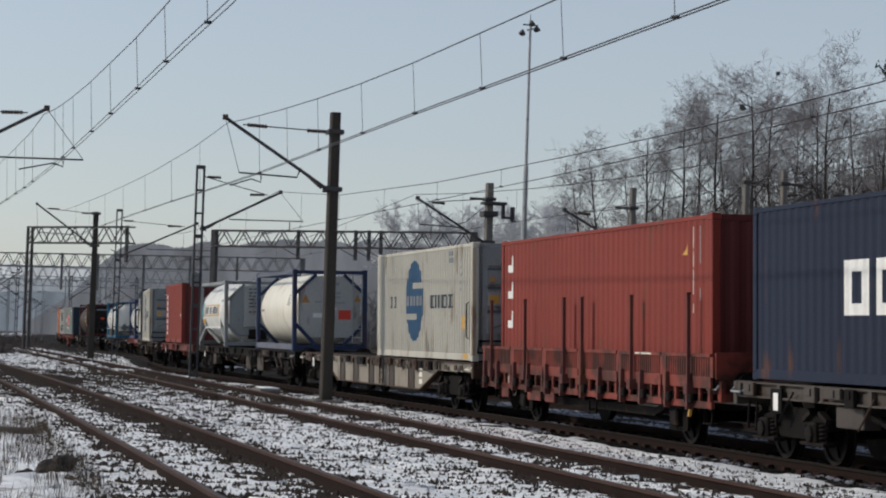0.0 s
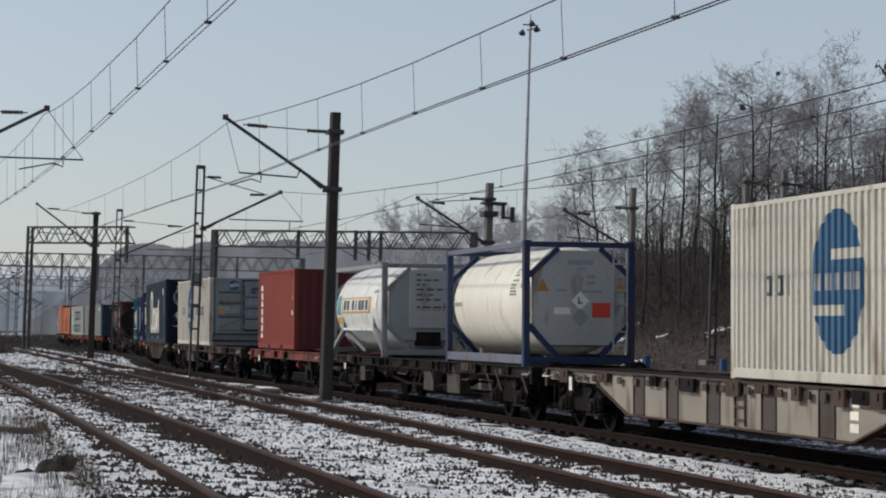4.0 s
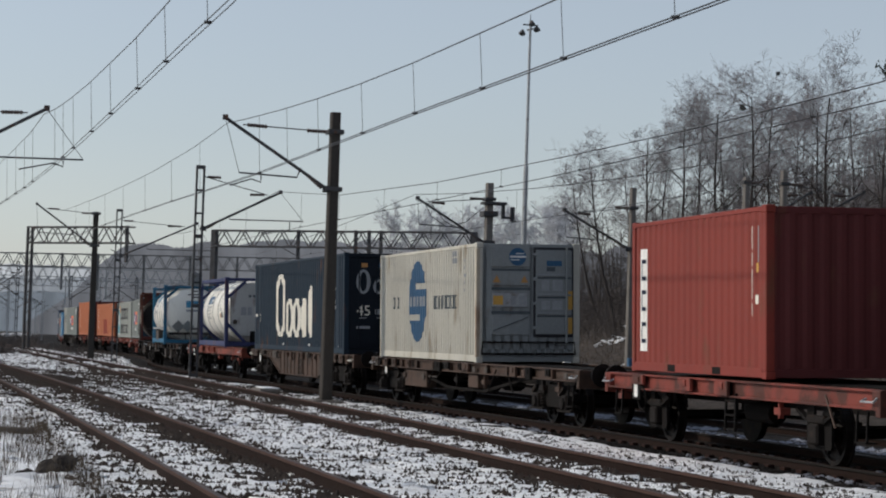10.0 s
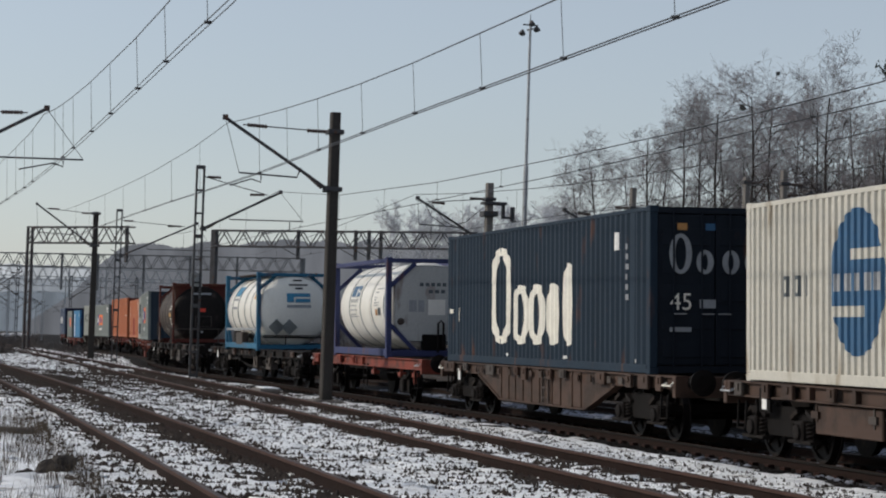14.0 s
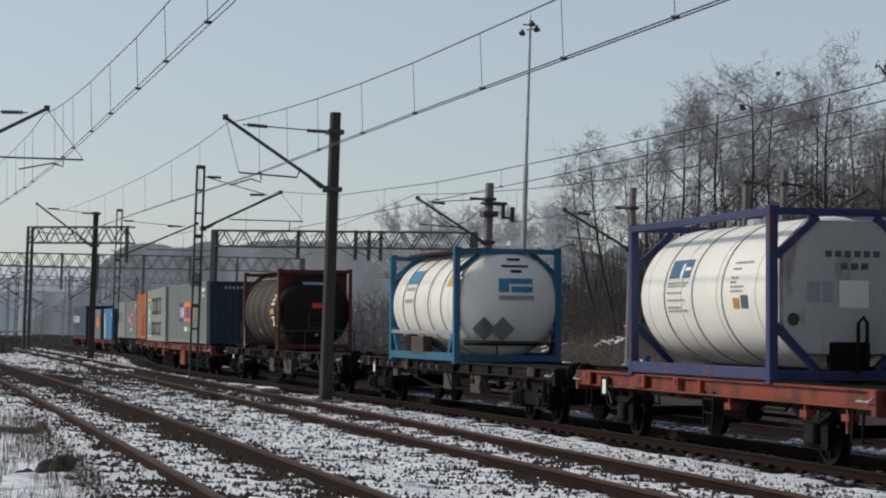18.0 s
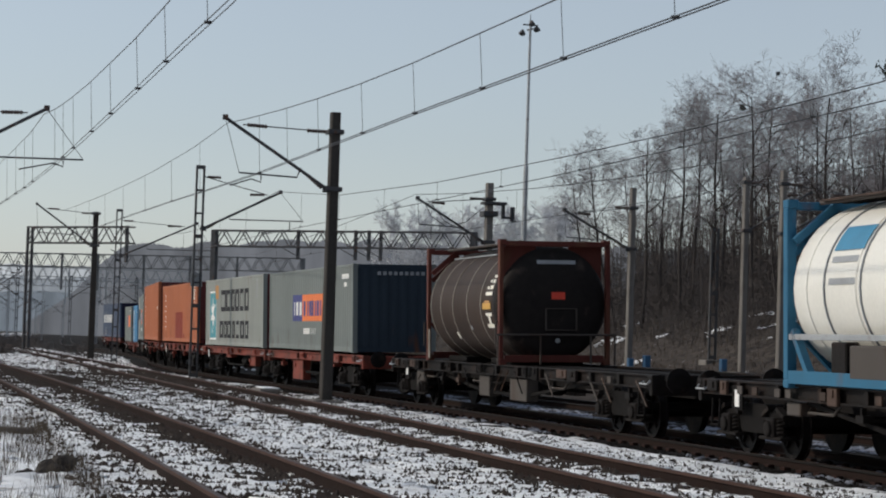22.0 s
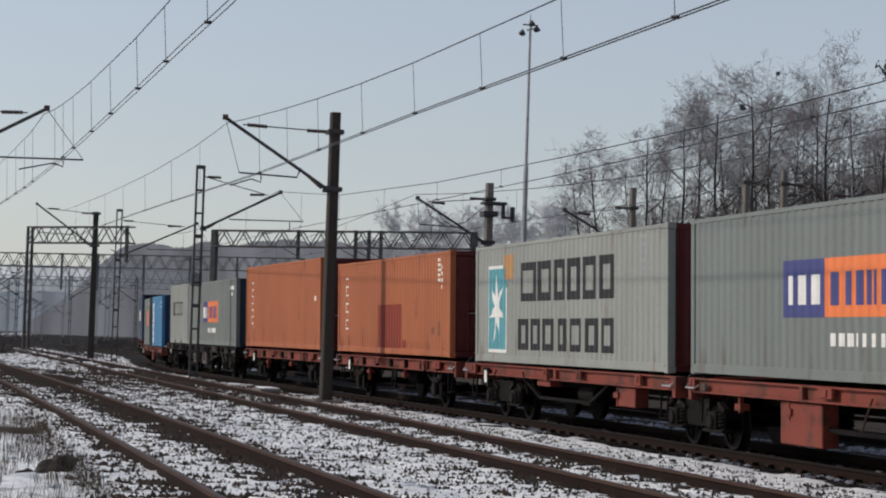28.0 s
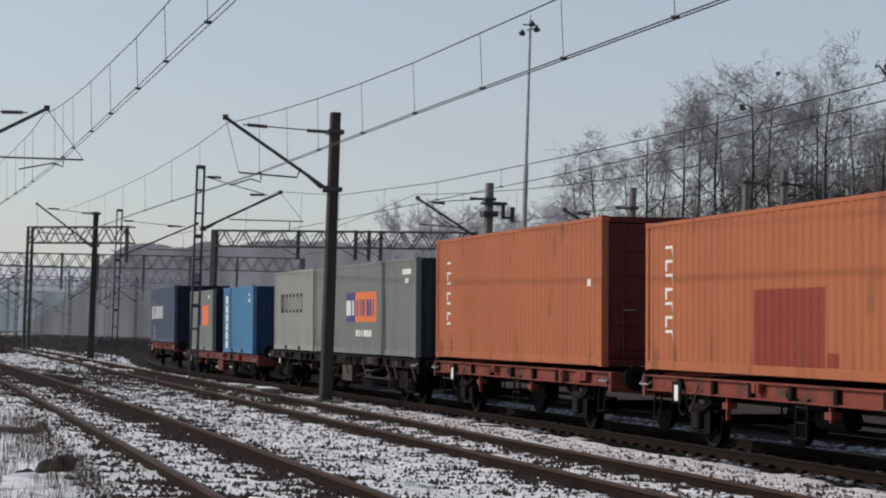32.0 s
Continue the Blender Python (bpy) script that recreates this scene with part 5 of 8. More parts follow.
xg = 13.716 / 2 - 0.015
FORM.update(depth=0.024)
for y0, y1, z1 in ((-0.86, -0.44, 2.44), (-0.36, -0.04, 2.16), (0.12, 0.44, 2.16), (0.54, 0.82, 2.16)):
    bm = B()
    ym, zm, a, b_ = (y0 + y1) / 2, (1.74 + z1) / 2, (y1 - y0) / 2, (z1 - 1.74) / 2
    rim = [(math.cos(2 * math.pi * k / 32), math.sin(2 * math.pi * k / 32)) for k in range(32)]
    out = [bm.verts.new((xg + 0.004, ym + p * a, zm + q * b_)) for p, q in rim]
    inn = [bm.verts.new((xg + 0.004, ym + p * (a - 0.11), zm + q * (b_ - 0.07))) for p, q in rim]
    for k in range(32):
        bm.faces.new((out[k], out[(k + 1) % 32], inn[(k + 1) % 32], inn[k]))
    part("emblem_form", bm, M["grey_bar"], c)
tx = bpy.data.curves.new("number_45", "FONT")
tx.body, tx.size, tx.extrude = "45", 0.42, 0.001
tx.materials.append(M["cream_bar"])
num = new("length_number", tx)
num.parent = c
num.matrix_basis = Matrix.Translation((xg + 0.012, -0.85, 1.12)) @ Euler((radians(90), 0, radians(90))).to_matrix().to_4x4()
end_marking(c, "small_print", M["grey_bar"], xg, [(-0.85, -0.45, 0.74, 0.82), (-0.3, 0.0, 1.15, 1.3)])
for y, m in ((-0.62, "logo_tan"), (-0.1, "logo_blue")):
    end_marking(c, "sticker", M[m], xg, [(y - 0.09, y + 0.09, 2.5, 2.62)])
ride(c, -129.2, DECK - 0.03)
ride(wagon("flat_wagon", "dusty brown deep-bellied bogie container wagon", 15.6, "fish", P["wbrown"], P["wbrown"], ((-3.6, 0.5, 0.25),)), -128.9)

# tank in a violet-blue frame on a faded red two-axle wagon
e, zc = tank_container("tank_container", "cream tank in a violet-blue frame with blue emblem and dark bands", P["purple"], P["clean"], P["pale_end"], "oct", H=2.6, radius=1.13, bands=4)
for x in (-1.5, -0.25, 1.0):
    part("dark_band", lathe(B(), [(x - 0.015, 1.13), (x - 0.015, 1.145), (x + 0.015, 1.145), (x + 0.015, 1.13)], "x", 40, (0, 0, zc)), M["grey_bar"], e)
on_shell(e, "emblem", M["logo_blue"], -1.35, -0.45, 14, 30, zc, 1.13)
on_shell(e, "emblem_notch", M["white_bar"], -0.85, -0.75, 14, 26, zc, 1.13, lift=0.016)
on_shell(e, "emblem_notch", M["white_bar"], -0.7, -0.45, 20, 23, zc, 1.13, lift=0.016)
shell_print(e, -1.35, (10, 7.5, 2, -4, -10, -13), (0.9, 0.85, 0.7, 0.75, 0.6, 0.85), zc, 1.13, M["grey_bar"])
shell_print(e, 1.35, (24, 19, 12, 8.5, 5, 1.5), (0.7, 0.3, 0.3, 0.24, 0.5, 0.46), zc, 1.13, M["grey_bar"])
on_shell(e, "warning_mark", M["logo_tan"], 1.45, 1.66, -12, -4, zc, 1.13)
on_shell(e, "warning_mark", M["slate_bar"], 1.75, 2.0, -12, -2, zc, 1.13)
part("blue_oval", lathe(B(), [(0, 0.13), (0.008, 0.13)], "x", 24), M["logo_blue"], e).matrix_basis = Matrix.Translation((xe + 0.003, 0.06, 2.2)) @ Matrix.Diagonal((1, 1.5, 0.8, 1))
for z, y0, n, w in ((1.86, -0.34, 6, 0.1), (1.68, -0.1, 3, 0.11)):
    for k in range(n):
        end_marking(e, "small_print", M["slate_bar"], xe + 0.003, [(y0 + k * (w + 0.05), y0 + k * (w + 0.05) + w, z, z + 0.09)])
end_marking(e, "notice", P["clean"], xe + 0.003, [(-0.12, 0.34, 1.12, 1.52)])
end_marking(e, "small_print", M["grey_bar"], xe + 0.003, [(-0.62, -0.42, 1.2, 1.5), (-0.38, -0.22, 1.2, 1.5)])
# dark block in place of the shaded valve opening
part("valve_box", box(B(), xe - 0.1, xe + 0.02, -0.28, 0.36, 0.2, 0.62, 0.02), M["under"], e)
part("valve_pipe", tube(B(), [(xe + 0.1, 0.12, 0.15), (xe + 0.12, 0.12, 0.9), (xe + 0.12, 0.2, 0.98), (xe + 0.12, 0.26, 0.9), (xe + 0.1, 0.26, 0.3)], 0.028, 8), P["wdark"], e)
part("round_port", lathe(B(), [(xe, 0.09), (xe + 0.03, 0.09), (xe + 0.035, 0.06)], "x", 16, (0, -0.84, 0.95)), P["wgrey"], e)
resize(e, 1.05, 1.03, 1.02)
ride(e, -145.16, DECK - 0.055)
ride(wagon("flat_wagon", "faded orange-red two-axle container wagon", 13.0, "axle", P["worange"], P["worange"]), -145.0)

# tank in a light blue frame
e, zc = tank_container("tank_container", "cream tank with domed end in a light blue frame", P["teal"], P["clean"], P["clean"], "dish", H=2.59, radius=1.2, bands=4, walkway=M["under"], setback=0.14)
for x in (-1.7, -0.6, 0.6, 1.7):
    part("dark_band", lathe(B(), [(x - 0.012, 1.2), (x - 0.012, 1.222), (x + 0.012, 1.222), (x + 0.012, 1.2)], "x", 40, (0, 0, zc)), M["grey_bar"], e)
on_shell(e, "emblem", M["logo_sky"], -1.6, -0.7, 24, 42, zc, 1.2)
on_shell(e, "small_print", M["grey_bar"], -1.55, -0.75, 16, 20, zc, 1.2); on_shell(e, "small_print", M["grey_bar"], -1.55, -0.75, 2, 6, zc, 1.2)
on_shell(e, "ochre_mark", M["logo_yellow"], 2.0, 2.5, 18, 34, zc, 1.2); on_shell(e, "emblem", M["grey_bar"], 2.1, 2.5, 36, 46, zc, 1.2)
soot = False
def on_dish(y0, y1, z0, z1, m, nm, step=0.05):
    """A patch on the domed end."""
    bm = B()
    ys, zs = np.linspace(y0, y1, max(2, int((y1 - y0) / step) + 2)), np.linspace(z0, z1, max(2, int((z1 - z0) / step) + 2))
    def pt(y, z):
        r = math.hypot(y, z - zc)
        x = (np.interp(r, [0.13, 0.54, 0.92, 1.075, 1.15], [3.069, 3.049, 2.999, 2.929, 2.849]) if soot else np.interp(r, [0.13, 0.375, 0.64, 0.857, 1.017, 1.125], [3.129, 3.109, 3.064, 2.999, 2.929, 2.839])) + 0.014
        return (float(x), y, z)
    g = [[bm.verts.new(pt(float(y), float(z))) for z in zs] for y in ys]
    for i in range(len(ys) - 1):
        for j in range(len(zs) - 1):
            bm.faces.new((g[i][j], g[i + 1][j], g[i + 1][j + 1], g[i][j + 1]))
    return part(nm, bm, m, e, "", True)
on_dish(-0.28, -0.05, 1.6, 1.9, M["logo_sky"], "emblem"); on_dish(-0.05, 0.5, 1.78, 1.9, M["logo_sky"], "emblem"); on_dish(0.0, 0.5, 1.6, 1.72, M["logo_sky"], "emblem")
on_dish(-0.28, 0.52, 1.42, 1.52, M["grey_bar"], "small_print")
on_dish(-0.2, 0.42, 2.15, 2.2, M["black_bar"], "small_print"); on_dish(0.0, 0.25, 2.03, 2.09, M["black_bar"], "small_print"); on_dish(-0.06, 0.24, 2.3, 2.35, P["wdark"], "hatch_mark")
for y, dark in ((-0.62, False), (-0.2, True)):
    bm = B()
    bm.faces.new([bm.verts.new((3.15, y + a * 0.27, 0.78 + b * 0.27)) for a, b in ((-1, 0), (0, -1), (1, 0), (0, 1))])
    bmesh.ops.solidify(bm, geom=bm.faces[:], thickness=0.01)
    part("placard_holder", bm, P["tgrey"] if dark else P["grey"], e)
part("platform", box(B(), 2.86, 3.02, -1.0, 1.0, 0.42, 0.47), M["under"], e)
part("hand_rail", (lambda bm: (tube(bm, [(3.06, -1.05, 0.5), (3.06, 1.05, 0.5)], 0.02, 6), tube(bm, [(3.06, -0.3, 0.2), (3.06, -0.3, 0.5)], 0.02, 6)) and bm)(B()), P["wgrey"], e)
part("control_box", box(B(), -0.9, 0.25, -1.218, -1.0, 0.16, 0.6, 0.02), P["wgrey"], e)
part("valve_box", box(B(), -1.5, -1.05, -1.2, -1.0, 0.2, 0.64, 0.02), P["wdark"], e)
for k in range(5):
    y = -0.82 + 0.13 * k
    part("walkway_plank", box(B(), -2.7, 2.5, y, y + 0.1, 2.56 + 0.012 * (k % 2), 2.585 + 0.012 * (k % 2)), P["wbrown"], e)
resize(e, 1.075, 1.065, 1.045)
ride(e, -163.28, DECK - 0.08)
ride(wagon("flat_wagon", "grimy dark bogie container wagon", 17.4, "bogie", P["wdark"], P["wgrey"], ((-5.0, 0.5, 0.2), (0.2, 0.7, 0.4), (2.6, 0.8, 0.42))), -161.6)

# sooty tank in a maroon frame
# the cap's colour holds the shade of the end that faces forward
e, zc = tank_container("tank_container", "sooty brown tank in a maroon frame with small hatch marks", P["maroon"], P["brown"], P["brown"], "dish", H=2.58, radius=1.22, bands=0, band_x=(-2.55, -1.7, -0.65, 0.5, 1.6), walkway=M["under"], plated=True, cap_m=mat("end_cap_shade_black", (0.017, 0.014, 0.013), 0.66, 0, 0.35, 8, 1.0, 0.1, (0.06, 0.045, 0.038), 0.25))
for x0, x1, a0, a1 in ((2.3, 2.5, 26, 29), (2.15, 2.28, 21, 24), (2.34, 2.5, 20, 24), (2.05, 2.2, 14, 17), (2.26, 2.48, 14, 18), (2.0, 2.5, 8, 11.5), (2.0, 2.45, -12, -9), (2.15, 2.3, -20, -12), (1.95, 2.45, -24, -20)):
    on_shell(e, "small_print", M["cream_bar"], x0, x1, a0, a1, zc, 1.22, lift=0.016)
on_shell(e, "ochre_mark", M["logo_yellow"], 1.8, 2.4, -5.5, 0.5, zc, 1.22, "faded ochre name mark", lift=0.016)
on_shell(e, "ochre_mark", M["logo_tan"], 1.95, 2.3, 0.5, 3, zc, 1.22, lift=0.016)
on_shell(e, "bare_patch", M["cream_bar"], -0.8, -0.68, -37, -29, zc, 1.22, lift=0.016)
on_shell(e, "bare_patch", M["grey_bar"], 0.55, 0.7, -26, -22, zc, 1.22, lift=0.016)
part("spill_rim", bar(B(), (-2.6, -0.64, 2.335), (0.9, -0.64, 2.335), 0.03), M["galv"], e)
part("side_plate", box(B(), -2.88, -2.72, -1.21, -1.19, 0.05, 0.72), P["beige"], e, "dusty pale plate beside the post")
soot = True
on_dish(-0.1, 0.2, 1.35, 1.5, M["logo_red"], "placard")
on_dish(-0.4, 0.45, 2.08, 2.16, M["grey_bar"], "small_print")
rail_pts = [(3.02, -1.24, 0.62), (3.14, -1.3, 0.62), (3.14, 1.3, 0.62), (3.02, 1.24, 0.62)]
part("hand_rail", (lambda bm: ([tube(bm, [(3.13, y, 0.0), (3.13, y, 0.62)], 0.024, 6) for y in (-1.28, -0.35, 0.75, 1.28)], tube(bm, rail_pts, 0.024, 6)) and bm)(B()), P["wgrey"], e)
for x in (-3.0, 2.92):
    part("grab_loop", tube(B(), [(x, -1.2, 0.3), (x, -1.27, 0.34), (x, -1.27, 0.86), (x, -1.2, 0.9)], 0.02, 6), P["wgrey"], e)
part("valve_frame", (lambda bm: [bar(bm, a, b, 0.035, 0.02) for a, b in zip(((3.08, -0.22, 0.72), (3.08, 0.45, 0.72), (3.08, 0.45, 1.16), (3.08, -0.22, 1.16)), ((3.08, 0.45, 0.72), (3.08, 0.45, 1.16), (3.08, -0.22, 1.16), (3.08, -0.22, 0.72)))] and bm)(B()), P["wgrey"], e)
part("drain_cap", lathe(B(), [(3.02, 0.05), (3.07, 0.05), (3.075, 0.03)], "x", 12, (0, 0.05, 0.5)), M["galv"], e)
for x in (-1.75, 1.75):
    part("saddle", box(B(), x - 0.75, x + 0.75, -0.8, 0.8, 0.0, 0.12, 0.02), M["under"], e)
resize(e, 1.04, 1.03, 1.045)
ride(e, -184.93, DECK - 0.03)
ride(wagon("flat_wagon", "grimy dark bogie container wagon, half empty", 19.4, "bogie", P["wdark"], P["wgrey"], ((-7.0, 0.7, 0.45), (-1.2, 0.8, 0.45), (1.4, 1.2, 0.48))), -182.2)

# grey-green boxes on orange-red wagons
def patch_box(L, label, k=1.0):
    c = container("container", label, L, 2.52, P["dgrey"], P["blue_end"], P["dgrey"])
    marking(c, "navy_panel", M["logo_navy"], -2.25 * k, -0.76 * k, rects((-9, 9, 0.9, 1.72)))
    marking(c, "orange_panel", M["logo_orange"], -0.76 * k, 2.3 * k, rects((-9, 9, 0.9, 1.72)))
    word(c, -2.08 * k, 1.08, (0.3 * k, 0.42 * k, 0.42 * k), 0.42, M["white_bar"], 0.05, y=-1.216)
    word(c, -0.55 * k, 1.06, (0.38 * k, 0.3 * k, 0.3 * k, 0.14 * k, 0.14 * k, 0.3 * k, 0.34 * k, 0.3 * k), 0.46, M["logo_navy"], 0.06, y=-1.216)
    word(c, -0.6 * k, 0.5, (0.24, 0.24, 0.24, 0.1, 0.24, 0.24, 0.24), 0.18, M["white_bar"], 0.05)
    marking(c, "lettering", M["white_bar"], L / 2 - 1.4, L / 2 - 0.5, rects((-9, 9, 2.1, 2.24)))
    marking(c, "lettering", M["white_bar"], L / 2 - 1.1, L / 2 - 0.75, rects((-9, 9, 1.88, 2.0)))
    end_marking(c, "lettering", M["grey_bar"], L / 2 - 0.018, [(-0.5 + i * 0.16, -0.4 + i * 0.16, 2.2, 2.3) for i in range(9)])
    return c
ride(patch_box(12.192, "grey-green corrugated container with navy and orange name panel"), -202.48, DECK + 0.03)
c = container("container", "light grey corrugated container with dark name and pale blue star emblem", 12.192, 2.55, P["mgrey"], P["red_shaded"], P["mgrey"])
marking(c, "emblem_field", M["logo_cyan"], -5.06, -3.72, rects((-5.06, -3.72, 0.28, 2.05)))
star = poly([(-4.39 + (0.58 if k % 2 == 0 else 0.2) * math.sin(k * math.pi / 7), 1.15 + (0.8 if k % 2 == 0 else 0.27) * math.cos(k * math.pi / 7)) for k in range(14)])
marking(c, "star", M["white_bar"], -5.0, -3.78, star, y=-1.217, step=0.02)
for a, b_, z0, z1 in ((-5.1, -5.03, 0.25, 2.08), (-5.06, -3.68, 0.22, 0.29), (-3.74, -3.67, 0.25, 1.6), (-5.06, -3.9, 2.02, 2.09)):
    marking(c, "emblem_border", M["white_bar"], a, b_, rects((-9, 9, z0, z1)), y=-1.216)
marking(c, "emblem_corner", M["logo_tan"], -3.82, -3.2, rects((-9, 9, 1.78, 2.3)))
frames_row(c, -2.64, 1.3, (1.1, 0.92, 0.72, 0.84, 0.8, 0.9), 0.8, M["black_bar"], 0.14, 0.21)
frames_row(c, -2.76, 0.3, (0.68, 0.6, 0.74, 0.55, 0.74, 0.74, 0.7), 0.64, M["black_bar"], 0.22, 0.17)
small_rows(c, 4.75, 2.4, 5, 0.35, M["grey_bar"], 0.08, 0.06)
ride(c, -215.76, DECK + 0.01)
ride(wagon("flat_wagon", "orange-red half of an articulated bogie container wagon", 13.6, "bogie", P["worange"], P["worange"], ((-2.4, 1.5, 0.62), (2.4, 0.8, 0.12)), plate=False, bogies=(-6.75, 4.8)), -201.9)
ride(wagon("flat_wagon", "orange-red half of an articulated bogie container wagon", 13.4, "bogie", P["worange"], P["worange"], ((4.0, 0.9, 0.35), (-1.0, 0.9, 0.12)), bogies=(-3.9,)), -216.0)

# two orange boxes on two-axle wagons
for s, patched in ((-230.18, True), (-244.76, False)):
    c = container("container", "orange corrugated container with a red oxide repair patch" if patched else "orange corrugated container with white vertical lettering", 12.192, 2.53 if patched else 2.8, P["orange"], P["red_shaded"], P["orange"], front="door")
    for i in range(7):
        marking(c, "lettering", M["white_bar"], -5.14, -4.72, (lambda zt, k: lambda x: [(zt - 0.19, zt)] if (x < -5.04 if k % 2 else x > -4.82) else [(zt - 0.05, zt)])(2.1 + (0 if patched else 0.14) - i * 0.235, i))
    if patched:
        marking(c, "repair_patch", P["orange_dark"], -1.21, 1.44, rects((-9, 9, 0.17, 1.3)), label="red oxide repair patch")
        marking(c, "repair_patch", P["orange_dark"], 1.5, 1.85, rects((-9, 9, 0.18, 0.38)))
        marking(c, "scuff", P["scuff"], 4.3, 4.6, rects((-9, 9, 0.55, 0.72)))
        marking(c, "scuff", P["scuff"], 4.95, 5.14, rects((-9, 9, 0.5, 0.85)))
        small_rows(c, 5.0, 2.36, 5, 0.2, M["cream_bar"], 0.07, 0.05)
        small_rows(c, 5.32, 2.2, 4, 0.08, M["cream_bar"], 0.09, 0.07)
    else:
        marking(c, "notice", M["cream_bar"], 5.2, 5.42, rects((-9, 9, 1.5, 1.64)))
    end_marking(c, "round_sticker", M["grey_bar"], 6.096 - 0.012, [(-0.35, -0.15, 2.05, 2.2)])
    ride(c, s, DECK + 0.05)
    ride(wagon("flat_wagon", "orange-red two-axle container wagon with rusty pockets", 12.9, "axle", P["worange"], P["worange"], pockets=M["under"]), s + 0.2)

# the far end of the train
ride(patch_box(12.192, "grey-green container with faded navy and orange name panel", 0.8), -258.93, DECK)
c = container("container", "light grey twenty-foot container with dark name", 6.058, 2.55, P["mgrey"], P["mgrey"], P["mgrey"])
frames_row(c, -1.9, 1.2, (0.45, 0.4, 0.4, 0.4, 0.4, 0.4), 0.6, M["black_bar"], 0.18, 0.12)
ride(c, -268.2, DECK)
ride(wagon("flat_wagon", "grimy dark bogie container wagon", 19.4, "bogie", P["wdark"], P["wgrey"], ((-1.2, 0.8, 0.45), (1.4, 1.2, 0.48))), -262.3)
c = container("container", "bright blue twenty-foot container with white vertical lettering", 6.058, 2.42, P["sky"], P["royal"], P["sky"])
for i in range(6):
    marking(c, "lettering", M["white_bar"], -2.6, -2.1, rects((-9, 9, 2.1 - i * 0.33 - 0.29, 2.1 - i * 0.33)))
small_rows(c, 2.1, 2.15, 2, 0.35, M["white_bar"], 0.1, 0.1)
ride(c, -278.15, DECK - 0.23)
c = container("container", "grey twenty-foot container with an orange panel", 6.058, 2.42, P["dgrey"], P["dark_end"], P["dgrey"])
marking(c, "orange_panel", M["logo_orange"], 0.3, 2.0, rects((-9, 9, 1.0, 1.8)))
marking(c, "navy_panel", M["logo_navy"], -0.4, 0.3, rects((-9, 9, 1.0, 1.8)))
small_rows(c, 1.9, 2.2, 1, 0.5, M["white_bar"], 0.14, 0.1)
ride(c, -286.8, DECK - 0.23)
ride(wagon("flat_wagon", "faded red low-decked bogie container wagon", 17.0, "bogie", P["wred"], P["wred"], ((0.0, 1.2, 0.4),), deck=0.92), -282.4)
c = container("container", "faded dark blue container with worn white lettering", 12.192, 2.55, P["faded_blue"], P["violet_end"], P["faded_blue"])
word(c, -5.4, 1.1, (0.7, 0.7, 0.7, 0.7, 0.7, 0.7), 0.6, M["white_bar"], 0.35)
small_rows(c, -4.6, 1.9, 2, 0.7, M["grey_bar"], 0.16, 0.14)
small_rows(c, -4.2, 0.75, 3, 0.5, M["grey_bar"], 0.12, 0.1)
ride(c, -300.8, DECK)
ride(wagon("flat_wagon", "grimy red-brown container wagon at the train's tail", 13.4, "axle", P["wred"], P["wred"]), -301.0)

# ---- masts, brackets and wires ----
def gz1(x, y):
    s, l = to_line([x], [y])
    return float(ground_z(s, l)[0])

def frame_at(s, lat, turn=0.0):
    """A pose on the ground: x along the line, y to its far side."""
    x, y, th = on_line(s, lat)
    return pose(float(x), float(y), gz1(float(x), float(y)) - 0.05, 0, 0, math.degrees(float(th)) + turn)

def insulator_bar(bm, a, b, r=0.035):
    a, b = Vector(a), Vector(b)
    n = 7
    pts, rad = [], []
    for i in range(n * 2 + 1):
        pts.append(a.lerp(b, i / (n * 2)))
        rad.append(r * (1.7 if i % 2 else 1.0))
    tube(bm, pts, rad, 8)

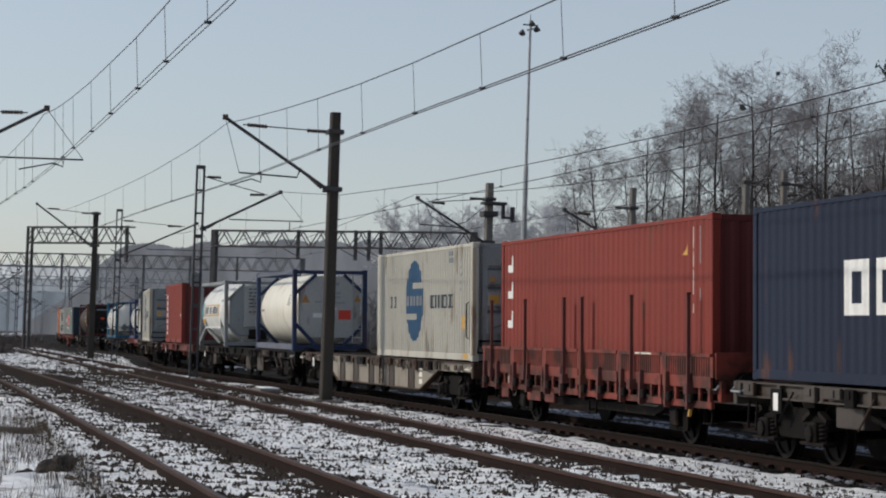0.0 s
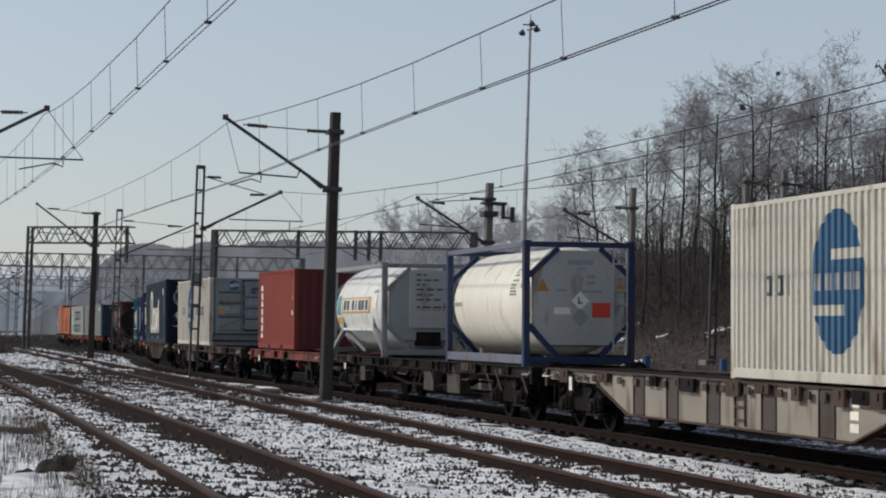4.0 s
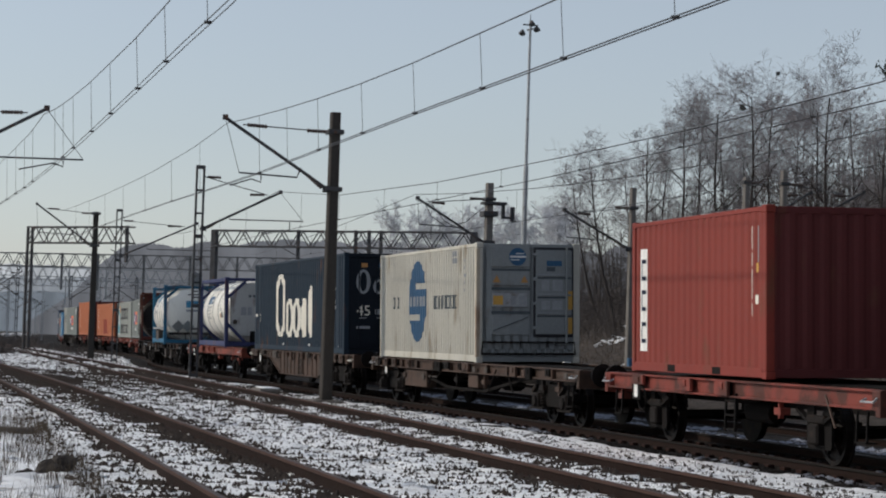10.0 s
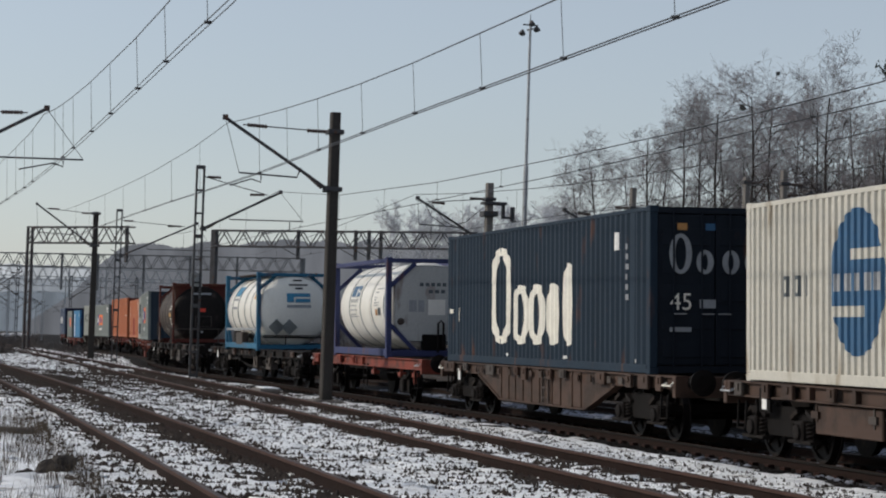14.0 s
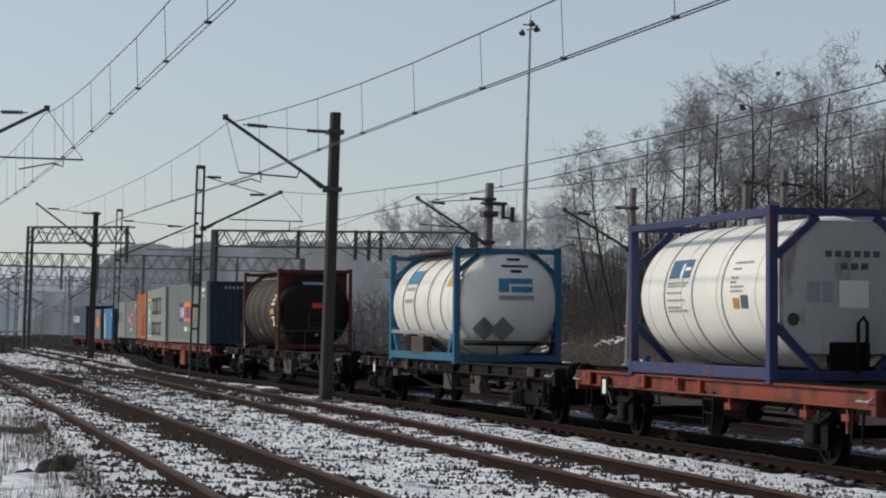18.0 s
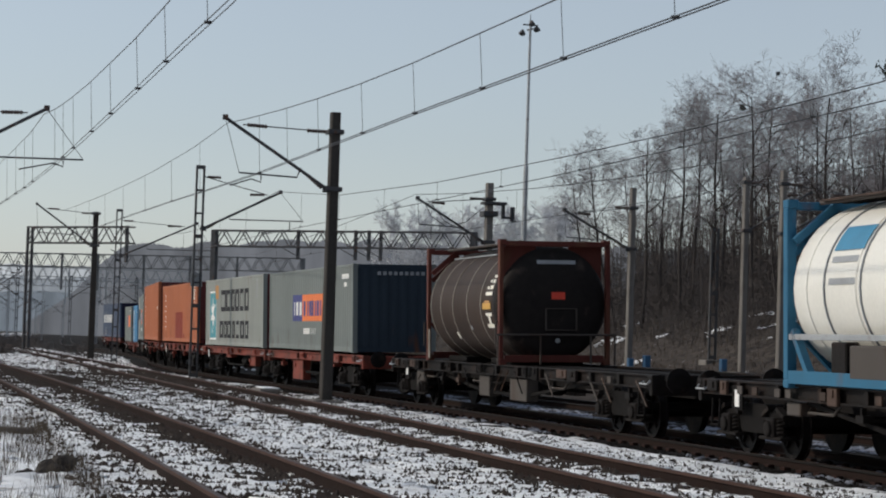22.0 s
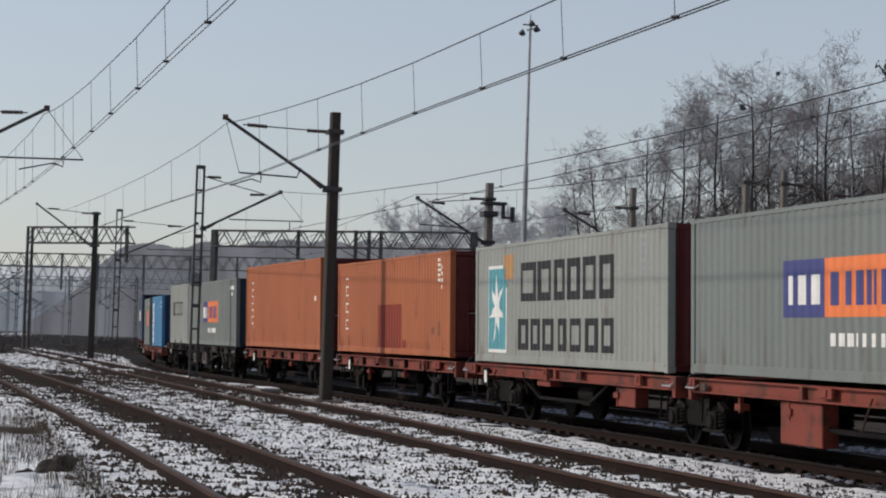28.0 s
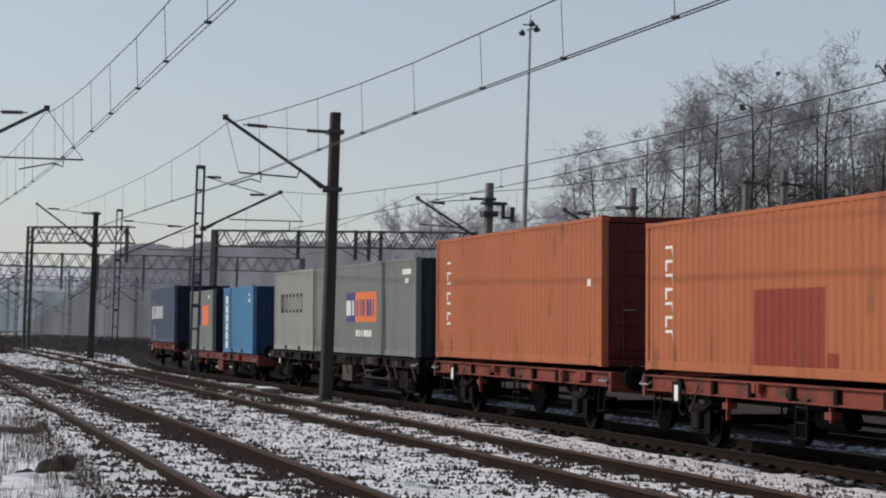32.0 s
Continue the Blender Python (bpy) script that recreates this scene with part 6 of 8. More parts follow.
def bracket(e, dy, z_strut, z_tip, z_tie, z_arm, z_wire, arm_out=0.0, arm_from=0.35, post=0.22, arm_end=0.97, reg=0.80):
    """A catenary bracket that reaches dy metres across from its mast (local y)."""
    sg = 1 if dy > 0 else -1
    y0 = sg * post
    st = part("strut", tube(B(), [(0, y0, z_strut), (0, dy, z_tip)], 0.045, 8), M["steel"], e)
    part("strut_clamp", box(B(), -0.05, 0.05, *sorted((y0 - sg * 0.1, y0 + sg * 0.12)), z_strut - 0.09, z_strut + 0.09), M["steel"], st)
    bm = B()
    insulator_bar(bm, (0, y0 + sg * 0.15, z_strut + 0.02), (0, y0 + sg * 0.55, z_strut + 0.02 + (z_tip - z_strut) * 0.55 / abs(dy)))
    part("insulator", bm, M["insulator"], st)
    f = 0.84
    ti = part("tie_rod", tube(B(), [(0, y0, z_tie), (0, dy * f, z_strut + (z_tip - z_strut) * f + 0.12)], 0.018, 6), M["steel"], e)
    bm = B()
    insulator_bar(bm, (0, y0 + sg * 0.1, z_tie), (0, y0 + sg * 0.6, z_tie))
    part("insulator", bm, M["insulator"], ti)
    bm = B()
    insulator_bar(bm, (0, dy * 0.62, z_strut + (z_tip - z_strut) * f + 0.1), (0, dy * 0.8, z_strut + (z_tip - z_strut) * f + 0.12))
    part("insulator", bm, M["insulator"], ti)
    ya = dy * arm_from
    ar = part("steady_tube", tube(B(), [(0, ya, z_strut + (z_tip - z_strut) * arm_from), (0, ya + sg * 0.1, z_arm), (0, dy * arm_end + sg * arm_out, z_arm + 0.05)], 0.025, 6), M["steel"], e)
    yw = dy * reg + sg * arm_out
    part("registration_arm", tube(B(), [(0, yw, z_arm), (0, yw + sg * 0.0, z_wire + 0.12), (0, yw + sg * (0.25 if not arm_out else -0.25), z_wire + 0.2), (0, dy * (reg + 0.28) if not arm_out else yw - sg * 1.1, z_wire)], 0.02, 6), M["steel"], ar)
    part("hanger", tube(B(), [(0, dy, z_tip), (0, dy * arm_end + sg * arm_out, z_arm + 0.05)], 0.008, 4), M["wire"], e)
    part("saddle", box(B(), -0.06, 0.06, dy - 0.07, dy + 0.07, z_tip - 0.06, z_tip + 0.08, 0.01), M["steel"], st)

def post_mast(s, lat, height, material, w0, w1, label, reach=0, **kw):
    e = thing("catenary_mast", label, "catenary mast", frame_at(s, lat), group="catenary masts")
    bm = B()
    for z0, z1, a, b in ((0, height, w0, w1),):
        v = [bm.verts.new((sx * q / 2, sy * q / 2 * 0.8, z)) for z, q in ((z0, a), (z1, b)) for sx, sy in ((-1, -1), (1, -1), (1, 1), (-1, 1))]
        for f in ((3, 2, 1, 0), (4, 5, 6, 7), (0, 1, 5, 4), (1, 2, 6, 5), (2, 3, 7, 6), (3, 0, 4, 7)):
            bm.faces.new([v[i] for i in f])
        bmesh.ops.bevel(bm, geom=[ed for ed in bm.edges if abs(ed.verts[0].co.z - ed.verts[1].co.z) > 1], offset=0.03, segments=1, affect="EDGES")
    part("post", bm, material, e)
    part("foundation", box(B(), -0.42, 0.42, -0.42, 0.42, -0.3, 0.16, 0.03), M["concrete"], e)
    if reach:
        for z in (kw["z_strut"], kw["z_tie"]):
            part("clamp", box(B(), -w0 / 2 - 0.03, w0 / 2 + 0.03, -w0 / 2 - 0.03, w0 / 2 + 0.03, z - 0.06, z + 0.06, 0.01), M["steel"], e)
        bracket(e, reach, post=w1 / 2, **kw)
    return e

def lattice_mast(s, lat, height, label, reach=0, m=None, width=0.34, steel=None, **kw):
    steel = steel or M["steel"]
    e = thing("catenary_mast", label, "catenary mast", m if m is not None else frame_at(s, lat), group="catenary masts")
    for sg in (-1, 1):
        part("channel", (lambda bm: (box(bm, -0.06, 0.06, *sorted((sg * width / 2, sg * (width / 2 - 0.02))), 0, height), box(bm, -0.06, -0.045, *sorted((sg * width / 2, sg * (width / 2 - 0.07))), 0, height), box(bm, 0.045, 0.06, *sorted((sg * width / 2, sg * (width / 2 - 0.07))), 0, height)) and bm)(B()), steel, e)
    n = int(height / 0.85)
    for i in range(n + 1):
        z = 0.25 + i * (height - 0.3) / n
        t = 0.14 if i % 3 == 0 else 0.07
        part("batten", box(B(), -0.066, -0.055, -width / 2 + 0.01, width / 2 - 0.01, z - t / 2, z + t / 2), steel, e)
        part("batten", box(B(), 0.055, 0.066, -width / 2 + 0.01, width / 2 - 0.01, z - t / 2, z + t / 2), steel, e)
    part("foundation", box(B(), -0.42, 0.42, -0.42, 0.42, -0.3, 0.14, 0.03), M["concrete"], e)
    if reach:
        bracket(e, reach, post=width / 2, **kw)
    return e

post_mast(-56.1, -2.6, 7.8, M["concrete_dark"], 0.37, 0.31, "tall dark post carrying a wire bracket beside the freight line", -2.95, z_strut=5.75, z_tip=7.5, z_tie=7.28, z_arm=6.02, z_wire=5.72, arm_end=0.86, reg=0.66, arm_from=0.3)
post_mast(-55.2, -13.2, 7.6, M["concrete_dark"], 0.46, 0.36, "dark post on the verge with a wire bracket", 2.95, z_strut=5.55, z_tip=7.12, z_tie=6.95, z_arm=5.82, z_wire=5.55, arm_out=1.05)
post_mast(-117.5, -4.05, 8.2, M["concrete_dark"], 0.46, 0.36, "tall dark post with a wire bracket over the farther track", -3.2, z_strut=6.35, z_tip=8.5, z_tie=8.1, z_arm=6.9, z_wire=6.3)
lattice_mast(-79.4, -2.5, 8.05, "narrow riveted steel lattice mast with a bracket over the train", 3.05, z_strut=5.72, z_tip=7.2, z_tie=7.65, z_arm=6.1, z_wire=5.6, arm_out=1.0)
lattice_mast(-115.9, -2.8, 8.4, "narrow riveted steel lattice mast with a bracket over the train", 4.2, z_strut=5.9, z_tip=7.8, z_tie=7.8, z_arm=6.3, z_wire=5.7, arm_out=1.0)
part("sign_plate", box(B(), -0.09, -0.075, -0.22, 0.22, 3.55, 4.05), M["galv"], bpy.data.objects["catenary_mast.003"])
# masts beyond the train
e = post_mast(-76.2, 7.8, 7.8, M["concrete"], 0.36, 0.31, "grey concrete mast with switchgear beyond the train", -2.75, z_strut=5.6, z_tip=7.1, z_tie=7.2, z_arm=6.1, z_wire=5.5)
sw = part("switch_frame", (lambda bm: (box(bm, -0.3, 0.3, -0.28, 0.28, 6.55, 6.75, 0.02), box(bm, -0.3, 0.3, -0.25, 0.6, 7.0, 7.1), box(bm, -0.08, 0.08, 0.5, 0.6, 6.5, 7.1), box(bm, -0.12, 0.12, 0.85, 0.98, 6.4, 6.95, 0.02), box(bm, -0.05, 0.05, 0.55, 0.9, 6.5, 6.58)) and bm)(B()), M["steel"], e)
part("jumper_cable", tube(B(), [(0, -0.2, 6.9), (0, -0.9, 6.3), (0, -1.6, 6.1), (0, -2.2, 6.45), (0, -2.5, 7.0)], 0.015, 4), M["wire"], sw)
part("jumper_cable", tube(B(), [(0, -2.7, 7.0), (0, -2.2, 6.9), (0, -1.7, 6.3), (0, -0.7, 5.9)], 0.015, 4), M["wire"], sw)
post_mast(-78.7, 14.4, 7.3, M["concrete"], 0.30, 0.26, "grey concrete mast at the foot of the bank", -2.8, z_strut=4.9, z_tip=6.3, z_tie=6.5, z_arm=5.2, z_wire=4.8)
for s, lat, h, r, kw in ((-73.7, 17.0, 7.4, 2.6, dict(z_strut=5.4, z_tip=6.95, z_tie=7.2, z_arm=6.1, z_wire=5.8)), (-70.4, 17.0, 7.4, 3.1, dict(z_strut=5.15, z_tip=6.77, z_tie=6.93, z_arm=5.9, z_wire=5.6))):
    post_mast(s, lat, h, M["concrete"], 0.28, 0.24, "pale concrete mast at the foot of the wooded bank", r, arm_from=0.5, **kw)
lattice_mast(-81.4, 19.0, 5.5, "short dark steel mast at the foot of the bank")

def wire(name, label, pts, r=0.008, parent=None, material=None):
    ob = part(name, tube(B(), pts, r, 4), material or M["wire"], parent)
    return ob

def line_point(track, s, z, side=0.0):
    x, y, _ = on_line(s, float(track_lat(track, s)) + side)
    return (float(x), float(y), z)

def catenary(track, mess, cont, drops, label, twin=True, side=0.0, off=0.0):
    """mess and cont: (s, z) along the line; drops: s of the droppers."""
    e = thing("overhead_wires", label, "overhead line")
    ms, mz = zip(*mess)
    cs, cz = zip(*cont)
    ss = sorted(set(np.arange(ms[0], ms[-1] + 0.1, 2.0)) | set(ms))
    def smooth(s, a, b):
        return float(np.interp(s, a, b))
    wire("messenger_wire", "", [line_point(track, s, smooth(s, ms, mz), side + off) for s in ss], 0.011, e)
    for o in ((-0.04, 0.04) if twin else (0.0,)):
        wire("contact_wire", "", [line_point(track, s, smooth(s, cs, cz), side + o) for s in ss], 0.010, e)
    for s in drops:
        wire("dropper", "", [line_point(track, s, smooth(s, ms, mz), side + off), line_point(track, s, smooth(s, cs, cz) - 0.01, side)], 0.005, e)
        part("dropper_clip", box(B(), -0.02, 0.02, -0.045, 0.045, -0.012, 0.025), M["wire"], e).location = line_point(track, s, smooth(s, cs, cz), side)
    return e

def sag(s0, s1, z0, z1, low, n=9):
    out = []
    for i in range(n + 1):
        t = i / n
        out.append((s0 + (s1 - s0) * t, z0 + (z1 - z0) * t - 4 * low * t * (1 - t)))
    return out
catenary("b", [(-117.5, 8.1), (-104, 7.76), (-94, 7.52), (-84.5, 7.35), (-75.6, 7.21), (-64.5, 7.16), (-57.3, 7.25), (-54.5, 7.07), (-51.8, 6.92), (-48.5, 6.74), (-44.1, 6.53), (-39.9, 6.36), (-35.3, 6.22), (-31.2, 6.14), (-27.1, 6.06), (-20, 6.0), (-12, 6.1), (6, 7.3)], [(-118, 6.4), (-100.9, 6.3), (-82.5, 6.06), (-70.1, 5.86), (-61.4, 5.69), (-52, 5.53), (-44.1, 5.46), (-35.3, 5.37), (-28.4, 5.28), (-21.1, 5.18), (6, 5.1)], [-110, -102, -94, -86, -78, -70, -63, -51.9, -47.9, -44.1, -39.6, -35.3, -30.9, -26.8, -22.6, -18, -12], "twin copper contact wires and sagging messenger over the snowy track", True, 0.1, -0.06)
catenary("a", [(-117, 8.0), (-100, 7.7), (-85, 7.45), (-73.7, 7.29), (-67, 7.18), (-61.9, 7.1), (-56.8, 7.14), (-54, 6.96), (-51.1, 6.8), (-48.1, 6.67), (-43.5, 6.5), (-39.3, 6.39), (-35.1, 6.28), (-30.9, 6.22), (-24, 6.2), (-16, 6.35), (4, 7.1)], [(-118, 6.4), (-76.8, 5.9), (-65.1, 5.7), (-50.5, 5.53), (-43.3, 5.5), (-35, 5.45), (-29.3, 5.42), (-24.9, 5.37), (4, 5.2)], [-108, -98, -88, -80, -73, -68.5, -64.5, -61, -53, -50.4, -47.6, -43.2, -39.3, -34.8, -31, -26.6, -22], "twin copper contact wires and messenger over the verge-side track", True, 0.1, -0.05)
catenary("c", sag(-116.0, -78.6, 7.0, 6.95, 0.5)[:-1] + [(-78.6, 6.95), (-68, 6.2), (-56, 5.85), (-45, 5.7), (-37, 5.62), (-29, 5.61), (-15, 6.0), (0, 7.0)], [(-116, 5.5), (-73, 5.42), (-58, 5.38), (-46, 5.33), (-29, 5.32), (0, 5.3)], [-108, -100, -92, -85, -74, -68, -62, -56, -50, -44, -38, -32], "thin contact wire and messenger over the container train", False, 0.25)
catenary("d", sag(-140.0, -76.4, 7.0, 6.95, 0.9)[:-1] + sag(-76.4, -14.0, 6.95, 6.9, 0.9), [(-140, 5.4), (-14, 5.35)], [-120, -108, -96, -88, -70, -64, -58, -52, -46], "thin wires over the farther track", False)

# ---- portals over the yard ----
def portal(name_label, p0, p1, z0, z1, hangers=(), legs=(True, True), lattice_legs=False, steel=None):
    steel = steel or M["steel"]
    p0, p1 = Vector((*p0, 0)), Vector((*p1, 0))
    d = p1 - p0
    L = d.length
    ang = math.degrees(math.atan2(d.y, d.x))
    e = thing("catenary_portal", name_label, "catenary portal", pose(p0.x, p0.y, 0, 0, 0, ang), group="portals over the yard")
    hgt, half = z1 - z0, 0.28
    for y in (-half, half):
        part("chord", bar(B(), (0, y, z1), (L, y, z1), 0.11), steel, e)
        part("chord", bar(B(), (0, y, z0), (L, y, z0), 0.11), steel, e)
    n = max(4, int(L / 0.75))
    step = L / n
    up = part("diagonal", bar(B(), (0, 0, 0), (step, 0, hgt), 0.06), steel, e)
    dn = part("diagonal", bar(B(), (0, 0, hgt), (step, 0, 0), 0.06), steel, e)
    up.location = (0, -half, z0)
    dn.location = (step, -half, z0)
    for i in range(n):
        for y in (-half, half):
            if (i, y) in ((0, -half), (1, -half)):
                continue
            share(up if i % 2 == 0 else dn, "diagonal", Matrix.Translation((i * step, y, z0)))
    for i, on in enumerate(legs):
        if on:
            x = 0 if i == 0 else L
            g = gz1(*(p0 if i == 0 else p1).to_2d())
            if lattice_legs:
                for o in (-0.22, 0.22):
                    part("leg_channel", box(B(), x + o - 0.04, x + o + 0.04, -0.12, 0.12, g - 0.1, z1 + 0.05), steel, e)
                m_ = int((z1 - g) / 0.7)
                for k in range(m_):
                    z = g + 0.2 + k * (z1 - g - 0.3) / m_
                    part("leg_brace", bar(B(), (x - 0.2, -0.1, z), (x + 0.2, -0.1, z + 0.6), 0.04), steel, e)
            else:
                part("leg", box(B(), x - 0.2, x + 0.2, -0.2, 0.2, g - 0.1, z1 + 0.05, 0.02), steel, e)
    for x, z in hangers:
        h = part("hanger_post", box(B(), x - 0.09, x + 0.09, -0.1, 0.1, z, z1 + 0.1), steel, e)
        part("hanger_arm", bar(B(), (x, 0, z + 0.2), (x - 1.4, 0, z + 0.9), 0.05), steel, h)
    return e
portal("dark steel lattice portal across several tracks", (-148.3, 10.7), (-137.2, 27.0), 7.75, 8.85, [(x, 6.9) for x in (6.6, 11.0, 12.0, 12.9)])
portal("dark steel lattice cantilever portal on a lattice mast", (-157.8, -2.1), (-151.3, 5.1), 7.85, 9.0, [(9.2, 6.5)], (True, False), True)
# the three far portals get paler steel, haze put into the colour
portal("distant steel lattice portal in the haze", (-220.5, -8.5), (-204.0, 23.3), 7.9, 9.2, [(x, 5.6) for x in (6, 10, 14, 19, 24, 29)], (True, True), steel=M["haze_steel"])
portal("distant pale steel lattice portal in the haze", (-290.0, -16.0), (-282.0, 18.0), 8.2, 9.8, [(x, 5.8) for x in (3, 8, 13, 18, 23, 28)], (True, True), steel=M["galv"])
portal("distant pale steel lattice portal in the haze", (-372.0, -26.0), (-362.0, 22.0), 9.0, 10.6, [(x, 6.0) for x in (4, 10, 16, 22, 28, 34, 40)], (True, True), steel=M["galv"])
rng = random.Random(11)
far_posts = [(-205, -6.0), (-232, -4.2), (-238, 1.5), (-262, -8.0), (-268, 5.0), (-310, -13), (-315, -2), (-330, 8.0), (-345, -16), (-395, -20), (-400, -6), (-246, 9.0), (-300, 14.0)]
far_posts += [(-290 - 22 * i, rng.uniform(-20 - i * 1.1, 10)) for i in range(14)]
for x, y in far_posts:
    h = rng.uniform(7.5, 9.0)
    # masts beyond x -255 take the pale steel to imitate haze
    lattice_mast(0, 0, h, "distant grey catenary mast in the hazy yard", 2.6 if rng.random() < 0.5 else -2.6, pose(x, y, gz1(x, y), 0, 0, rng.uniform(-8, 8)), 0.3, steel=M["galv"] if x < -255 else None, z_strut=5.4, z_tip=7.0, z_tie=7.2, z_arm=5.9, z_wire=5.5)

# ---- floodlight mast ----
e = thing("floodlight_mast", "very tall thin grey floodlight mast beyond the train", "light mast", pose(-117.0, 25.9, gz1(-117.0, 25.9)))
hz = 20.0 - gz1(-117.0, 25.9)
part("pole", tube(B(), [(0, 0, -0.2), (0, 0, hz * 0.55), (0, 0, hz * 0.56), (0, 0, hz)], [0.17, 0.14, 0.10, 0.07], 10), M["galv"], e)
part("crossarm", bar(B(), (-0.35, -0.1, hz - 0.5), (0.35, 0.1, hz - 0.5), 0.07), M["steel"], e)
part("crossarm", bar(B(), (0.1, -0.45, hz - 0.25), (-0.1, 0.45, hz - 0.25), 0.07), M["steel"], e)
part("spike", tube(B(), [(0, 0, hz), (0, 0, hz + 0.35)], 0.02, 6), M["steel"], e)
for y, z in ((-0.4, hz - 0.75), (0.32, hz - 0.5), (0.05, hz - 0.2)):
    lamp = part("floodlight", lathe(B(), [(-0.15, 0.08), (-0.04, 0.15), (0.15, 0.19), (0.17, 0.16)], "z", 12), M["steel"], e)
    lamp.matrix_basis = pose(0.0, y * 1.1, z, 50 if y < 0 else -50, 10, 0)

# ---- bare trees ----
M["bark"] = mat("dark_bark", (0.055, 0.047, 0.044), 0.95, 0, 0.35, 14, 1.5, 0.5)
# twig colour lightened to carry the haze over the grove
M["twig"] = mat("grey_twigs_paled_for_haze", (0.23, 0.21, 0.215), 0.95, 0, 0.3, 6, 0.8, 0)
M["brush"] = mat("dark_brush", (0.075, 0.064, 0.06), 0.95, 0, 0.35, 6, 0.8, 0)
# far trees: frosted look and haze both put into one pale colour
M["frost"] = mat("frosted_twigs_paled_for_haze", (0.60, 0.60, 0.615), 0.95, 0, 0.2, 6, 0.8, 0)

def skeleton(rnd, height, lean, spread, levels):
    """Branch lines of a bare tree: (points, radii, level, limb)."""
    out = []
    def grow(p, d, length, r, level, limb=-1):
        n = 9 if level == 0 else 4 if level == 1 else 3 if level == 2 else 2 if level == 3 else 1
        pts, rad = [p], [r]
        q, v = p, d
        for i in range(n):
            w = 0.04 if level == 0 else 0.2
            pull = 0.02 if level == 0 else 0.10 if level == 1 else 0.04
            v = (v + Vector((rnd.gauss(0, w), rnd.gauss(0, w), rnd.gauss(0, w * 0.6) + pull))).normalized()
            q = q + v * (length / n)
            pts.append(q)
            rad.append(r * (1 - 0.8 * (i + 1) / n))
        out.append((pts, rad, level, limb))
        if level >= levels:
            return
        kids = (rnd.randint(13, 17), rnd.randint(6, 8), rnd.randint(6, 8), rnd.randint(2, 3))[level]
        for k in range(kids):
            t = 0.4 + 0.6 * ((k + rnd.random()) / kids) ** 0.8 if level == 0 else rnd.uniform(0.25, 1.0)
            f = min(0.999, t) * n
            i = min(n - 1, int(f))
            base = pts[i].lerp(pts[i + 1], f - i)
            dv = (pts[i + 1] - pts[i]).normalized()
            side = dv.cross(Vector((rnd.gauss(0, 1), rnd.gauss(0, 1), rnd.gauss(0, 1)))).normalized()
            a = rnd.uniform(0.5, 0.95) * spread * (1.15 if level > 1 else 1.0)
            nd = (dv * math.cos(a) + side * math.sin(a)).normalized()
            nl = length * (rnd.uniform(0.11, 0.23) * (0.75 + 0.6 * math.sin(math.pi * (t - 0.3) / 0.8)) if level == 0 else rnd.uniform(0.34, 0.6))
            grow(base, nd, nl, max(0.004, rad[i] * rnd.uniform(0.4, 0.6)), level + 1, k if level == 0 else limb)
    grow(Vector((0, 0, -0.3)), Vector((*lean, 1)).normalized(), height, 0.0075 * height + 0.03, 0)
    return out

def limb_mesh(name, lines, thick=1.0, least=0.0):
    verts, faces = [], []
    for pts, rad, level, *_ in lines:
        n = 6 if level == 0 else 4 if level == 1 else 3
        base = len(verts)
        for i, p in enumerate(pts):
            d = (pts[min(i + 1, len(pts) - 1)] - pts[max(i - 1, 0)]).normalized()
            u = Vector((0, 0, 1)) if abs(d.z) < 0.9 else Vector((1, 0, 0))
            a = d.cross(u).normalized()
            b = a.cross(d)
            r = max(least, rad[i] * thick)
            for k in range(n):
                t = 2 * math.pi * k / n
                verts.append(p + a * (r * math.cos(t)) + b * (r * math.sin(t)))
            if i:
                for k in range(n):
                    faces.append((base + (i - 1) * n + k, base + (i - 1) * n + (k + 1) % n, base + i * n + (k + 1) % n, base + i * n + k))
    me = bpy.data.meshes.new(name)
    me.from_pydata([v[:] for v in verts], [], faces)
    return me

def tree(x, y, top, seed, label, bark, twig, levels=4, spread=1.0, least=0.0056, group="bare trees on the bank", lean=None):
    rnd = random.Random(seed)
    z = gz1(x, y)
    h = (top - z) * 0.9
    # lean: metres by which the crown hangs over, across the view of the yard
    off = (rnd.gauss(0, 0.035), rnd.gauss(0, 0.04)) if lean is None else (0.18 * lean / h, 0.98 * lean / h)
    lines = skeleton(rnd, h, off, spread, levels)
    tip = lines[0][0][-1]
    fix = Vector((off[0] - tip.x / tip.z, off[1] - tip.y / tip.z, 0))       # the trunk meanders but ends where it leans to
    lines = [([p + fix * p.z for p in pts], rad, lv, limb) for pts, rad, lv, limb in lines]
    e = thing("tree", label, "tree", pose(x, y, z), group)
    big = max(p.z for pts, *_ in lines for p in pts)
    e.scale = (1, 1, (top - z) / big)
    sets = [("trunk", [l for l in lines if l[2] == 0], bark), ("crown", [l for l in lines if l[2] > 1], twig)]
    sets += [("limb", [l for l in lines if l[2] == 1 and l[3] == k], bark) for k in range(18)]
    for nm, sel, m in sets:
        if not sel:
            continue
        me = limb_mesh(nm, sel, 1.0, least)
        me.materials.append(m)
        o = new(nm, me)
        o.parent = e
    return e

